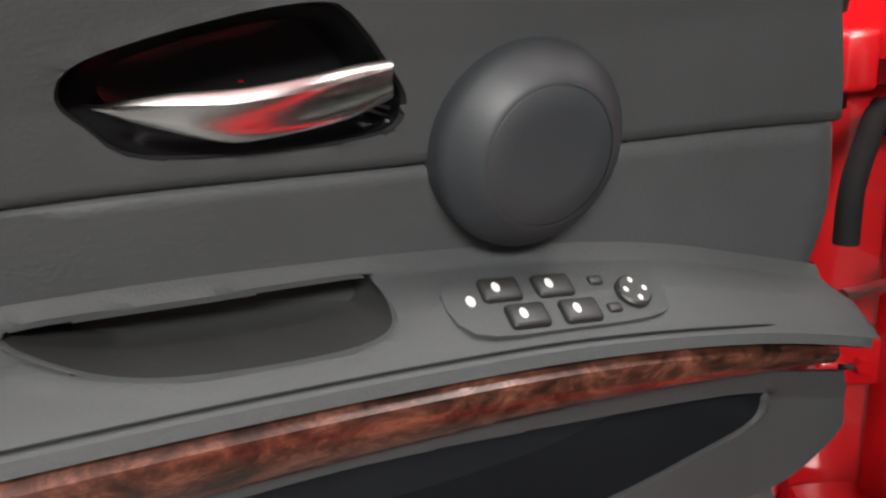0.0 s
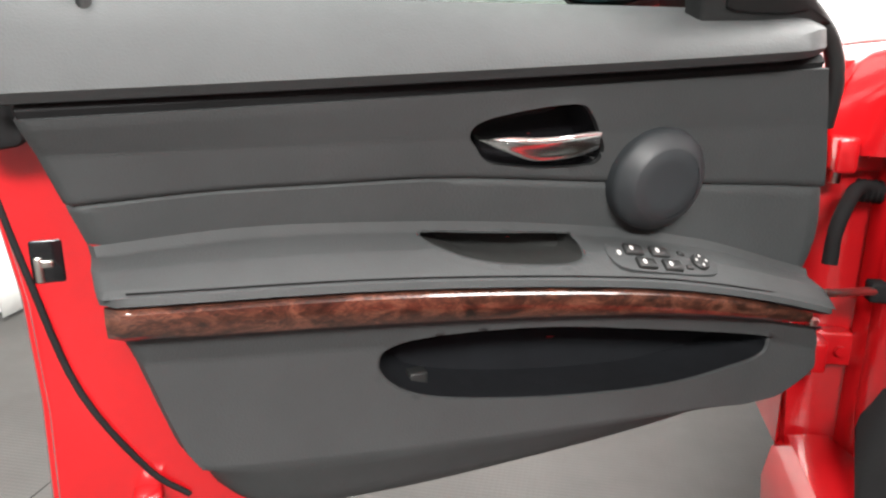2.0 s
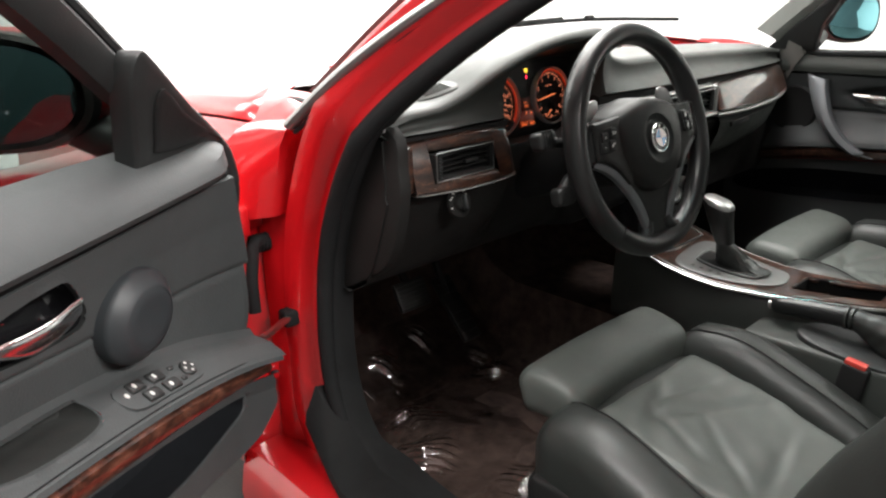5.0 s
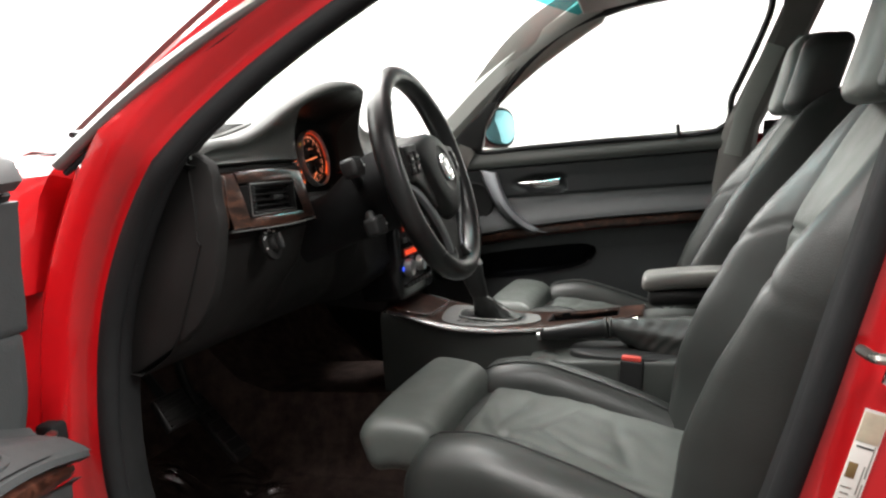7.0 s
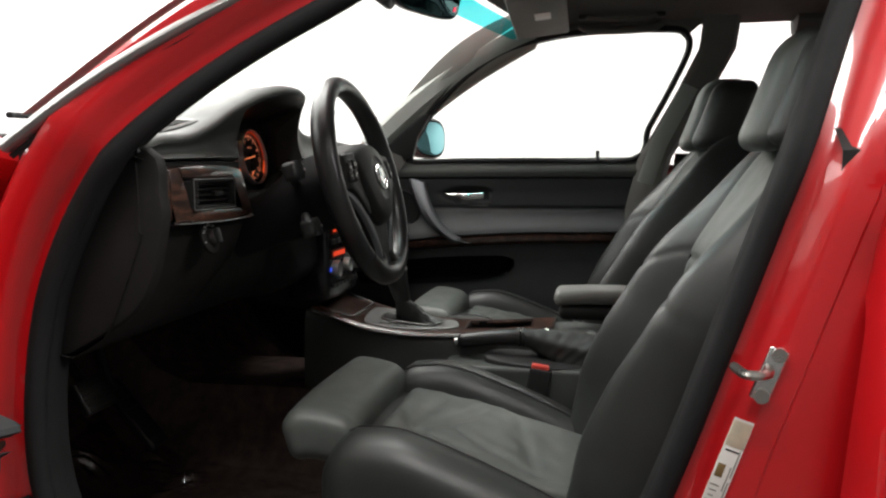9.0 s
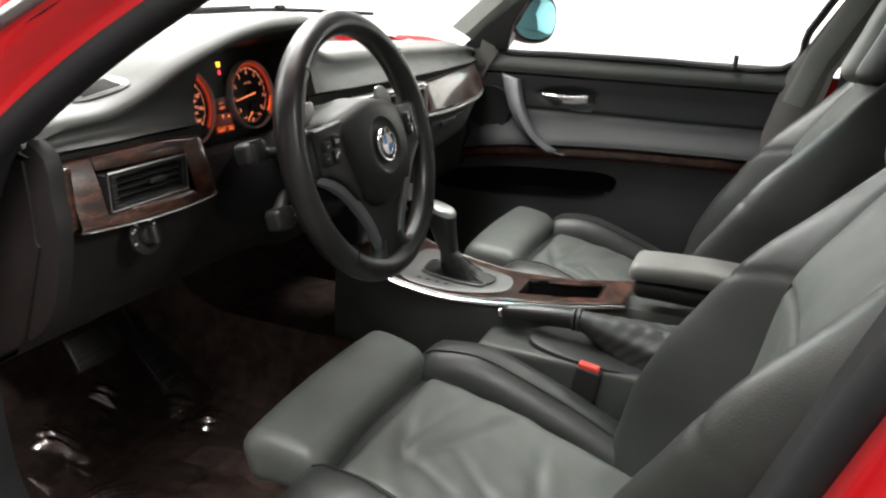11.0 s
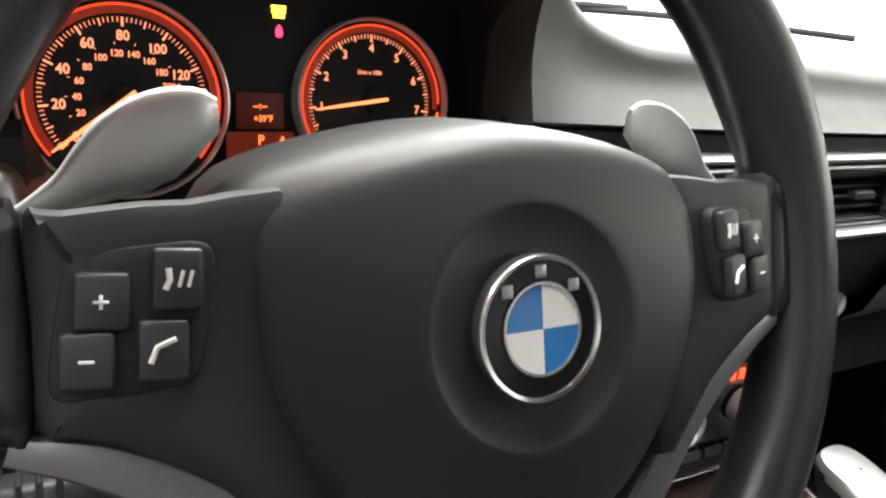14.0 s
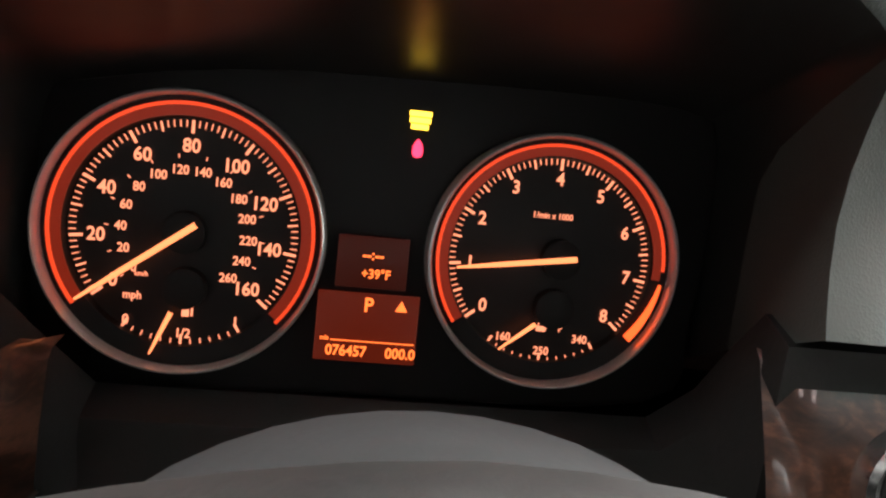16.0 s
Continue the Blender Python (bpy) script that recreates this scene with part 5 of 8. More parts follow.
def vent(name, x0, x1, z0, z1, parent, slats=5, label="black air vent with slats", tab=True):
    cx, y = (x0 + x1) / 2, seam_y((x0 + x1) / 2) - 0.006
    bm = bmesh.new()
    tube(bm, [(x0, y, z0), (x1, y, z0), (x1, y, z1), (x0, y, z1)], 0.0035, 6, closed=True, up=(0, 1, 0))
    rbox(bm, (0.006, 0.05, z1 - z0), 0.001, (x0, y + 0.024, (z0 + z1) / 2), k=1)
    rbox(bm, (0.006, 0.05, z1 - z0), 0.001, (x1, y + 0.024, (z0 + z1) / 2), k=1)
    rbox(bm, (x1 - x0, 0.004, z1 - z0), 0.001, (cx, y + 0.05, (z0 + z1) / 2), k=1)
    v = part(name, bm, SEATSHELL, parent, label)
    for i in range(slats):
        z = lerp(z0, z1, (i + 0.5) / slats)
        bm = bmesh.new()
        rbox(bm, (x1 - x0 - 0.006, 0.020, 0.0022), 0.001, (0, 0, 0), m=pose(cx, y + 0.014, z, 12), k=1)
        part("slat", bm, SEATSHELL, v)
    bm = bmesh.new()
    tube(bm, [(x0 - 0.002, y - 0.0032, z0 - 0.002), (x1 + 0.002, y - 0.0032, z0 - 0.002), (x1 + 0.002, y - 0.0032, z1 + 0.002), (x0 - 0.002, y - 0.0032, z1 + 0.002)], 0.0010, 6, closed=True, up=(0, 1, 0))
    part("vent_rim", bm, SILVER, v, "thin silver rim of the vent")
    if tab:
        part("vent_tab", box((0.026, 0.010, 0.007), 0.002, (lerp(x0, x1, 0.62), y + 0.002, lerp(z0, z1, 0.5)), k=2), PLASTIC, v)
    bm = bmesh.new()
    for i in range(8):
        rbox(bm, (0.007, 0.006, (z1 - z0) / 11), 0.001, (x0 + 0.006 if x0 < -0.3 else x1 - 0.006, y - 0.001, lerp(z0, z1, (i + 0.7) / 8.4)), k=1)
    part("vent_wheel", bm, PLASTIC, v, "ribbed vent wheel")
    return v


vent("air_vent", *VT, dash)
# centre vents and silver surround
vent("air_vent", -0.085, 0.025, 0.878, 0.922, dash)
vent("air_vent", 0.040, 0.150, 0.878, 0.922, dash)
bm = bmesh.new()
strip(bm, -0.11, 0.165, lambda x: 0.934, lambda x: 0.926, 0.010, 20, 0.002)
strip(bm, -0.11, 0.165, lambda x: 0.874, lambda x: 0.866, 0.010, 20, 0.002)
for xx in (-0.097, 0.0325, 0.158):
    rbox(bm, (0.010, 0.02, 0.06), 0.003, (xx, seam_y(xx) - 0.003, 0.90), k=2)
part("vent_surround", bm, SILVER, dash, "satin silver vent surround")
# passenger wood and silver rail
bm = bmesh.new()
wt = lambda x: interp(x, [(0.16, 0.932), (0.4, 0.936), (0.6, 0.932), (0.78, 0.920)])
wb = lambda x: interp(x, [(0.16, 0.872), (0.35, 0.866), (0.6, 0.864), (0.78, 0.868)])
strip(bm, 0.166, 0.700, wt, wb, 0.010, 40, 0.005, 0.40)
strip(bm, 0.762, 0.782, wt, wb, 0.010, 4, 0.004)
part("wood_trim", bm, WOOD, dash, "glossy dark burl wood trim")
vent("air_vent", 0.706, 0.756, 0.880, 0.918, dash, 4, tab=False)
bm = bmesh.new()
strip(bm, 0.166, 0.782, lambda x: wb(x) - 0.001, lambda x: wb(x) - 0.012, 0.012, 40, 0.003)
part("silver_rail", bm, SILVER, dash, "satin silver rail below the wood")
# glove box lid
bm = bmesh.new()
rows = []
for i in range(25):
    x = lerp(0.20, 0.76, i / 24)
    y = seam_y(x) + 0.0
    rows.append([(x, y + 0.03, wb(x) - 0.016), (x, y + 0.002, wb(x) - 0.018), (x, y - 0.004, wb(x) - 0.03), (x, y + 0.0, 0.82), (x, y + 0.02, 0.775), (x, y + 0.05, 0.75), (x, y + 0.12, 0.74)])
loft(bm, rows)
gb = part("glove_box", bm, DASHSKIN, dash, "dark grey glove box lid")
bm = bmesh.new()
rbox(bm, (0.10, 0.006, 0.012), 0.002, m=pose(0.30, seam_y(0.30) - 0.006, 0.830, -8, 0, 4), k=2)
part("glove_latch", bm, PLASTIC, gb, "flat glove box latch")
# side defrost vent, flush in the slope of the dash top
VENT_X = Vector((0.033, -0.033, 0.015)).normalized()
VENT_N = VENT_X.cross(Vector((0.010, 0.039, 0.003))).normalized()
VENT_Y = VENT_N.cross(VENT_X)
mv = frame_of((-0.611, 0.2685, 0.9995), VENT_X, VENT_Y, VENT_N)


def vent_outline(g):
    return rounded([(-0.0152 - g, -0.018 - g), (0.0338 + g, -0.018 - g), (0.0152 + g, 0.018 + g), (-0.0338 - g, 0.018 + g)], 4)


bm = bmesh.new()
plate(bm, vent_outline(0.007), 0.008, mv @ Matrix.Translation((0, 0.001, 0.0)), 0.001)
tv = part("defrost_vent", bm, SEATSHELL, dash, "black side defrost vent")
bm = bmesh.new()
plate(bm, vent_outline(0.005), 0.004, mv @ Matrix.Translation((0, 0, 0.0014)), 0.0012)
part("vent_frame", bm, DASHSKIN, tv, "dark grey vent surround")
bm = bmesh.new()
plate(bm, vent_outline(0.0), 0.003, mv @ Matrix.Translation((0, 0, 0.0019)), 0.0004)
part("vent_opening", bm, HOODLINING, tv, "dark vent opening")
for i in range(6):
    o = -0.015 + 0.006 * i
    part("slat", box((0.045, 0.0018, 0.003), 0.0006, (-o * 0.515, o, 0.0022), m=mv, k=1), DASHSKIN, tv)
# light switch
bm = bmesh.new()
mh = frame_of((-0.628, 0.196, 0.832), (1, 0, 0), (0, 0.25, 0.97), (0, -0.97, 0.25))
lathe(bm, [(0.024, -0.004), (0.024, 0.001), (0.0225, 0.002), (0.013, 0.002), (0.012, 0.008), (0.010, 0.010), (0.0, 0.0105)], mh, 32)
hl = part("light_switch", bm, LOWERDASH, dash, "black rotary light switch")
for i, (gx, gy) in enumerate(((-0.019, 0.008), (-0.012, 0.0165), (0.0, 0.0205), (0.013, 0.0165), (-0.0195, -0.006))):
    part("switch_symbol", box((0.0042, 0.0022, 0.0006), 0.0004, (gx, gy, 0.0024), m=mh, k=1), GLYPH, hl)
part("switch_grip", box((0.007, 0.024, 0.010), 0.003, (0, 0, 0.014), m=mh, k=2), PLASTIC, hl)
for i in range(6):
    a = radians(35 + 22 * i)
    bm = bmesh.new()
    rbox(bm, (0.003, 0.002, 0.001), 0.0003, (0.0185 * math.cos(a), 0.0185 * math.sin(a), 0.0025), m=mh, k=1)
    part("switch_symbol", bm, GLYPH, hl)

# centre stack
stack = part("radio_panel", box((0.215, 0.10, 0.235), 0.012, (0.035, 0.262, 0.752), k=3), GLOSSBLACK, dash, "gloss black centre stack")
ST = frame_of((0.035, 0.2105, 0.752), (1, 0, 0), (0, 0.0, 1), (0, -1, 0))
for (x, y, w, h) in ((-0.045, 0.045, 0.085, 0.022), (-0.045, -0.012, 0.085, 0.018)):
    part("display", box((w, h, 0.002), 0.0008, (x, y, 0.0015), m=ST, k=1), SCREEN, stack, "dim orange display")
    for i in range(int(w / 0.012)):
        part("display_digit", box((0.007, h * 0.55, 0.0008), 0.0002, (x - w / 2 + 0.010 + i * 0.0115, y, 0.003), m=ST, k=1), RADIOTEXT, stack)
for y in (0.016, 0.072):
    for i in range(6):
        part("stack_button", box((0.026, 0.012, 0.005), 0.002, (-0.078 + 0.031 * i, y, 0.002), m=ST, k=2), PLASTIC, stack)
for x, y, r in ((-0.078, -0.045, 0.019), (0.0, -0.045, 0.017), (0.078, -0.045, 0.019), (0.085, 0.045, 0.012)):
    bm = bmesh.new()
    lathe(bm, [(r, 0.0), (r, 0.012), (r * 0.92, 0.016), (r * 0.8, 0.016), (r * 0.72, 0.013), (0, 0.013)], ST @ Matrix.Translation((x, y, 0.001)), 28)
    part("rotary_knob", bm, SILVER, stack, "silver rimmed rotary knob")
for i in range(7):
    part("climate_button", box((0.022, 0.009, 0.004), 0.0015, (-0.078 + 0.026 * i, -0.085, 0.002), m=ST, k=1), PLASTIC, stack)
part("climate_lamp", box((0.005, 0.010, 0.002), 0.0008, (-0.101, -0.045, 0.002), m=ST, k=1), CLIMATELED, stack, "small lit blue lamp")
# start button
bm = bmesh.new()
mst = frame_of((-0.196, 0.190, 0.912), (1, 0, 0), (0, 0.1, 0.995), (0, -0.995, 0.1))
strip(bm, -0.238, -0.115, lambda x: 0.943, lambda x: 0.868, 0.004, 12, 0.004, 0.44)
sp = part("start_panel", bm, WOOD, dash, "glossy dark wood start button panel")
bm = bmesh.new()
lathe(bm, [(0.0205, -0.004), (0.0205, 0.004), (0.0185, 0.006), (0.0155, 0.004), (0.015, 0.001)], mst, 32)
part("start_ring", bm, CHROME, sp, "chrome start button ring")
bm = bmesh.new()
lathe(bm, [(0.015, 0.0), (0.014, 0.003), (0.0, 0.0035)], mst, 28)
part("start_button", bm, SEATSHELL, sp, "dark start button")
for w, y in ((0.013, 0.005), (0.011, 0.0), (0.014, -0.005)):
    part("button_lettering", box((w, 0.0024, 0.0006), 0.0002, (0, y, 0.0036), m=mst, k=1), GLYPH, sp)

# ---------- instrument cluster ----------
TL = radians(7.5)
GM = frame_of((-0.3906, 0.2725, 0.9492), (1, 0, 0), (0, math.sin(TL), math.cos(TL)), (0, -math.cos(TL), math.sin(TL)))
cluster = thing("instrument_cluster", "lit orange instrument cluster with two round dials", "instrument cluster", GM)
bm = bmesh.new()
PODLINE = rounded([(-0.150, -0.02), (-0.118, -0.056), (0.0, -0.057), (0.136, -0.052), (0.152, -0.012), (0.154, 0.06), (0.125, 0.098), (0.03, 0.115), (-0.08, 0.100), (-0.140, 0.055)], 4)
plate(bm, PODLINE, 0.02, Matrix.Translation((0, 0, -0.0080)), 0.004)
part("cluster_face", bm, DIALBLACK, cluster, "black cluster face", local=True)


def disc(bm, r0, r1, z, cx, cy, a0=0, a1=360, n=60, h=0.0006):
    pts0, pts1 = [], []
    for i in range(n + 1):
        a = radians(lerp(a0, a1, i / n))
        pts0.append((cx + r0 * math.cos(a), cy + r0 * math.sin(a), z))
        pts1.append((cx + r1 * math.cos(a), cy + r1 * math.sin(a), z))
    up0 = [(x, y, zz + h) for x, y, zz in pts0]
    up1 = [(x, y, zz + h) for x, y, zz in pts1]
    loft(bm, [pts0, up0, up1, pts1])


def gauge(cx, cy, r, name, label):
    bm = bmesh.new()
    lathe(bm, [(r - 0.0014, -0.004), (r - 0.0011, 0.003), (r - 0.0005, 0.0042), (r + 0.0003, 0.0038), (r + 0.0008, 0.002), (r + 0.001, -0.010)], Matrix.Translation((cx, cy, 0)), 72)
    g = part(name, bm, RINGSILVER, cluster, label, local=True)
    bm = bmesh.new()
    lathe(bm, [(r - 0.0012, -0.0030), (r - 0.0088, -0.0036), (r - 0.0094, -0.0072), (0, -0.0072)], Matrix.Translation((cx, cy, 0)), 64)
    part("dial_face", bm, DIALBLACK, g, "matt black dial", local=True)
    return g


def polar(cx, cy, r, a):
    return (cx + r * math.cos(radians(a)), cy + r * math.sin(radians(a)))


def tick(bm, cx, cy, r0, r1, a, w):
    m = Matrix.Translation((*polar(cx, cy, (r0 + r1) / 2, a), -0.0064)) @ pose(0, 0, 0, 0, 0, a)
    rbox(bm, (r1 - r0, w, 0.0006), 0.0001, m=m, k=1)


def word(body, size, cx, cy, parent, material, name="numeral", z=-0.0060):
    bm = text_mesh(body, size)
    bm.transform(Matrix.Translation((cx, cy, z)) @ Matrix.Diagonal((0.92, 1, 1, 1)))
    part(name, bm, material, parent, local=True, smooth=False)


SC, SR = (-0.0620, 0.0058), 0.0540
TC, TR = (0.0850, 0.0074), 0.0515
speedo = gauge(*SC, SR, "speedometer", "round speedometer with orange numerals and chrome ring")
tacho = gauge(*TC, TR, "rev_counter", "round rev counter with orange numerals and chrome ring")


def angle_of(c, x, y):
    return math.degrees(math.atan2(y - c[1], x - c[0])) % 360


bm = bmesh.new()
disc(bm, SR - 0.0050, SR - 0.0036, -0.0024, *SC, -41, 218)
part("glow_ring", bm, RINGGLOW, speedo, "glowing orange ring", local=True)
bm = bmesh.new()
disc(bm, SR - 0.0090, SR - 0.0052, -0.0026, *SC, -40, 217)
part("ring_band", bm, RINGDIM, speedo, "dim red outer band", local=True)
A0, A1 = 219.0, -40.0
for big in range(17):
    bm = bmesh.new()
    a = lerp(A0, A1, big / 16)
    even = big % 2 == 0
    tick(bm, *SC, SR - (0.0155 if even else 0.0145), SR - 0.0105, a, 0.0011 if even else 0.0007)
    if big < 16:
        for k in range(1, 5):
            tick(bm, *SC, SR - 0.0132, SR - 0.0105, lerp(a, lerp(A0, A1, (big + 1) / 16), k / 5), 0.0004)
    part("tick", bm, DIGIT, speedo, local=True)
for i, s in enumerate(("0", "20", "40", "60", "80", "100", "120", "140", "160")):
    a = lerp(A0, A1, i / 8)
    x, y = polar(*SC, SR - 0.0205 - 0.001 * (len(s) == 3), a)
    word(s, 0.0074, x, y, speedo, DIGIT)
word("mph", 0.0044, SC[0] - 0.0185, SC[1] - 0.0265, speedo, DIGIT, "unit")
for i in range(14):
    s = str(i * 20)
    a = lerp(220.0, -44.0, i / 13)
    word(s, 0.0050, *polar(*SC, 0.0243, a), speedo, DIGIT)
    bm = bmesh.new()
    tick(bm, *SC, 0.0290, 0.0305, a, 0.0004)
    part("tick", bm, DIGIT, speedo, local=True)
word("km/h", 0.0028, SC[0] - 0.0155, SC[1] - 0.0178, speedo, DIGIT, "unit")


def needle(c, r, a, back, w, parent):
    bm = bmesh.new()
    m = Matrix.Translation((*c, -0.0015)) @ pose(0, 0, 0, 0, 0, a)
    loft(bm, [[m @ Vector(p) for p in ((x, -q, 0), (x, -q * 0.4, 0.001), (x, q * 0.4, 0.001), (x, q, 0))] for x, q in ((back, w), (r * 0.6, w * 0.85), (r, w * 0.4))])
    part("needle", bm, NEEDLE, parent, "glowing orange needle", local=True)
    bm = bmesh.new()
    lathe(bm, [(0.0085, -0.0068), (0.0082, -0.0026), (0.007, -0.0020), (0.0, -0.0020)], Matrix.Translation((*c, 0)), 28)
    part("needle_hub", bm, SEATSHELL, parent, "black needle hub", local=True)


needle(SC, 0.048, 217, -0.006, 0.0013, speedo)
needle((SC[0] + 0.0015, SC[1] - 0.022), 0.0285, 247, 0.010, 0.0010, speedo)
for i in range(13):
    bm = bmesh.new()
    a = lerp(241, 301, i / 12)
    tick(bm, *SC, SR - (0.0130 if i % 6 == 0 else 0.0112), SR - 0.0085, a, 0.0009 if i % 6 == 0 else 0.0004)
    part("tick", bm, DIGIT, speedo, local=True)
word("0", 0.0056, SC[0] - 0.0205, SC[1] - 0.0365, speedo, DIGIT)
word("1/2", 0.0052, SC[0] + 0.0015, SC[1] - 0.0405, speedo, DIGIT)
word("1", 0.0056, SC[0] + 0.0215, SC[1] - 0.0345, speedo, DIGIT)
bm = bmesh.new()
rbox(bm, (0.0028, 0.0042, 0.0006), 0.0003, (SC[0] + 0.002, SC[1] - 0.0315, -0.0062), k=1)
rbox(bm, (0.0008, 0.0036, 0.0006), 0.0002, (SC[0] + 0.0045, SC[1] - 0.0315, -0.0062), k=1)
part("fuel_symbol", bm, DIGIT, speedo, local=True)

bm = bmesh.new()
disc(bm, TR - 0.0046, TR - 0.0033, -0.0024, *TC, 0, 216)
part("glow_ring", bm, RINGGLOW, tacho, "glowing orange ring", local=True)
bm = bmesh.new()
disc(bm, TR - 0.0082, TR - 0.0048, -0.0026, *TC, -5, 216)
part("ring_band", bm, RINGDIM, tacho, "dim red outer band", local=True)
bm = bmesh.new()
for k in range(22):
    a = lerp(-40.0, -7.0, k / 22)
    disc(bm, TR - lerp(0.0072, 0.0046, (k / 22) ** 1.5), TR - 0.0036, -0.0022, *TC, a, a + 1.5, n=1)
part("red_zone", bm, REDZONE, tacho, "bright orange-red rev zone", local=True)
B0, B1 = 218.5, -40.0
for i in range(17):
    bm = bmesh.new()
    a = lerp(B0, B1, i / 16)
    even = i % 2 == 0
    tick(bm, *TC, TR - (0.0140 if even else 0.0130), TR - 0.0092, a, 0.0011 if even else 0.0008)
    if i < 16:
        for k in range(1, 5):
            tick(bm, *TC, TR - 0.0118, TR - 0.0092, lerp(a, lerp(B0, B1, (i + 1) / 16), k / 5), 0.0004)
    part("tick", bm, DIGIT, tacho, local=True)
for i in range(9):
    word(str(i), 0.0074, *polar(*TC, TR - 0.0178, lerp(B0, B1, i / 8)), tacho, DIGIT)
word("1/min x 1000", 0.0035, TC[0] - 0.001, TC[1] + 0.0185, tacho, DIGIT, "unit")
needle((TC[0] + 0.004, TC[1] + 0.001), 0.044, 188.5, -0.006, 0.0012, tacho)
needle((TC[0] + 0.0035, TC[1] - 0.020), 0.0285, 219, 0.010, 0.0010, tacho)
for i in range(13):
    bm = bmesh.new()
    a = lerp(238, 302, i / 12)
    tick(bm, *TC, TR - (0.0120 if i % 6 == 0 else 0.0104), TR - 0.0078, a, 0.0009 if i % 6 == 0 else 0.0004)
    part("tick", bm, DIGIT, tacho, local=True)
word("160", 0.0048, TC[0] - 0.0165, TC[1] - 0.0335, tacho, DIGIT)
word("250", 0.0048, TC[0] + 0.0005, TC[1] - 0.0385, tacho, DIGIT)
word("340", 0.0048, TC[0] + 0.0165, TC[1] - 0.0325, tacho, DIGIT)
word("°F", 0.0040, TC[0] + 0.007, TC[1] - 0.0285, tacho, DIGIT)
bm = bmesh.new()
rbox(bm, (0.0042, 0.0022, 0.0006), 0.0003, (TC[0] - 0.0005, TC[1] - 0.0290, -0.0062), k=1)
tube(bm, [(TC[0] + 0.0015, TC[1] - 0.0284, -0.0062), (TC[0] + 0.0038, TC[1] - 0.0272, -0.0062)], 0.0004, 5)
tube(bm, [(TC[0] - 0.0018, TC[1] - 0.0279, -0.0062), (TC[0] - 0.0018, TC[1] - 0.0268, -0.0062), (TC[0] + 0.0002, TC[1] - 0.0268, -0.0062)], 0.0003, 5)
part("oil_symbol", bm, DIGIT, tacho, local=True)

part("upper_display", box((0.0285, 0.021, 0.001), 0.0005, (0.0118, 0.0005, -0.0035), k=1), SCREENDARK, cluster, "dim clock display", local=True)
part("lower_display", box((0.041, 0.0285, 0.001), 0.0005, (0.0118, -0.0262, -0.0035), k=1), SCREEN, cluster, "dim orange mileage display", local=True)
word("--:--", 0.0062, 0.0118, 0.0035, cluster, SCREENTEXT, "clock_digits", -0.0028)
word("+39°F", 0.0052, 0.0135, -0.0042, cluster, SCREENTEXT, "temperature_digits", -0.0028)
word("P", 0.0080, 0.0118, -0.0170, cluster, SCREENTEXT, "gear_letter", -0.0028)
bm = bmesh.new()
plate(bm, [(0.0226, -0.0185), (0.0274, -0.0185), (0.0250, -0.0142)], 0.0004, Matrix.Translation((0, 0, -0.0026)), 0)
part("warning_triangle", bm, SCREENTEXT, cluster, local=True)
word("076457", 0.0060, 0.0042, -0.0362, cluster, SCREENTEXT, "mileage_digits", -0.0028)
word("000.0", 0.0060, 0.0262, -0.0362, cluster, SCREENTEXT, "trip_digits", -0.0028)
word("mls", 0.0028, -0.0048, -0.0312, cluster, SCREENTEXT, "unit", -0.0028)
part("display_rule", box((0.034, 0.0004, 0.0004), 0.0001, (0.0145, -0.0318, -0.0026), k=1), SCREENTEXT, cluster, local=True)
bm = bmesh.new()
for i, w in enumerate((0.0090, 0.0085, 0.0070)):
    rbox(bm, (w, 0.0021, 0.0006), 0.0002, (0.0256, 0.0615 - 0.0026 * i, -0.0074), k=1)
part("yellow_warning_lamp", bm, YELLOWLAMP, cluster, "lit yellow warning lamp", local=True)
bm = bmesh.new()
plate(bm, rounded([(0.0256, 0.0515), (0.0275, 0.0485), (0.0275, 0.045), (0.0256, 0.0440), (0.0237, 0.045), (0.0237, 0.0485)], 2), 0.0005, Matrix.Translation((0, 0, -0.0072)), 0)
part("red_warning_lamp", bm, REDLAMP, cluster, "lit red belt warning lamp", local=True)
bm = bmesh.new()
tube(bm, [(-0.108, -0.046, -0.004), (-0.108, -0.046, 0.004)], 0.0032, 12, up=(0, 1, 0))
part("reset_knob", bm, SEATSHELL, cluster, "small black reset knob", local=True)

# ---------- steering wheel; local z towards the driver ----------
WA = radians(15)
WHM = frame_of((-0.368, 0.0, 0.92), (1, 0, 0), (0, math.sin(WA), math.cos(WA)), (0, -math.cos(WA), math.sin(WA)))
wheel = thing("steering_wheel", "black leather three-spoke steering wheel with grey metal accents", "steering wheel", WHM)
RIMLEATHER = surface("rim_leather", (0.0125, 0.0132, 0.0132), 0.34, vary=0.2, big=10, fine=1500, bump=0.04, grain="cell")
RR, RT, RN = 0.171, 0.0170, -0.034
bm = bmesh.new()
rows = []
for i in range(96):
    a = 2 * math.pi * i / 96
    deg = math.degrees(a) % 360
    fat = 1.0
    for c in (30, 150):
        d = abs((deg - c + 180) % 360 - 180)
        fat += 0.10 * math.exp(-((d / 14) ** 2))
    row = []
    for k in range(16):
        b = 2 * math.pi * k / 16
        rr = RR + RT * fat * math.cos(b)
        row.append((rr * math.cos(a) - 0.003, rr * math.sin(a), RN + RT * 1.08 * fat * math.sin(b)))
    rows.append(row)
loft(bm, rows, wrap=True, close=True)
rim = part("rim", bm, RIMLEATHER, wheel, "black leather rim", local=True)
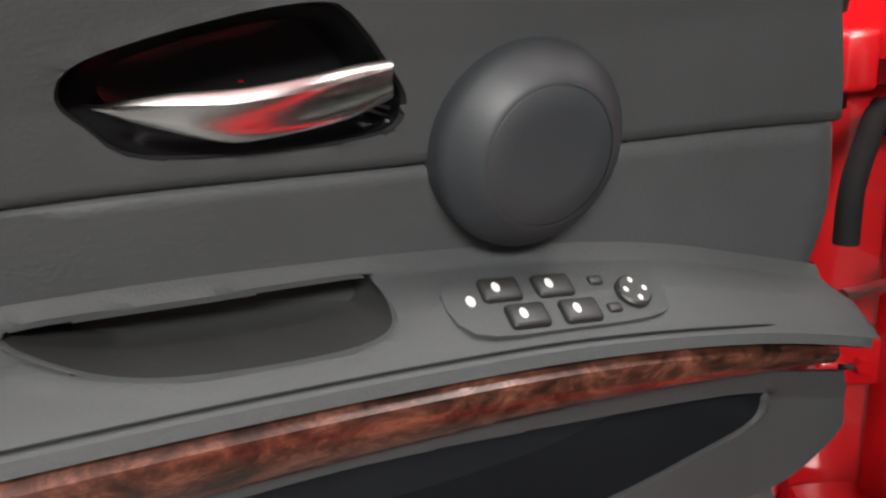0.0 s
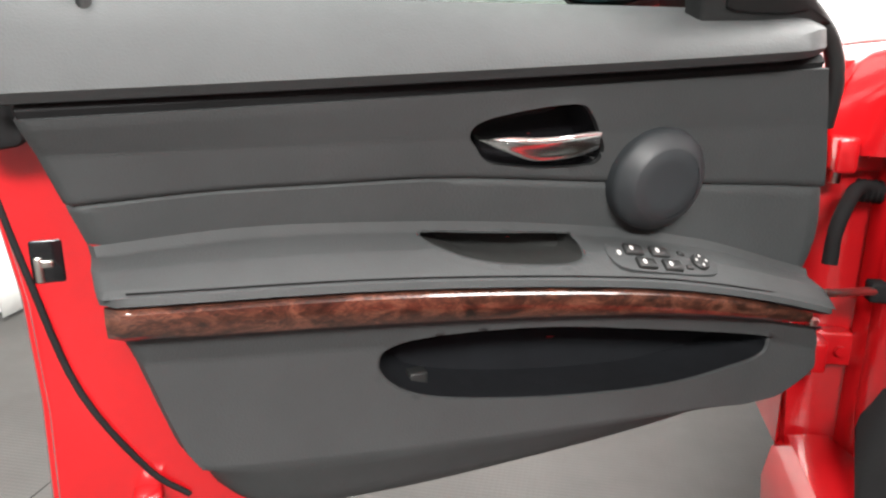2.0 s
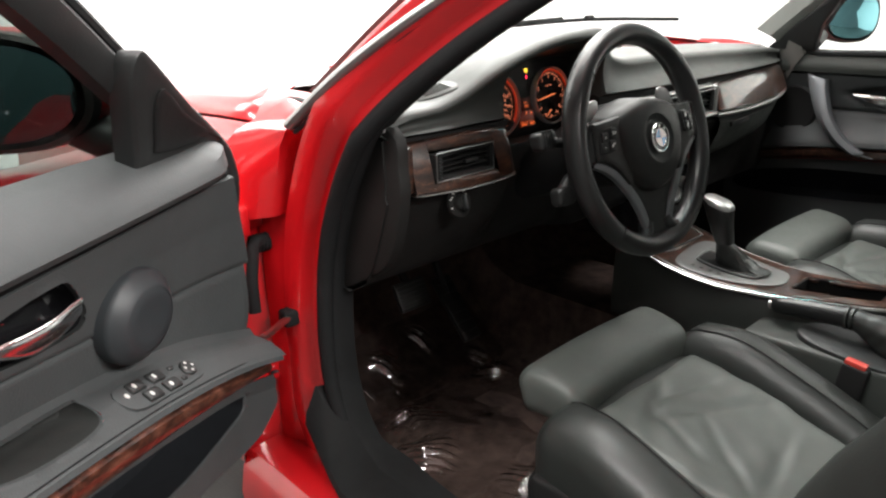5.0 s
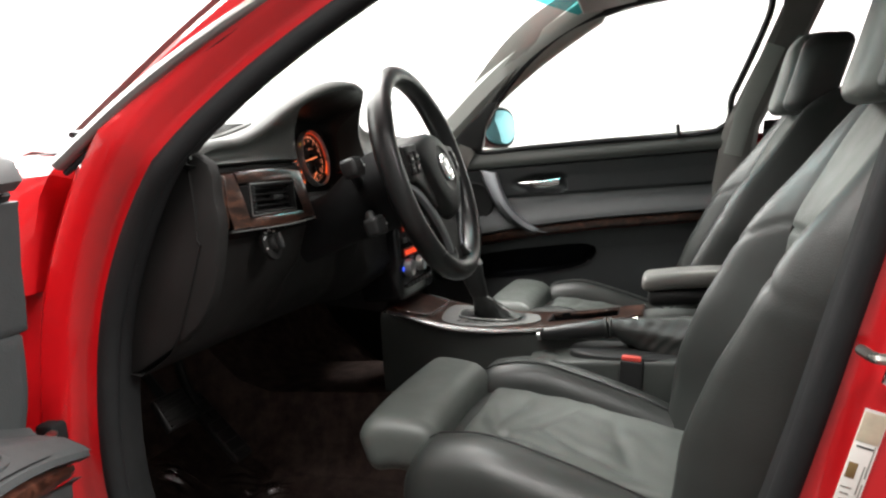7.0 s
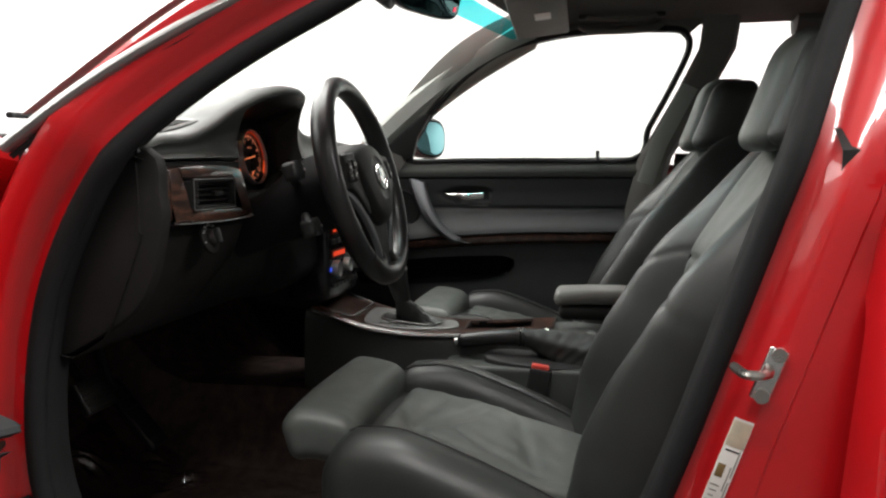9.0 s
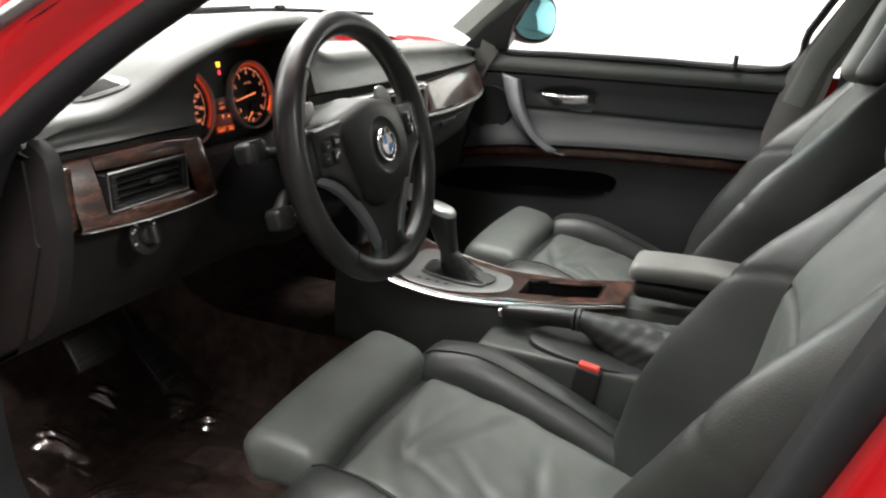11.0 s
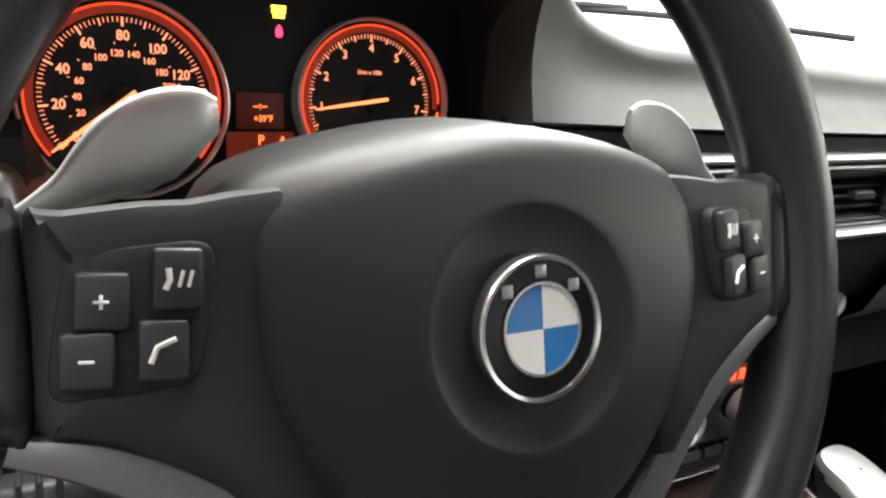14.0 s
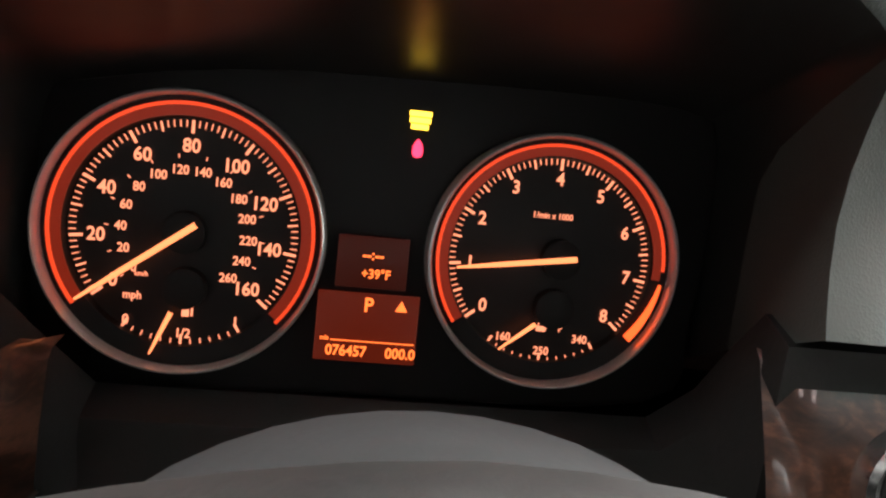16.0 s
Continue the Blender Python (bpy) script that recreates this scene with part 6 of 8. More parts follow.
for deg in (137, 43, 228, 316):
    bm = bmesh.new()
    a = radians(deg)
    ringp = [((RR + (RT + 0.0004) * math.cos(b)) * math.cos(a), (RR + (RT + 0.0004) * math.cos(b)) * math.sin(a), RN + (RT * 1.08 + 0.0004) * math.sin(b)) for b in (2 * math.pi * k / 20 for k in range(20))]
    tube(bm, ringp, 0.0008, 5, closed=True)
    part("rim_seam", bm, GLOSSBLACK, rim, local=True)

HUB = surface("hub_skin", (0.0165, 0.0176, 0.0169), 0.50, vary=0.1, fine=2600, bump=0.05, grain="cell", spec=0.3)
AIRBAG = rounded([(-0.087, 0.041), (-0.086, 0.015), (-0.078, -0.016), (-0.060, -0.050), (-0.034, -0.076), (0.0, -0.084), (0.034, -0.076), (0.060, -0.050), (0.078, -0.016), (0.086, 0.015), (0.084, 0.044), (0.060, 0.0575), (0.0, 0.0665), (-0.060, 0.0565)], 4)

AIRBAG = [(x * 1.06, y) for x, y in AIRBAG]


def bag_z(x, y):
    """Height of the padded cover's front before its rounded rim."""
    return -0.0008 - 0.013 * min(1.3, math.hypot(x / 0.089, (y + 0.008) / 0.077)) ** 2.2


bm = bmesh.new()
rows = []
n = len(AIRBAG)
arc = [math.atan2(y, x) for x, y in AIRBAG]
for d, dz in ((0.0, 0.064), (0.0, 0.060), (0.0, 0.052), (0.0, 0.040), (0.0, 0.028), (0.0, 0.018), (0.0003, 0.0145), (0.0012, 0.0112), (0.0028, 0.0080), (0.0048, 0.0053), (0.0072, 0.0030), (0.0100, 0.0013), (0.0130, 0.0004), (0.0165, 0.0)):
    k = 1 - d / 0.085
    row = []
    for x, y in AIRBAG:
        up = max(0.0, min(1.0, (y - 0.02) / 0.03))
        flare = 0.0065 * up * max(0.0, min(1.0, (dz - 0.016) / 0.034)) - 0.006 * up * max(0.0, (dz - 0.052) / 0.012)
        row.append((x * k, y * k + flare, bag_z(x * k, y * k) - lerp(min(dz, 0.034), dz, up)))
    rows.append(row)
k0 = 1 - 0.0165 / 0.085
for j in range(1, 9):
    f = j / 8
    row = []
    for (x, y), a in zip(AIRBAG, arc):
        px, py = lerp(x * k0, 0.0395 * math.cos(a), f), lerp(y * k0, 0.0395 * math.sin(a), f)
        row.append((px, py, bag_z(px, py)))
    rows.append(row)
for r, dz in ((0.0388, 0.0003), (0.0378, 0.0012), (0.034, 0.0030), (0.030, 0.0043), (0.026, 0.0050), (0.022, 0.0052), (0.001, 0.0052)):
    rows.append([(r * math.cos(a), r * math.sin(a), bag_z(r * math.cos(a), r * math.sin(a)) - dz) for a in arc])
loft(bm, rows[5:], wrap=True)
bag = part("airbag_cover", bm, HUB, wheel, "dark grey padded airbag cover", local=True, angle=75)
bm = bmesh.new()
loft(bm, rows[:6], wrap=True)
part("rear_casing", bm, SEATSHELL, bag, "black rear casing of the airbag cover", local=True, angle=75)
# round badge
EM = Matrix.Translation((-0.001, 0, -0.0015)) @ Matrix.Scale(1.0, 4)
bm = bmesh.new()
lathe(bm, [(0.0235, -0.003), (0.0235, 0.001), (0.0228, 0.002), (0.0215, 0.0016), (0.0212, 0.0005)], EM, 48)
badge = part("badge_ring", bm, CHROME, bag, "chrome ring of the round badge", local=True)
bm = bmesh.new()
lathe(bm, [(0.0214, 0.0), (0.0214, 0.0008), (0.0, 0.0009)], EM, 40)
part("badge_disc", bm, GLOSSBLACK, badge, "black badge ring", local=True)
bm = bmesh.new()
lathe(bm, [(0.0148, 0.0), (0.0148, 0.0018), (0.0139, 0.0018), (0.0137, 0.0010)], EM, 40)
part("badge_inner_ring", bm, CHROME, badge, local=True)
for q in range(4):
    bm = bmesh.new()
    pts = [(0, 0)] + [(0.0138 * math.cos(radians(90 * q + 90 * k / 10)), 0.0138 * math.sin(radians(90 * q + 90 * k / 10))) for k in range(11)]
    plate(bm, pts, 0.0005, EM @ Matrix.Translation((0, 0, 0.0015)), 0)
    part("badge_quarter", bm, WHITE if q % 2 == 0 else BLUE, badge, "white enamel quarter" if q % 2 == 0 else "blue enamel quarter", local=True)
for a in (45, 90, 135):
    bm = bmesh.new()
    rbox(bm, (0.0040, 0.0040, 0.0006), 0.0002, (0.0179 * math.cos(radians(a)), 0.0179 * math.sin(radians(a)), 0.0012), m=EM, k=1)
    part("badge_mark", bm, SILVER, badge, local=True)

# spokes
def spoke_plate(outline, z, depth, name, material, label="", bevel=0.004, fn=None):
    bm = bmesh.new()
    plate(bm, outline, depth, Matrix.Translation((0, 0, z)), bevel, fn)
    return part(name, bm, material, wheel, label, local=True)


for sx in (-1, 1):
    out = rounded([(sx * 0.066, 0.038), (sx * 0.100, 0.0445), (sx * 0.130, 0.043), (sx * 0.1385, 0.042), (sx * 0.1385, 0.015), (sx * 0.1385, -0.012), (sx * 0.130, -0.015), (sx * 0.118, -0.020), (sx * 0.095, -0.036), (sx * 0.066, -0.060)], 3)
    sp = spoke_plate(out, 0.0, 0.022, "spoke", HUB, "dark grey side spoke", 0.005, lambda p: (p[0], p[1], p[2] - 0.0175 - 0.30 * max(0, abs(p[0]) - 0.125)))
    # button pad: a rocker beside two keys
    bx = -0.1160 if sx < 0 else 0.1095
    pm = Matrix.Translation((bx, 0.0145, -0.0160)) @ pose(0, 0, 0, 0, sx * 10, 4 * sx)
    bm = bmesh.new()
    plate(bm, [(x * 0.0185 + 0.10 * y * 0.019 * -sx, y * 0.0190 - sx * 0.12 * x * 0.0185) for x, y in ellipse(1, 1, 32, power=6)], 0.004, pm, 0.0015)
    pad = part("button_pad", bm, SEATSHELL, wheel, "black switch pad", local=True)
    for ix in (-1, 1):
        for iy in (-1, 1):
            outer = ix * sx > 0
            m2 = pm @ Matrix.Translation((ix * 0.0088 - sx * 0.0016 * iy, iy * (0.0073 if outer else 0.0090) + (-0.0022 if outer else 0.0016), 0.0010))
            part("wheel_button", box((0.0128 if outer else 0.0122, 0.0144 if outer else 0.0156, 0.004), 0.0014, m=m2, k=2), PLASTIC, pad, local=True)
            bm = bmesh.new()
            g = m2 @ Matrix.Translation((0, 0, 0.0022))
            if outer:
                rbox(bm, (0.0036, 0.0008, 0.0004), 0.0001, m=g, k=1)
                if iy > 0:
                    rbox(bm, (0.0008, 0.0036, 0.0004), 0.0001, m=g, k=1)
            elif iy > 0:
                tube(bm, [g @ Vector(p) for p in ((-0.0028, -0.0026, 0), (-0.0018, 0.0, 0), (-0.0022, 0.0028, 0))], 0.0008, 6)
                for k in (0.0, 0.0022):
                    tube(bm, [g @ Vector((k + 0.0004, -0.0020, 0)), g @ Vector((k + 0.0014, 0.0022, 0))], 0.0005, 6)
            else:
                tube(bm, [g @ Vector(p) for p in ((-0.003, -0.003, 0), (-0.0015, 0.001, 0), (0.003, 0.003, 0))], 0.0008, 6)
            part("button_symbol", bm, GLYPH, pad, local=True)
lowsp = spoke_plate(rounded([(-0.074, -0.035), (-0.062, -0.070), (-0.044, -0.095), (-0.032, -0.120), (-0.026, -0.145), (-0.020, -0.162), (0.020, -0.162), (0.026, -0.145), (0.032, -0.120), (0.044, -0.095), (0.062, -0.070), (0.074, -0.035)], 3), -0.030, 0.016, "lower_spoke", HUB, "dark grey lower spoke", 0.004, lambda p: (p[0], p[1], p[2] + 0.05 * (p[1] + 0.1)))
for sx in (-1, 1):
    bm = bmesh.new()
    c = catmull([(sx * 0.146, -0.0165, -0.030), (sx * 0.122, -0.0255, -0.027), (sx * 0.094, -0.045, -0.026), (sx * 0.067, -0.075, -0.026), (sx * 0.046, -0.105, -0.028), (sx * 0.032, -0.138, -0.031)], 6)
    ws = [interp(i / 30, [(0, 0.004), (0.3, 0.0075), (0.7, 0.0085), (1, 0.0075)]) for i in range(31)]
    rows = []
    for i, p in enumerate(c):
        t = (c[min(i + 1, 30)] - c[max(i - 1, 0)]).normalized()
        s = Vector((-t.y, t.x, 0)).normalized()
        w = ws[i]
        rows.append([p - s * w + Vector((0, 0, -0.006)), p - s * w, p - s * w * 0.8 + Vector((0, 0, 0.002)), p + Vector((0, 0, 0.003)), p + s * w * 0.8 + Vector((0, 0, 0.002)), p + s * w, p + s * w + Vector((0, 0, -0.006))])
    loft(bm, rows)
    part("metal_accent", bm, GREYMETAL, wheel, "curved grey metal spoke accent", local=True)
    # foot that joins the lower spoke to the rim
    bm = bmesh.new()
    tube(bm, catmull([(sx * 0.026, -0.132, -0.038), (sx * 0.032, -0.146, -0.036), (sx * 0.048, -0.154, -0.034), (sx * 0.07, -0.152, -0.034)], 4), 0.012, 10)
    part("rim_root", bm, RIMLEATHER, wheel, local=True)
    bm = bmesh.new()
    plate(bm, rounded([(sx * 0.1395, 0.0425), (sx * 0.146, 0.045), (sx * 0.151, 0.053), (sx * 0.153, 0.066), (sx * 0.163, 0.062), (sx * 0.170, 0.02), (sx * 0.166, -0.034), (sx * 0.160, -0.040), (sx * 0.156, -0.026), (sx * 0.149, -0.016), (sx * 0.1395, -0.0125)], 4), 0.026, None, 0.007, lambda p: (p[0], p[1], p[2] - 0.0185 - 0.25 * max(0, abs(p[0]) - 0.125)))
    part("rim_root", bm, RIMLEATHER, wheel, "leather flare from rim to spoke", local=True, angle=60)
    # shift paddle: a stem that swells into a rounded blade
    bm = bmesh.new()
    mid = catmull([(sx * 0.150, 0.034, 0), (sx * 0.139, 0.0405, 0), (sx * 0.129, 0.0470, 0), (sx * 0.120, 0.0535, 0), (sx * 0.110, 0.0600, 0), (sx * 0.098, 0.0640, 0), (sx * 0.0840, 0.0650, 0)], 4)
    rows = []
    for i, q in enumerate(mid):
        f = i / (len(mid) - 1)
        w = interp(f, [(0, 0.0040), (0.2, 0.0045), (0.36, 0.0055), (0.52, 0.0090), (0.68, 0.0125), (0.84, 0.0142), (0.94, 0.0136), (1.0, 0.0105)])
        th = interp(f, [(0, 0.0035), (0.3, 0.0040), (0.6, 0.0056), (0.9, 0.0050), (1.0, 0.0022)])
        d = (mid[min(i + 1, len(mid) - 1)] - mid[max(i - 1, 0)]).normalized()
        side = Vector((-d.y, d.x, 0)) * sx
        rows.append([q + side * w * cx - d * (0.011 * f * f * max(0.0, cx)) + Vector((0, 0, -0.052 + th * cy + 0.2 * (q.y + side.y * w * cx - 0.06))) for cx, cy in ellipse(1, 1, 20, power=2.6)])
    loft(bm, rows, wrap=True, ends=True)
    part("shift_paddle", bm, PADDLEMETAL, wheel, "satin silver shift paddle", local=True, angle=70)
bm = bmesh.new()
rbox(bm, (0.13, 0.115, 0.05), 0.02, (0, 0.0, -0.050), k=3)
part("hub_back", bm, SEATSHELL, wheel, local=True)

col = thing("steering_column", "black steering column shroud with two stalks", "steering column", WHM)
bm = bmesh.new()
rows = []
for z, k, dy in ((-0.078, 0.90, 0.0), (-0.080, 0.965, 0.0), (-0.084, 0.99, 0.0), (-0.095, 1.0, 0.0), (-0.12, 0.985, 0.0), (-0.15, 0.93, -0.004), (-0.18, 0.83, -0.010), (-0.22, 0.72, -0.02), (-0.36, 0.70, -0.03)):
    rows.append([(x, y + dy, z) for x, y in ellipse(0.088 * k, 0.070 * k, 48)])
loft(bm, rows, wrap=True, ends=True)
part("shroud", bm, RUBBER, col, "black column shroud", local=True)
for nm, y0, sx, tip in (("indicator_stalk", 0.018, -1, (-0.186, 0.034, -0.090)), ("cruise_stalk", -0.040, -1, (-0.152, -0.058, -0.10)), ("wiper_stalk", 0.018, 1, (0.150, 0.036, -0.085))):
    bm = bmesh.new()
    tube(bm, catmull([(sx * 0.05, y0, -0.135), (sx * 0.09, y0 + 0.004, -0.125), tip], 4), [0.008] * 7 + [0.009, 0.009], 10)
    stalk = part(nm, bm, PLASTIC, col, "black control stalk", local=True)
    bm = bmesh.new()
    rbox(bm, (0.042, 0.027, 0.024), 0.007, (tip[0] + 0.010 * -sx, tip[1], tip[2]), k=3)
    for k in range(4):
        rbox(bm, (0.0022, 0.029, 0.026), 0.001, (tip[0] - sx * (0.000 + 0.006 * k), tip[1], tip[2]), k=1)
    part("stalk_grip", bm, PLASTIC, stalk, "ribbed dark grey stalk grip", local=True)
    bm = bmesh.new()
    rbox(bm, (0.0045, 0.0035, 0.001), 0.0003, (tip[0] + 0.026 * -sx, tip[1], tip[2] + 0.0122), k=1)
    part("stalk_symbol", bm, GLYPH, stalk, local=True)

# ---------- centre console ----------
CX = 0.045
console = thing("centre_console", "dark grey centre console with burl wood top and silver shift plate", "centre console", Matrix.Translation((CX, -0.05, 0.3)))


def con_z(y):
    return interp(y, [(-0.30, 0.566), (-0.10, 0.566), (0.03, 0.572), (0.12, 0.585), (0.20, 0.606), (0.26, 0.625)])


def con_left(y):
    return interp(y, [(-0.62, 0.07), (-0.30, 0.06), (-0.28, 0.052), (-0.185, 0.005), (-0.105, -0.026), (-0.03, -0.055), (0.035, -0.075), (0.14, -0.085), (0.27, -0.075)])


def con_right(y):
    return interp(y, [(-0.62, 0.20), (-0.30, 0.195), (-0.268, 0.185), (-0.145, 0.140), (-0.035, 0.130), (0.05, 0.138), (0.12, 0.144), (0.27, 0.145)])


def con_c(y):
    return (con_left(y) + con_right(y)) / 2


def con_w(y):
    return (con_right(y) - con_left(y)) / 2


bm = bmesh.new()
rows = []
for i in range(31):
    y = lerp(-0.62, 0.27, i / 30)
    w, z = con_w(y) - 0.006, con_z(y) - 0.012
    low = interp(y, [(-0.62, 0.42), (-0.2, 0.40), (0.27, 0.36)])
    dip = 0.06 if -0.255 < y < -0.075 else 0.0
    side = [(-w - 0.012, low), (-w - 0.016, lerp(low, z, 0.5)), (-w - 0.006, z - 0.012), (-w + 0.004, z), (-0.038, z), (-0.037, z - dip), (0, z + 0.001 - dip), (0.045, z - dip), (0.046, z), (w - 0.004, z), (w + 0.006, z - 0.012), (w + 0.016, lerp(low, z, 0.5)), (w + 0.012, low)]
    rows.append([(con_c(y) + x, y, zz) for x, zz in side])
loft(bm, rows)
rbox(bm, (0.20, 0.56, 0.12), 0.012, (-0.028, -0.335, 0.457), k=3)
part("console_body", bm, DASHSKIN, console, "dark grey console body")


def on_top(x, y, h=0.0):
    return Vector((con_c(y) + x, y, con_z(y) + h))


# wood veneer with openings for the shift plate and the tray
PLATEO = [(-0.098, 0.118), (-0.06, 0.142), (0.03, 0.150), (0.072, 0.138), (0.084, 0.09), (0.050, -0.02), (0.034, -0.052), (-0.010, -0.066), (-0.042, -0.060), (-0.068, -0.02), (-0.090, 0.05)]
GATE = rounded([(-0.036, 0.108), (0.010, 0.112), (0.022, 0.095), (0.024, -0.005), (0.012, -0.022), (-0.032, -0.020), (-0.044, -0.005), (-0.046, 0.092)], 3)
TRAY = (-0.034, 0.042, -0.232, -0.085)


def grid_top(name, material, label, y0, y1, inset, skip, h, ny=60, nx=28):
    bm = bmesh.new()
    vs = {}
    for j in range(ny + 1):
        y = lerp(y0, y1, j / ny)
        w = con_w(y) - inset
        for i in range(nx + 1):
            s = i / nx * 2 - 1
            x = w * s
            drop = 0.006 * max(0, (abs(s) - 0.9) / 0.1) ** 2
            vs[i, j] = bm.verts.new(on_top(x, y, h - drop))
    for j in range(ny):
        for i in range(nx):
            c = [vs[i, j], vs[i + 1, j], vs[i + 1, j + 1], vs[i, j + 1]]
            m = sum((v.co for v in c), Vector()) / 4
            if not skip(m.x - con_c(m.y), m.y):
                bm.faces.new(c)
    bmesh.ops.delete(bm, geom=[v for v in bm.verts if not v.link_faces], context="VERTS")
    ob = part(name, bm, material, console, label)
    ob.modifiers.new("thick", "SOLIDIFY").thickness = 0.008
    return ob


grid_top("wood_veneer", WOOD, "glossy dark burl console veneer", -0.285, 0.255, 0.002, lambda x, y: (TRAY[0] < x < TRAY[1] and TRAY[2] < y < TRAY[3]), 0.0)
# near edge: chrome rod imitates the bright reflection in the glossy wood
for sx in (-1, 1):
    bm = bmesh.new()
    tube(bm, [on_top(sx * (con_w(y) - 0.001), y, -0.006) for y in [lerp(-0.285, 0.25, i / 30) for i in range(31)]], 0.0042, 8)
    part("wood_edge", bm, CHROME if sx < 0 else WOOD, console, "chrome rod for the reflection in the console's wood edge" if sx < 0 else "dark wood console edge")
bm = bmesh.new()
plate(bm, rounded(PLATEO, 4), 0.004, None, 0.0015, lambda p: on_top(p[0], p[1], 0.0035 + p[2]))
splate = part("shift_plate", bm, PLATESILVER, console, "satin silver shift plate")
bm = bmesh.new()
plate(bm, GATE, 0.003, None, 0.001, lambda p: on_top(p[0], p[1], 0.0070 + p[2]))
part("shift_opening", bm, SEATSHELL, splate, "black shift gate surround")
bm = bmesh.new()
tube(bm, [on_top(x, y, 0.0072) for x, y in GATE], 0.0022, 6, closed=True)
part("gate_rim", bm, SILVER, splate, "satin silver rim of the shift gate")
for i in range(4):
    part("gear_mark", box((0.006, 0.008, 0.0008), 0.0002, m=Matrix.Translation(on_top(-0.072 + 0.003 * i, 0.100 - 0.018 * i, 0.0045)), k=1), INK, splate)
bm = bmesh.new()
outl = rounded([(TRAY[0], TRAY[2]), (TRAY[1], TRAY[2]), (TRAY[1], TRAY[3]), (TRAY[0], TRAY[3])], 1)
loft(bm, [[on_top(x, y, 0.002) for x, y in outl], [on_top(x * 0.96, lerp(y, -0.165, 0.03), 0.0) for x, y in outl], [on_top(x * 0.93, lerp(y, -0.165, 0.06), -0.045) for x, y in outl], [on_top(x * 0.02, lerp(y, -0.165, 0.98), -0.045) for x, y in outl]], wrap=True)
part("tray", bm, TRAYLINER, console, "black storage tray")
# ashtray lid at the front
bm = bmesh.new()
plate(bm, rounded([(-0.075, 0.165), (0.075, 0.165), (0.085, 0.245), (-0.085, 0.245)], 2), 0.004, None, 0.0015, lambda p: on_top(p[0], p[1], 0.004 + p[2]))
lid = part("ashtray_lid", bm, WOOD, console, "glossy dark wood ashtray lid")
bm = bmesh.new()
tube(bm, [on_top(x, y, 0.005) for x, y in ((-0.078, 0.162), (0.078, 0.162))], 0.0025, 8)
tube(bm, [on_top(x, y, 0.005) for x, y in ((0.080, 0.165), (0.088, 0.248))], 0.002, 8)
part("lid_edge", bm, CHROME, lid)

shifter = thing("gear_selector", "black gear selector lever with silver top and leather gaiter", "gear lever", Matrix.Translation(on_top(0.0, 0.03, 0.006)))
base = on_top(-0.012, 0.036, 0.005)
tip = Vector((0.014, 0.088, 0.718))
bm = bmesh.new()
rows = []
for i in range(15):
    f = i / 14
    k = f ** 0.6
    c = base + Vector((lerp(0.012, -0.004, k), lerp(-0.012, 0.026, k), 0.050 * f))
    a, b = lerp(0.029, 0.015, k), lerp(0.056, 0.017, k)
    rows.append([c + Vector((a * x * (1 + 0.07 * math.sin(5 * k2 + 11 * f) * (1 - f)), b * y * (1 + 0.05 * math.sin(3 * k2 - 14 * f) * (1 - f)), 0.004 * math.sin(2 * k2 + 8 * f) * f * (1 - f) * 4)) for k2, (x, y) in enumerate(ellipse(1, 1, 36, power=3))])
loft(bm, rows, wrap=True, ends=True)
part("gaiter", bm, LEATHER, shifter, "wrinkled dark leather gaiter")
bm = bmesh.new()
rows = []
a0 = base + Vector((-0.004, 0.026, 0.046))
for f, a, b in ((0, 0.0135, 0.015), (0.1, 0.0165, 0.019), (0.5, 0.0195, 0.024), (0.8, 0.0230, 0.030), (0.93, 0.0230, 0.030), (0.98, 0.019, 0.025), (1.0, 0.010, 0.012)):
    c = a0.lerp(tip, f)
    rows.append([c + Vector((a * x, b * y - 0.3 * a * x * 0, 0.25 * b * y * (1 if f > 0.6 else 0))) for x, y in ellipse(1, 1, 24, power=3)])
loft(bm, rows, wrap=True, ends=True)
part("lever_grip", bm, RIMLEATHER, shifter, "black leather lever grip")
bm = bmesh.new()
rows = []
for f, k in ((0.86, 1.0), (0.93, 1.0), (0.985, 0.9), (1.015, 0.6), (1.02, 0.05)):
    c = a0.lerp(tip, f)
    rows.append([c + Vector((0.0236 * k * x, 0.0305 * k * y - 0.002, 0.25 * 0.030 * k * y + 0.002)) for x, y in ellipse(1, 1, 24, power=3)])
loft(bm, rows, wrap=True)
part("lever_cap", bm, SILVER, shifter, "satin silver lever cap")

brake = thing("handbrake", "black leather handbrake lever with pleated gaiter", "handbrake", Matrix.Translation((-0.07, -0.28, 0.5)))
hb = [Vector((-0.052, -0.080, 0.551)), Vector((-0.052, -0.105, 0.556)), Vector((-0.052, -0.16, 0.562)), Vector((-0.052, -0.215, 0.566))]
bm = bmesh.new()
tube(bm, catmull(hb, 4), [0.010, 0.014, 0.0155, 0.016, 0.016, 0.0165, 0.017, 0.0175, 0.018, 0.0185, 0.019, 0.019, 0.0185], 14)
part("grip", bm, RIMLEATHER, brake, "black leather grip")
bm = bmesh.new()
tube(bm, [(-0.052, -0.073, 0.550), (-0.052, -0.085, 0.5525)], 0.0085, 12)
part("release_button", bm, SILVER, brake, "silver release button")
for i in range(2):
    bm = bmesh.new()
    tube(bm, [(-0.052, -0.212 - 0.010 * i, 0.566), (-0.052, -0.218 - 0.010 * i, 0.5665)], 0.0215, 16)
    part("collar", bm, LEATHER, brake, "ribbed collar")
bm = bmesh.new()
rows = []
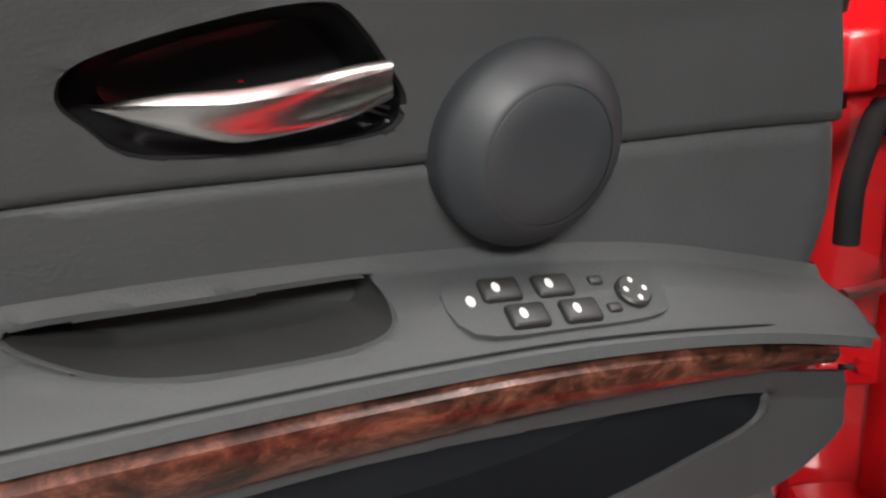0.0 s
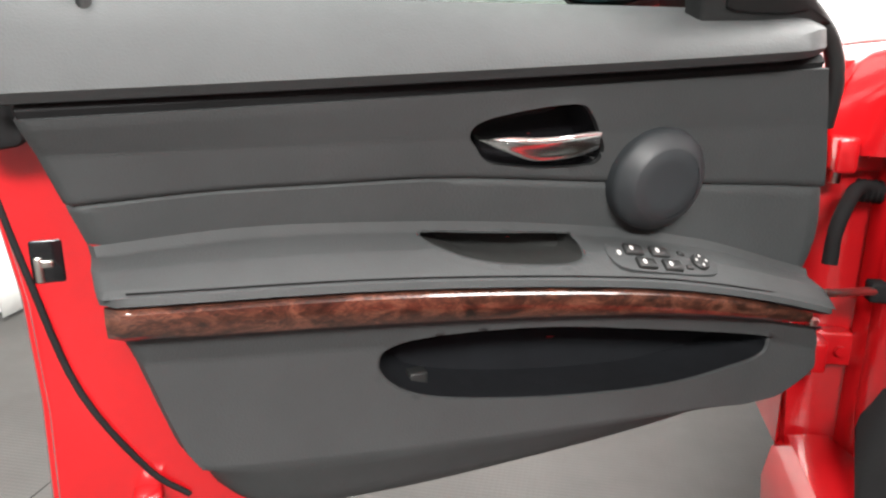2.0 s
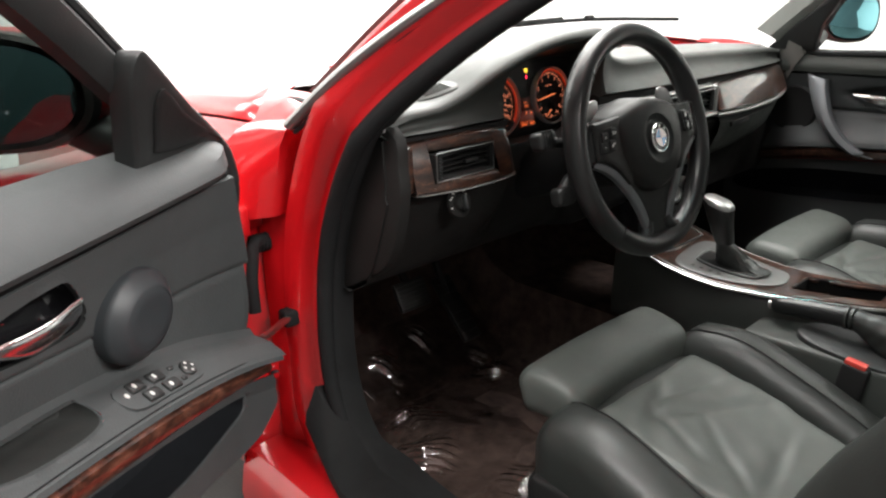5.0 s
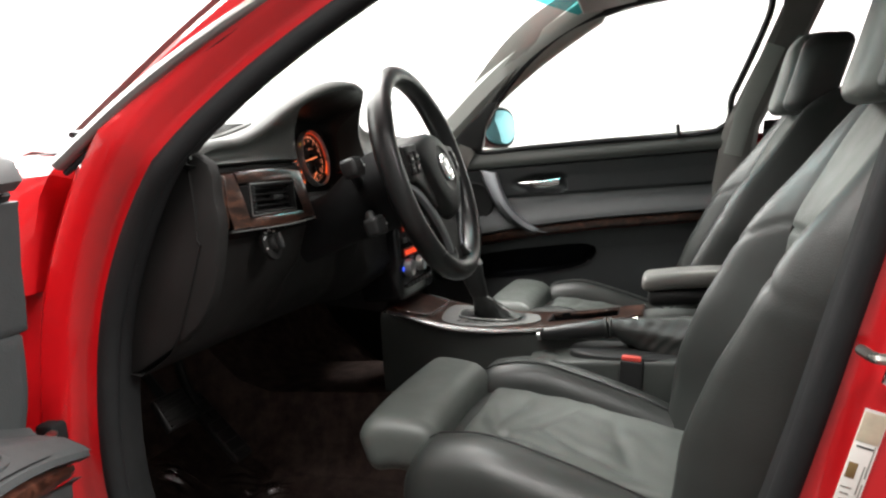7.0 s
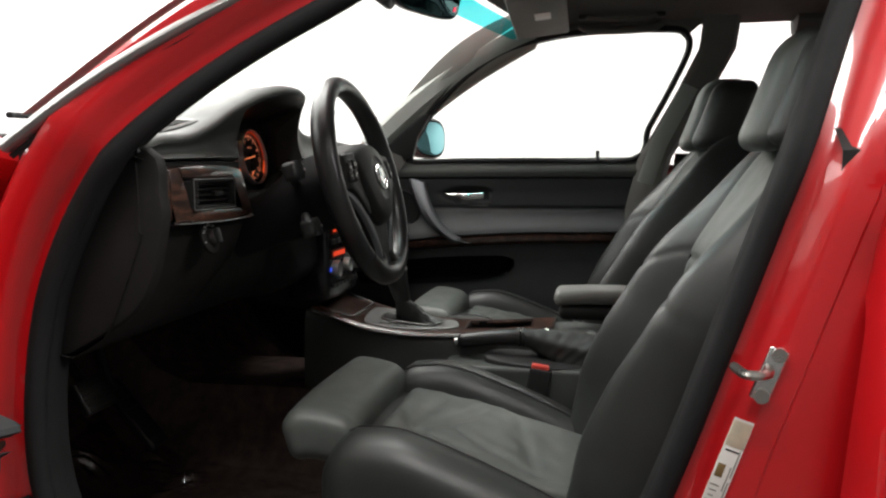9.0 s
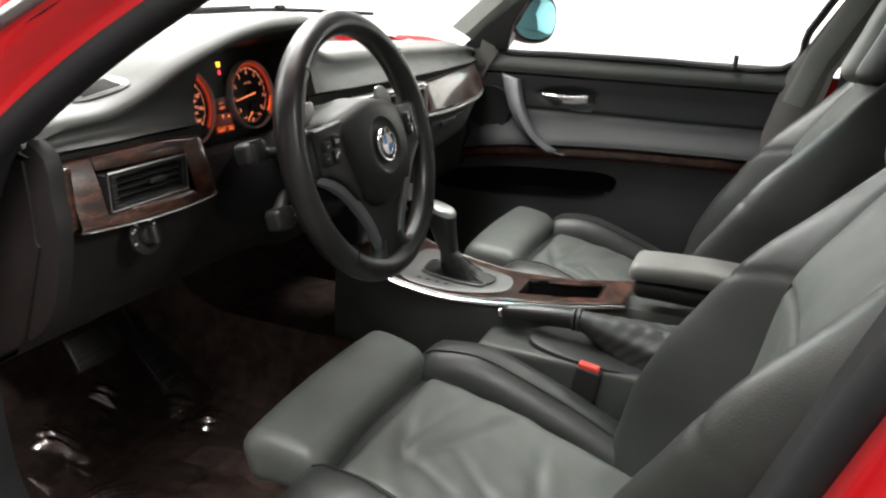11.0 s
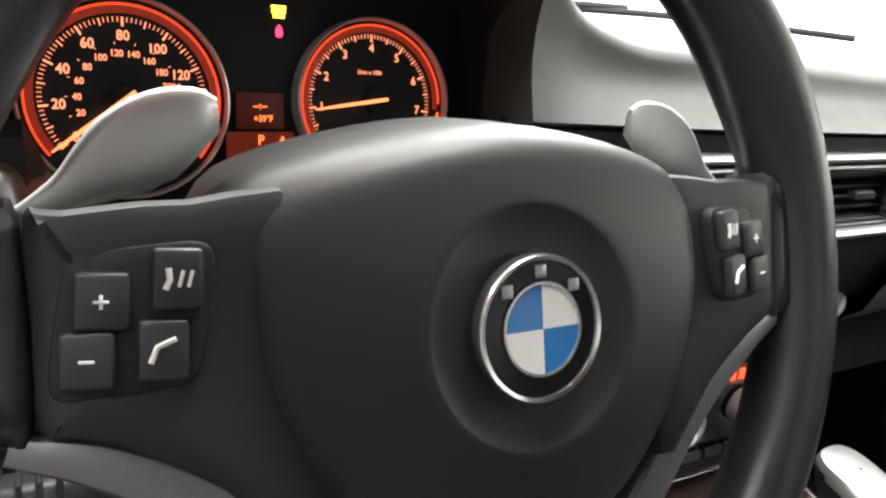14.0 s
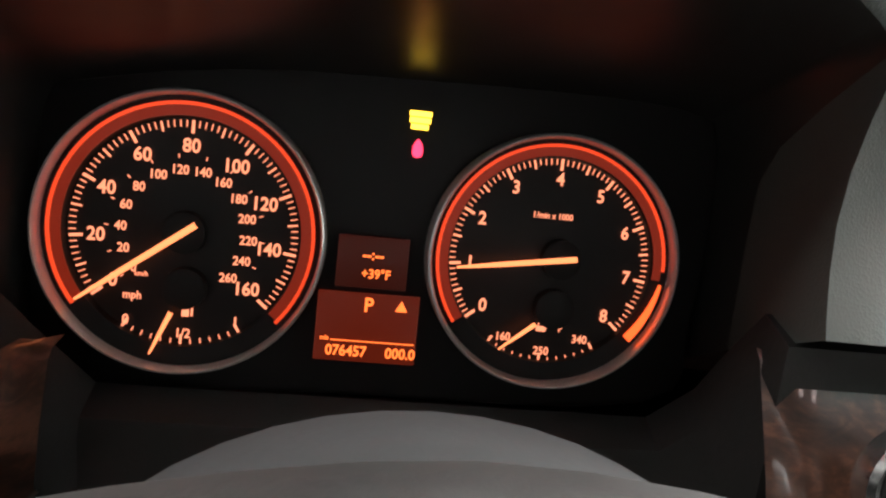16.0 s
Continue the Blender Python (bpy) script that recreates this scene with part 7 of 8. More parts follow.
for i in range(45):
    f = i / 44
    pl = 1 + 0.022 * math.sin(f * 42)
    c = Vector((-0.052 - 0.004 * f, -0.228 - 0.15 * f, 0.566 - 0.030 * f))
    rows.append([c + Vector((lerp(0.018, 0.050, f) * pl * (1 + 0.07 * f * math.sin(7 * a)) * math.cos(a), -0.06 * f * math.sin(a), lerp(0.018, 0.050, f) * pl * (1 + 0.07 * f * math.sin(7 * a)) * math.sin(a))) for a in (2 * math.pi * k / 56 for k in range(56))])
loft(bm, rows, wrap=True, ends=True)
part("gaiter", bm, LEATHER, brake, "pleated black leather gaiter")
bm = bmesh.new()
plate(bm, ellipse(0.052, 0.115, 36, power=2.6), 0.02, pose(-0.072, -0.255, 0.526, 3, -4, -4), 0.006)
part("gaiter_frame", bm, PLASTIC, brake, "black gaiter frame")

arm = thing("armrest", "light grey leather centre armrest on a black base", "armrest", Matrix.Translation((CX, -0.4, 0.55)))
part("armrest_pad", box((0.105, 0.28, 0.036), 0.016, (CX + 0.050, -0.425, 0.632), k=4, mid=(2, 4, 1), fn=lambda v: (v.x, v.y, v.z + 0.008 * (1 - ((v.y + 0.41) / 0.15) ** 2))), ARMREST, arm, "soft light grey leather pad")
part("armrest_base", box((0.095, 0.26, 0.036), 0.016, (CX + 0.050, -0.425, 0.602), k=3), SEATSHELL, arm, "black armrest base")

# pedals
for nm, x, y, z, sx, sz, tl, lb in (("brake_pedal", -0.455, 0.535, 0.520, 0.085, 0.065, -28, "black ribbed brake pedal"), ("accelerator_pedal", -0.30, 0.56, 0.43, 0.055, 0.17, -42, "long black accelerator pedal")):
    pd = thing(nm, lb, "pedal", Matrix.Translation((x, y, z)))
    m = pose(x, y, z, tl)
    part("pad", box((sx, 0.014, sz), 0.005, m=m, k=2), PEDALPAD, pd, "black rubber pad")
    for i in range(6):
        part("rib", box((sx * 0.85, 0.004, 0.003), 0.001, (0, -0.008, lerp(-sz, sz, (i + 0.5) / 6) * 0.45), m=m, k=1), PEDALPAD, pd)
    bm = bmesh.new()
    tube(bm, catmull([(x, y + 0.01, z + 0.01), (x, y + 0.06, z + 0.08), (x, y + 0.08, z + 0.18)], 4), 0.009, 8)
    part("arm", bm, SEATSHELL, pd, "black pedal arm")
part("foot_rest", box((0.11, 0.03, 0.19), 0.012, m=pose(-0.66, 0.60, 0.36, -48), k=3), RUBBER, car, "black foot rest")

# crumpled protective film on the floor: smooth sheet with bunched folds (x, y, reach, direction)
FOLDS = ((-0.36, 0.63, 0.035, 0.5), (-0.235, 0.56, 0.045, 1.0), (-0.50, 0.60, 0.045, 0.9), (-0.53, 0.47, 0.05, 1.3), (-0.605, 0.33, 0.06, 0.7), (-0.51, 0.15, 0.04, 0.4), (-0.58, 0.10, 0.045, 0.9), (-0.26, 0.48, 0.04, 0.6), (-0.67, 0.45, 0.04, 0.3))


def folds(x, y):
    h = 0.0
    for fx, fy, reach, turn in FOLDS:
        r2 = ((x - fx) ** 2 + (y - fy) ** 2) / reach ** 2
        if r2 < 6:
            s = (x - fx) * math.cos(turn) + (y - fy) * math.sin(turn)
            w = s * 150 + 4 * noise.noise((x * 14, y * 14, fx * 9))
            h += 0.019 * math.exp(-1.6 * r2) * (1 - abs(math.sin(w))) + 0.006 * math.exp(-r2)
    return h


bm = bmesh.new()
rows = []
for j in range(181):
    y = lerp(-0.02, 0.68, j / 180)
    row = []
    for i in range(151):
        x = lerp(-0.735, -0.17, i / 150)
        up = 0.0 if y < 0.52 else (y - 0.52) * 0.75
        patch = max(0.0, min(1.4, 0.5 + 2.6 * noise.noise((x * 5.5, y * 4.5, 11))))
        cr = noise.noise((x * 7, y * 7, 0)) * 0.016 + patch * (abs(noise.noise((x * 9, y * 10, 3))) * 0.008 + noise.noise((x * 20 + y * 12, y * 16 - x * 9, 5)) * 0.003) + folds(x, y)
        edge = 0.05 * max(0, (abs(x + 0.45) - 0.24) / 0.045) ** 2 * 0.3
        row.append((x, y, 0.262 + cr + up + edge))
    rows.append(row)
loft(bm, rows)
bmesh.ops.recalc_face_normals(bm, faces=bm.faces)
film = part("floor_film", bm, FILM, None, angle=180)
film.visible_shadow = False
tagged(film, "crumpled clear plastic film over the footwell carpet", "plastic film")
mat_ob = part("floor_mat", box((0.46, 0.44, 0.012), 0.005, (-0.45, 0.22, 0.2525), k=2), CARPET)
tagged(mat_ob, "dark carpet floor mat under plastic film", "floor mat")

# ---------- front seats; local x across, y ahead, z up from the floor ----------
def seat(name, label, m, group):
    ob = thing(name, label, "car seat", m, group)
    # base shell and rails
    bm = bmesh.new()
    rbox(bm, (0.46, 0.44, 0.10), 0.03, (0, -0.16, 0.350), k=3)
    part("seat_base", bm, SEATSHELL, ob, "black plastic seat base", local=True)
    for sx in (-1, 1):
        part("seat_rail", box((0.035, 0.50, 0.05), 0.006, (sx * 0.17, -0.16, 0.275), k=2), STEEL, ob, "steel seat rail", local=True)
    # thigh support
    def thigh(v):
        f = (v.y - 0.015) / 0.12
        z = v.z + 0.006 * math.sin(max(0, min(1, f)) * math.pi) - 0.050 * max(0, f - 0.60) ** 2 * 2 + 0.012 * f
        z += 0.004 * (abs(v.x) / 0.18) ** 2
        tuck = 0.030 * max(0.0, f - 0.35) * max(0.0, min(1.0, (0.525 - v.z) / 0.06))
        return (v.x * (0.94 + 0.07 * max(0, f)), v.y - 0.014 * (v.x / 0.18) ** 2 - tuck, z)
    bm = bmesh.new()
    rbox(bm, (0.378, 0.128, 0.085), 0.030, (0, 0.066, 0.500), k=6, mid=(8, 5, 2), fn=thigh)
    part("thigh_support", bm, LEATHER_SHEEN, ob, "grey-black leather thigh support with painted sheen", local=True, angle=180)
    bm = bmesh.new()
    tube(bm, catmull([(-0.165, 0.005, 0.527), (0, 0.012, 0.520), (0.165, 0.005, 0.527)], 6), 0.0018, 6)
    part("thigh_piping", bm, SEATSHELL, ob, local=True)
    part("slide_cover", box((0.31, 0.09, 0.05), 0.015, (0, -0.005, 0.470), k=3, mid=(4, 2, 1)), LEATHER, ob, "dark pleated slide cover", local=True)
    # cushion insert with creases
    def insert(v):
        t = (v.y + 0.19) / 0.17
        z = v.z - 0.062 * max(0.0, 1 - (t + 1) / 2) ** 1.3 * 1.2 - 0.008 * (1 - (v.x / 0.15) ** 2) * (1 - t * t)
        calm = max(0.0, min(1.0, (v.y + 0.35) / 0.10))
        z += calm * (0.007 * noise.noise((v.x * 9 + v.y * 6, v.y * 15, 1)) + 0.003 * noise.noise((v.x * 20 - v.y * 8, v.y * 24, 4)))
        for k, (cx, cy, ang, ln) in enumerate(((-0.02, -0.06, 0.35, 0.12), (0.03, -0.13, -0.5, 0.14), (-0.05, -0.2, 0.9, 0.12), (0.05, -0.08, -0.25, 0.10), (0.0, -0.26, 0.2, 0.14), (-0.07, -0.12, 1.2, 0.08))):
            dx, dy = v.x - cx, v.y - cy
            a = dx * math.cos(ang) + dy * math.sin(ang)
            b = -dx * math.sin(ang) + dy * math.cos(ang)
            z -= calm * 0.006 * math.exp(-((b / 0.011) ** 2)) * max(0, 1 - (a / ln) ** 2)
        return (v.x * (1 + 0.10 * (t < 0) * t), v.y, z)
    bm = bmesh.new()
    rbox(bm, (0.305, 0.37, 0.07), 0.018, (0, -0.205, 0.474), k=4, mid=(44, 56, 1), fn=insert)
    part("cushion_insert", bm, LEATHER_SHEEN, ob, "creased grey-black leather cushion centre with painted sheen", local=True, angle=180)
    part("cushion_bolster", box((0.36, 0.10, 0.07), 0.03, (0, -0.42, 0.385), k=4, mid=(4, 1, 1)), LEATHER_SHEEN, ob, local=True, angle=180)
    for sx in (-1, 1):
        def side(v, sx=sx):
            t = (0.03 - v.y) / 0.44
            z = v.z - 0.20 * max(0, t - 0.25) ** 1.6 - 0.05 * max(0, 0.10 - t) * 4
            z += 0.014 * math.exp(-((t - 0.22) / 0.2) ** 2) * max(0.0, min(1.0, (v.z - 0.40) / 0.1))
            x = v.x + sx * 0.012 * t - sx * 0.014 * max(0, 1 - t * 3)
            return (x, v.y, z)
        bm = bmesh.new()
        rbox(bm, (0.112, 0.45, 0.15), 0.050, (sx * 0.209, -0.190, 0.455), k=6, mid=(2, 14, 3), fn=side)
        part("cushion_side", bm, LEATHER, ob, "black leather side bolster", local=True, angle=180)
        bm = bmesh.new()
        line = [side(Vector((sx * 0.186, y, 0.5285)), sx) for y in [0.0 - 0.38 * i / 20 for i in range(21)]]
        tube(bm, line, 0.0014, 5)
        part("seam", bm, SEATSHELL, ob, local=True)
    part("side_shield", box((0.02, 0.42, 0.12), 0.008, (-0.256, -0.20, 0.375), k=2), SEATSHELL, ob, "black side shield", local=True)
    part("seat_switch", box((0.012, 0.08, 0.02), 0.005, (-0.270, -0.12, 0.39), k=2), PLASTIC, ob, "seat switch", local=True)

    # backrest
    YC = [(0.40, -0.40), (0.46, -0.445), (0.55, -0.480), (0.65, -0.508), (0.775, -0.532), (0.87, -0.585), (0.962, -0.648), (1.005, -0.690)]
    BO = [(0.40, 0.085), (0.47, 0.115), (0.55, 0.128), (0.63, 0.116), (0.71, 0.084), (0.80, 0.046), (0.90, 0.016), (1.005, 0.0)]
    HW = [(0.40, 0.235), (0.5, 0.250), (0.7, 0.252), (0.80, 0.235), (0.90, 0.205), (0.97, 0.170), (1.005, 0.135)]
    IN = [(0.40, 0.125), (0.6, 0.130), (0.8, 0.140), (0.95, 0.128), (1.005, 0.10)]

    def back_y(x, z):
        w, b, q = interp(z, HW), interp(z, BO), interp(z, IN)
        a = abs(x)
        y = interp(z, YC)
        if a > q:
            t = (a - q) / max(1e-4, w - q)
            y += b * math.sin(min(1, t / 0.62) * math.pi / 2) ** 1.3 if t < 0.62 else b * (1 - ((t - 0.62) / 0.38) ** 2 * 0.9)
            y -= 0.05 * max(0, (t - 0.75) / 0.25) ** 2
        else:
            y -= 0.008 * (1 - (a / q) ** 2)
        return y
    zs = [0.34 + 0.665 * i / 96 for i in range(97)]

    def skin(nm, s0, s1, mat, lab, n=14):
        bm = bmesh.new()
        rows = []
        for z in zs:
            w, q = interp(z, HW), interp(z, IN)
            row = []
            for i in range(n + 1):
                s = lerp(s0, s1, i / n)
                x = s * q if abs(s) <= 1 else math.copysign(q + (abs(s) - 1) * (w - q), s)
                y = back_y(x, z)
                groove = math.exp(-((abs(abs(x) - q)) / 0.004) ** 2) * 0.005
                if nm == "back_insert":
                    groove += 0.006 * math.exp(-((z - 0.775) / 0.005) ** 2) + 0.002 * noise.noise((x * 14, z * 10, 2)) * (1 - (x / q) ** 2)
                else:
                    across = (abs(s) - 1)
                    groove += 0.0045 * math.exp(-((z - 0.785 + 0.075 * across ** 1.6) / 0.0055) ** 2)
                top = max(0, (z - 0.96) / 0.045)
                row.append((x, y - groove - 0.02 * top * top, z - 0.004 * top))
            rows.append(row)
        loft(bm, rows)
        return part(nm, bm, mat, ob, lab, local=True, angle=180)
    skin("back_insert", -1, 1, LEATHER_SHEEN, "grey-black leather backrest centre with painted sheen", 18)
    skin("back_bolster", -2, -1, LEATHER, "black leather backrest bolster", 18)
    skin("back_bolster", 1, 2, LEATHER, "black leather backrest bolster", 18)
    bm = bmesh.new()
    rows = []
    for z in zs:
        w, y = interp(z, HW), interp(z, YC)
        ye = back_y(w, z)
        rows.append([(-w, ye, z), (-w - 0.004, ye - 0.03, z), (-w * 0.97, min(ye, y) - 0.075, z), (-w * 0.7, y - 0.12, z), (0, y - 0.135, z), (w * 0.7, y - 0.12, z), (w * 0.97, min(ye, y) - 0.075, z), (w + 0.004, ye - 0.03, z), (w, ye, z)])
    w, y = 0.135, -0.71
    rows.append([(x * 0.96, lerp(yy, y - 0.06, 0.15), 1.012) for x, yy, z in rows[-1]])
    loft(bm, rows)
    bm.faces.new([v for v in bm.verts][-9:])
    part("back_shell", bm, LEATHER, ob, "black leather backrest side", local=True, angle=60)
    # headrest
    for sx in (-1, 1):
        bm = bmesh.new()
        tube(bm, [(sx * 0.055, -0.705, 0.95), (sx * 0.055, -0.665, 1.03)], 0.006, 10)
        part("headrest_post", bm, CHROME, ob, "chrome headrest post", local=True)

    def head(v):
        t = (v.z - 1.036) / 0.09
        return (v.x * (1 - 0.10 * t * t * (t > 0)), v.y - 0.035 * t + 0.03 * (v.x / 0.13) ** 2 * -1, v.z + 0.012 * (1 - (v.x / 0.13) ** 2) * (t > 0) * t)
    bm = bmesh.new()
    rbox(bm, (0.15, 0.106, 0.170), 0.035, (0, -0.664, 1.042), k=5, mid=(6, 2, 6), fn=head)
    hr = part("headrest", bm, LEATHER_SHEEN, ob, "leather headrest centre with painted sheen", local=True, angle=180)
    for sx in (-1, 1):
        bm = bmesh.new()
        rbox(bm, (0.062, 0.100, 0.163), 0.030, (sx * 0.100, -0.664, 1.042), k=5, mid=(2, 2, 6), fn=head)
        part("headrest_side", bm, LEATHER, hr, "black headrest side", local=True, angle=180)
    return ob


SEAT_X = -0.405
drv = seat("driver_seat", "black leather sports seat with creased cushion", Matrix.Translation((SEAT_X, 0, 0)), "front seats")
pas = copy_thing(drv, Matrix.Translation((0.40, 0.0, 0.016)))
pas.name = "passenger_seat"
tagged(pas, "black leather sports seat beside the centre console", "car seat", "front seats")

# belt buckle
bk = thing("belt_buckle", "black seat belt buckle with red release button", "belt buckle", Matrix.Translation((-0.14, -0.26, 0.5)))
part("buckle_body", box((0.022, 0.045, 0.09), 0.006, m=pose(-0.140, -0.262, 0.478, 8), k=2), SEATSHELL, bk, "black buckle body")
part("release_button", box((0.016, 0.036, 0.012), 0.003, m=pose(-0.140, -0.2665, 0.524, 8), k=2), REDBUCKLE, bk, "red release button")

# grab handle over the passenger window
gh = thing("grab_handle", "dark grey grab handle folded against the headliner", "grab handle", Matrix.Translation((0.485, -0.44, 1.345)))
bm = bmesh.new()
tube(bm, catmull([(0.490, -0.345, 1.345), (0.474, -0.355, 1.337), (0.464, -0.38, 1.332), (0.462, -0.44, 1.330), (0.464, -0.50, 1.332), (0.474, -0.525, 1.337), (0.490, -0.535, 1.345)], 4), 0.009, 10, ratio=0.6)
part("grip", bm, HEADLINER, gh, "dark grey curved grip")
for y in (-0.338, -0.542):
    part("mount", box((0.030, 0.026, 0.012), 0.004, (0.488, y, 1.342), k=2), PLASTIC, gh, "dark plastic mount")

# ---------- passenger door lining ----------
pd = thing("passenger_door", "closed passenger door with dark grey trim and burl strip", "car door", Matrix.Translation((0.74, 0.0, 0.5)))


def pz_wood(y):
    return interp(y, [(-0.55, 0.702), (-0.2, 0.697), (0.1, 0.680), (0.42, 0.637)])


PD_KEYS = [lambda y: (0.30, 0.757), lambda y: (0.45, 0.742), lambda y: (0.52, 0.735), lambda y: (pz_wood(y) - 0.06, 0.728), lambda y: (pz_wood(y) - 0.004, 0.715), lambda y: (pz_wood(y), 0.700)]
PPOCK = rounded([(0.38, 0.60), (0.2, 0.637), (0.0, 0.650), (-0.10, 0.650), (-0.130, 0.628), (-0.10, 0.592), (0.0, 0.570), (0.2, 0.555), (0.38, 0.555)], 3)


def far_part(name, keys, mat, label, sub, cuts=(), n=70, hole=None):
    rows = []
    lev = []
    for a, b in zip(keys, keys[1:]):
        lev += [(a, b, j / sub) for j in range(sub)]
    lev.append((keys[-1], keys[-1], 0))
    for a, b, t in lev:
        row = []
        for i in range(n + 1):
            y = lerp(0.43, -0.54, i / n)
            (za, xa), (zb, xb) = a(y), b(y)
            z, x = lerp(za, zb, t), lerp(xa, xb, t)
            for poly, depth in cuts:
                d = poly_dist(y, z, poly)
                q = max(0, min(1, (d + 0.002) / 0.007))
                x += depth * q * q * (3 - 2 * q)
            if hole:
                d, py, pz = nearest_on(y, z, hole)
                if d < 0.006:
                    y, z = py, pz
            row.append((x, y, z))
        rows.append(row)
    bm = bmesh.new()
    loft(bm, rows)
    if hole:
        gone = [f for f in bm.faces if poly_dist(*f.calc_center_median().yz, hole) > 0.0005]
        bmesh.ops.delete(bm, geom=gone, context="FACES")
    return part(name, bm, mat, pd, label, angle=60)


bm = bmesh.new()
loft(bm, [[(0.885, y, 0.342), (0.902, y, 0.55), (0.898, y, 0.76), (0.872, y, 0.80), (0.845, y, 0.925), (0.79, y, 0.94)] for y in (0.492, 0.2, -0.2, -0.588)])
part("door_skin", bm, RED, pd, "glossy red outer door skin")
far_part("lower_trim", PD_KEYS, DOORTRIM, "dark grey lower trim with map pocket", 10, (), 110, PPOCK)
# pocket cavity, its inner shade put into the near-black colour
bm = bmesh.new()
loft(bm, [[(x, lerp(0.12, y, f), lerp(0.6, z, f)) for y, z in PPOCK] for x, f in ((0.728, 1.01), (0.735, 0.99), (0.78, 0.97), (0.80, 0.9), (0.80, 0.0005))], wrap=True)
part("map_pocket", bm, POCKETSHADE, pd, "deep map pocket with its shade painted in")
far_part("wood_strip", [lambda y: (pz_wood(y), 0.704), lambda y: (pz_wood(y) + 0.006, 0.694), lambda y: (pz_wood(y) + 0.024, 0.692), lambda y: (pz_wood(y) + 0.030, 0.702)], WOOD, "glossy dark burl wood strip", 2)
PREC = [(0.115, 0.853), (0.05, 0.872), (-0.03, 0.872), (-0.05, 0.86), (-0.05, 0.825), (-0.03, 0.815), (0.06, 0.822)]
arm_back = lambda y: (min(pz_wood(y) + 0.118, 0.793), 0.737)
far_part("armrest", [lambda y: (pz_wood(y) + 0.030, 0.700), lambda y: (pz_wood(y) + 0.036, 0.690), lambda y: (pz_wood(y) + 0.048, 0.693), lambda y: (pz_wood(y) + 0.080, 0.718), arm_back], DOORTRIM, "dark grey armrest", 3)
far_part("leather_band", [arm_back, lambda y: (0.80, 0.742), lambda y: (0.806, 0.744)], TRIMLEATHER, "dark grey leather band", 3)
far_part("upper_trim", [lambda y: (0.806, 0.744), lambda y: (0.810, 0.738), lambda y: (0.86, 0.728), lambda y: (0.898, 0.712), lambda y: (0.903, 0.722)], DOORTRIM, "dark grey upper trim", 6, [(PREC, 0.03)])
far_part("belt_pad", [lambda y: (0.903, 0.722), lambda y: (0.906, 0.704), lambda y: (0.922, 0.700), lambda y: (0.948, 0.712), lambda y: (0.964, 0.728)], DASHSKIN, "dark grey window sill pad", 2)
bm = bmesh.new()
rows = []
for i in range(17):
    s = i / 16
    y = lerp(0.095, -0.030, s)
    zc = interp(s, [(0, 0.850), (0.3, 0.845), (0.6, 0.842), (1, 0.847)])
    h = interp(s, [(0, 0.002), (0.2, 0.006), (0.5, 0.010), (1, 0.010)])
    x = interp(s, [(0, 0.725), (0.4, 0.712), (1, 0.720)])
    rows.append([(x + 0.003 * math.cos(a), y, zc + h * math.sin(a)) for a in (2 * math.pi * k / 10 for k in range(10))])
loft(bm, rows, wrap=True, ends=True)
part("inside_handle", bm, CHROME, pd, "polished chrome inside door handle")
bm = bmesh.new()
c = catmull([(0.712, 0.185, 0.893), (0.700, 0.172, 0.85), (0.688, 0.145, 0.79), (0.686, 0.105, 0.74), (0.690, 0.055, 0.705), (0.700, 0.015, 0.695)], 5)
rows = []
for i, p in enumerate(c):
    f = i / (len(c) - 1)
    w = interp(f, [(0, 0.022), (0.4, 0.016), (1, 0.014)])
    rows.append([p + Vector((0.008, w, w * 0.4)), p + Vector((-0.004, w * 0.7, w * 0.3)), p + Vector((-0.007, 0, 0)), p + Vector((-0.004, -w * 0.7, -w * 0.3)), p + Vector((0.008, -w, -w * 0.4))])
loft(bm, rows)
gh = part("grab_handle", bm, GREYMETAL, pd, "curved grey grab handle")
gh.modifiers.new("thick", "SOLIDIFY").thickness = 0.01
bm = bmesh.new()
msp = frame_of((0.732, 0.245, 0.800), (0, -1, 0), (0, 0, 1), (-1, 0, 0))
lathe(bm, [(0.066, -0.01), (0.066, 0.006), (0.060, 0.012), (0.052, 0.009), (0.0, 0.012)], msp, 40)
part("speaker", bm, SEATSHELL, pd, "round black speaker cover")
bm = bmesh.new()
SAILP = [(0.33, 0.962), (0.20, 0.962), (0.175, 1.03), (0.125, 1.098), (0.15, 1.10), (0.24, 1.035)]
plate(bm, SAILP, 0.02, bevel=0.004, fn=lambda p: (side_x(p[1]) - 0.065 - p[2], p[0], p[1]))
part("mirror_corner_trim", bm, PLASTIC, pd, "black mirror corner trim")
bm = bmesh.new()
tube(bm, [(0.705, -0.385, 0.955), (0.705, -0.385, 0.985)], 0.006, 8)
part("lock_pin", bm, PLASTIC, pd, "black door lock pin")
bm = bmesh.new()
plate(bm, [(p.y, p.z) for p in pw], 0.003, bevel=0, fn=lambda p: (side_x(p[1]) - 0.045 - p[2], p[0], p[1]))
g2 = part("window_pane", bm, CLEAR, pd, "clear side window glass")
g2.visible_shadow = False
m2 = frame_of((0.895, 0.186, 1.036), (0.93, -0.35, 0), (0, 0, 1), (-0.35, -0.93, 0))
bm = bmesh.new()
rows = []
for a, b, dz in ((0.098, 0.062, 0.004), (0.106, 0.068, 0.0), (0.108, 0.070, -0.012), (0.10, 0.066, -0.045), (0.08, 0.052, -0.085), (0.001, 0.001, -0.11)):
    rows.append([m2 @ Vector((x, y, dz)) for x, y in mirror_profile(a, b)])
loft(bm, rows, wrap=True)
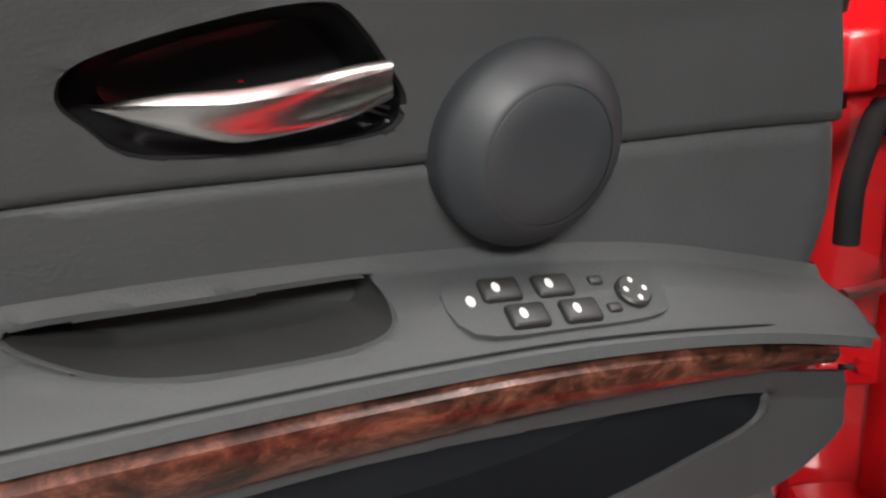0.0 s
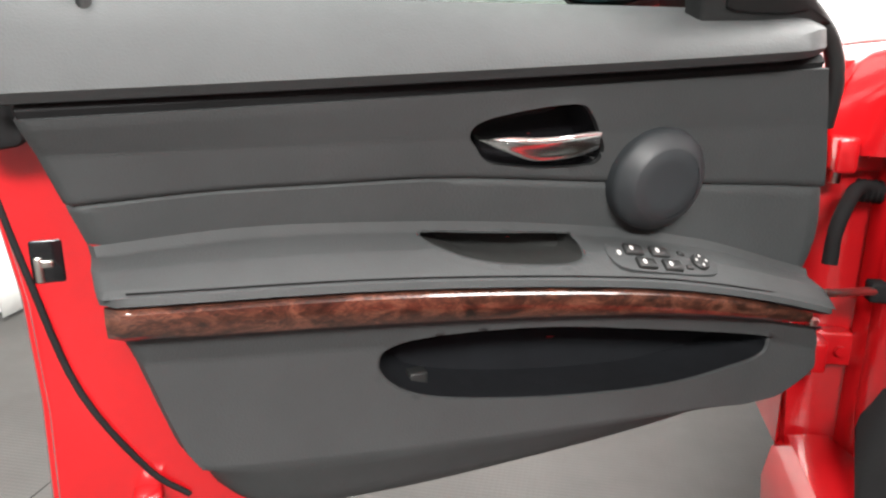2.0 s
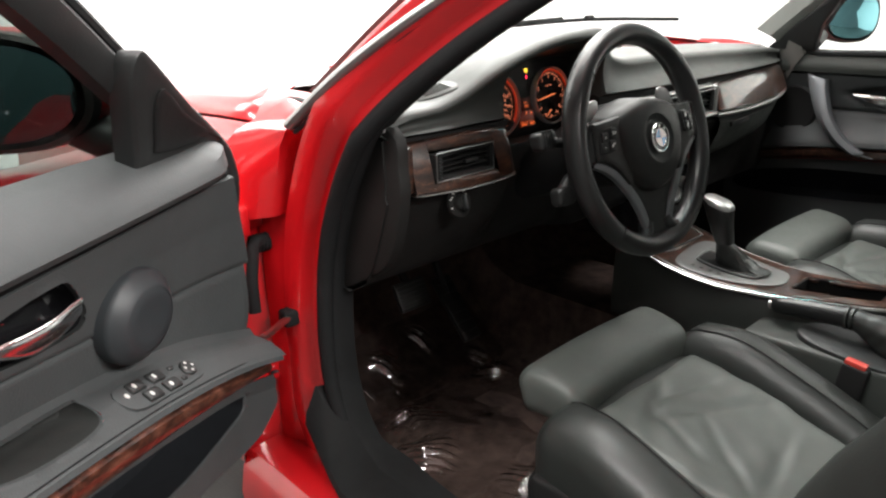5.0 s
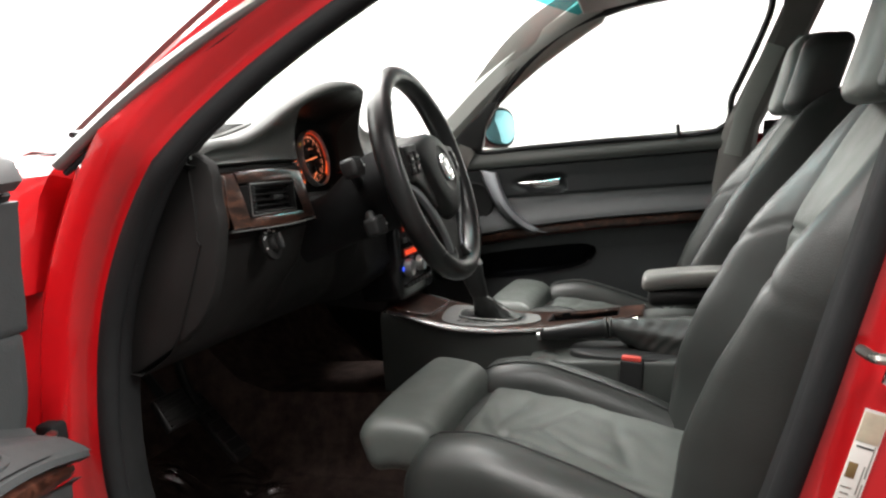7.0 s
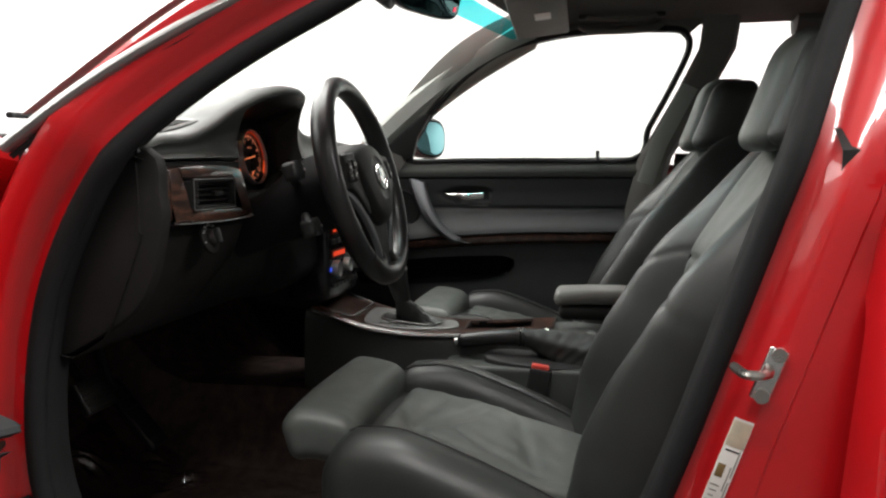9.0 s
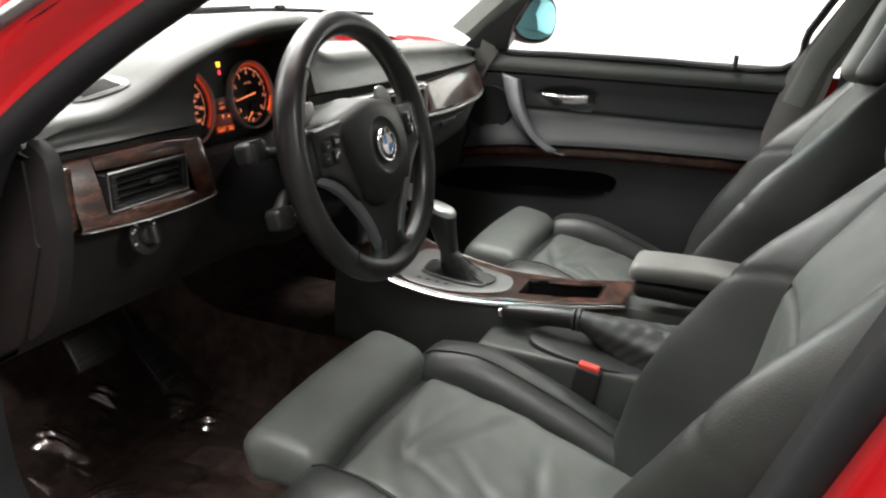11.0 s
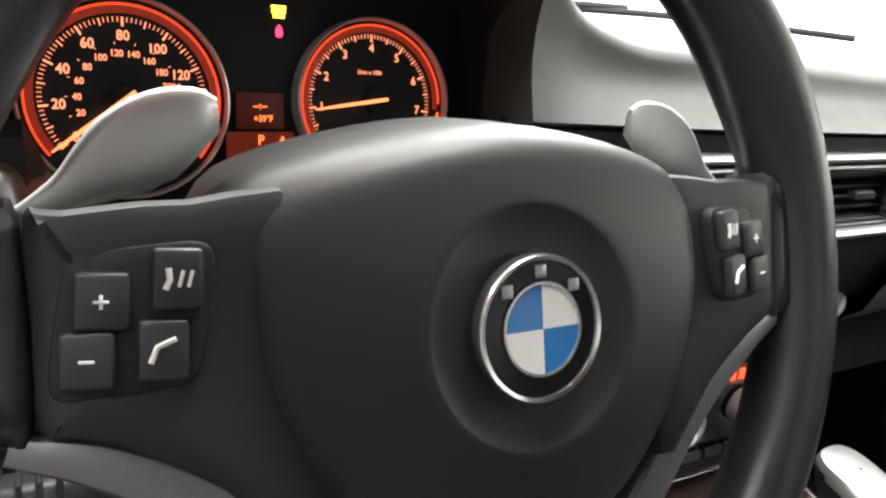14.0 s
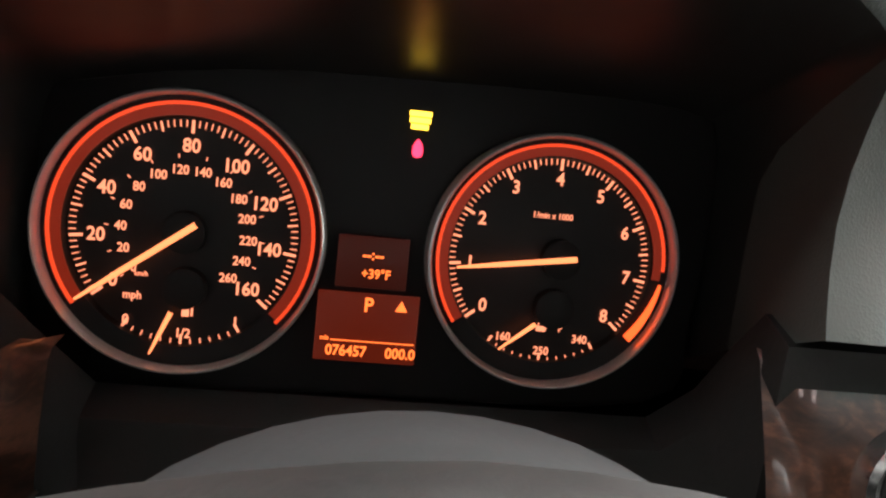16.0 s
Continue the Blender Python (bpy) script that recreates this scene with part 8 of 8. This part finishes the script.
ph = part("mirror_housing", bm, PLASTIC, pd, "black door mirror housing")
bm = bmesh.new()
plate(bm, mirror_profile(0.092, 0.056), 0.004, m2 @ Matrix.Translation((0, 0, 0.0065)), 0.001)
PMIRROR = surface("pale_mirror_glass", (0.25, 0.55, 0.62), 0.03, 1.0, vary=0.03, bump=0.0, rough_vary=0.01)
part("mirror_glass", bm, PMIRROR, ph, "pale blue mirror glass")
bm = bmesh.new()
tube(bm, [(0.76, 0.23, 0.975), (0.82, 0.235, 0.995)], 0.022, 10)
part("mirror_arm", bm, PLASTIC, ph)

# ---------- roof fittings ----------
mir = thing("interior_mirror", "black interior mirror on a stalk", "mirror", Matrix.Translation((0, 0.04, 1.33)))
mi = frame_of((-0.02, -0.012, 1.305), (0.90, -0.40, 0.0), (-0.12, -0.26, 0.958), (-0.38, -0.87, -0.29))
bm = bmesh.new()
rows = []
for a, b, dz in ((0.108, 0.034, 0.006), (0.118, 0.040, 0.003), (0.120, 0.042, -0.008), (0.10, 0.034, -0.03), (0.001, 0.001, -0.036)):
    rows.append([mi @ Vector((x * a, y * b, dz)) for x, y in ellipse(1, 1, 40, power=4)])
loft(bm, rows, wrap=True)
part("mirror_case", bm, PLASTIC, mir, "black mirror case")
bm = bmesh.new()
plate(bm, [(x * 0.110, y * 0.036) for x, y in ellipse(1, 1, 40, power=4)], 0.003, mi @ Matrix.Translation((0, 0, 0.0075)), 0.001)
part("mirror_glass", bm, MIRROR, mir, "dark mirror glass")
bm = bmesh.new()
rbox(bm, (0.006, 0.010, 0.001), 0.0003, (0.095, -0.012, 0.0082), m=mi, k=1)
part("indicator_light", bm, REDLAMP, mir, "small red indicator light")
bm = bmesh.new()
tube(bm, catmull([(-0.02, 0.0, 1.315), (-0.015, 0.06, 1.335), (-0.01, 0.11, 1.335)], 4), 0.014, 10)
part("mirror_stalk", bm, PLASTIC, mir, "black mirror stalk")
bm = bmesh.new()
rbox(bm, (0.07, 0.10, 0.03), 0.012, m=pose(-0.01, 0.115, 1.325, 38), k=3)
part("sensor_cover", bm, PLASTIC, mir, "black rain sensor cover")

oc = thing("overhead_console", "grey overhead console with lit map lamps", "overhead console", Matrix.Translation((0.0, -0.2, 1.36)))
part("console_shell", box((0.22, 0.16, 0.035), 0.014, (0.0, -0.215, 1.368), k=3), PILLAR, oc, "grey console shell")
for x in (-0.075, 0.075):
    part("map_lamp", box((0.055, 0.07, 0.006), 0.003, (x, -0.175, 1.3495), k=2), LAMPGLASS, oc, "lit map lamp lens")
for i in range(4):
    part("roof_switch", box((0.022, 0.02, 0.006), 0.003, (-0.036 + 0.024 * i, -0.24, 1.350), k=2), SEATSHELL, oc)
for nm, x in (("sun_visor", 0.36), ("sun_visor", -0.36)):
    mvz = frame_of((x, -0.225, 1.338 - 0.01), (1, 0, -0.10 if x > 0 else 0.10), (0, 0.985, -0.10), (0.1 if x > 0 else -0.1, 0.10, 0.985))
    sv = thing(nm, "grey folded sun visor with a small white label", "sun visor", Matrix.Translation((x, -0.22, 1.34)))
    part("visor_pad", box((0.34, 0.15, 0.018), 0.008, m=mvz, k=3), PILLAR, sv, "grey visor pad")
    part("visor_label", box((0.055, 0.042, 0.0006), 0.0002, (-0.02 if x > 0 else 0.02, -0.01, -0.0097), m=mvz, k=1), PAPER, sv, "small white warning label")
gb2 = thing("roof_grab_handle", "dark grey folded grab handle under the roof rail", "grab handle", Matrix.Translation((0.52, -0.4, 1.32)))
bm = bmesh.new()
tube(bm, catmull([(0.535, -0.33, 1.327), (0.515, -0.36, 1.312), (0.510, -0.44, 1.308), (0.515, -0.52, 1.312), (0.535, -0.55, 1.327)], 5), 0.010, 8)
part("handle_bar", bm, HEADLINER, gb2, "dark grey handle bar")
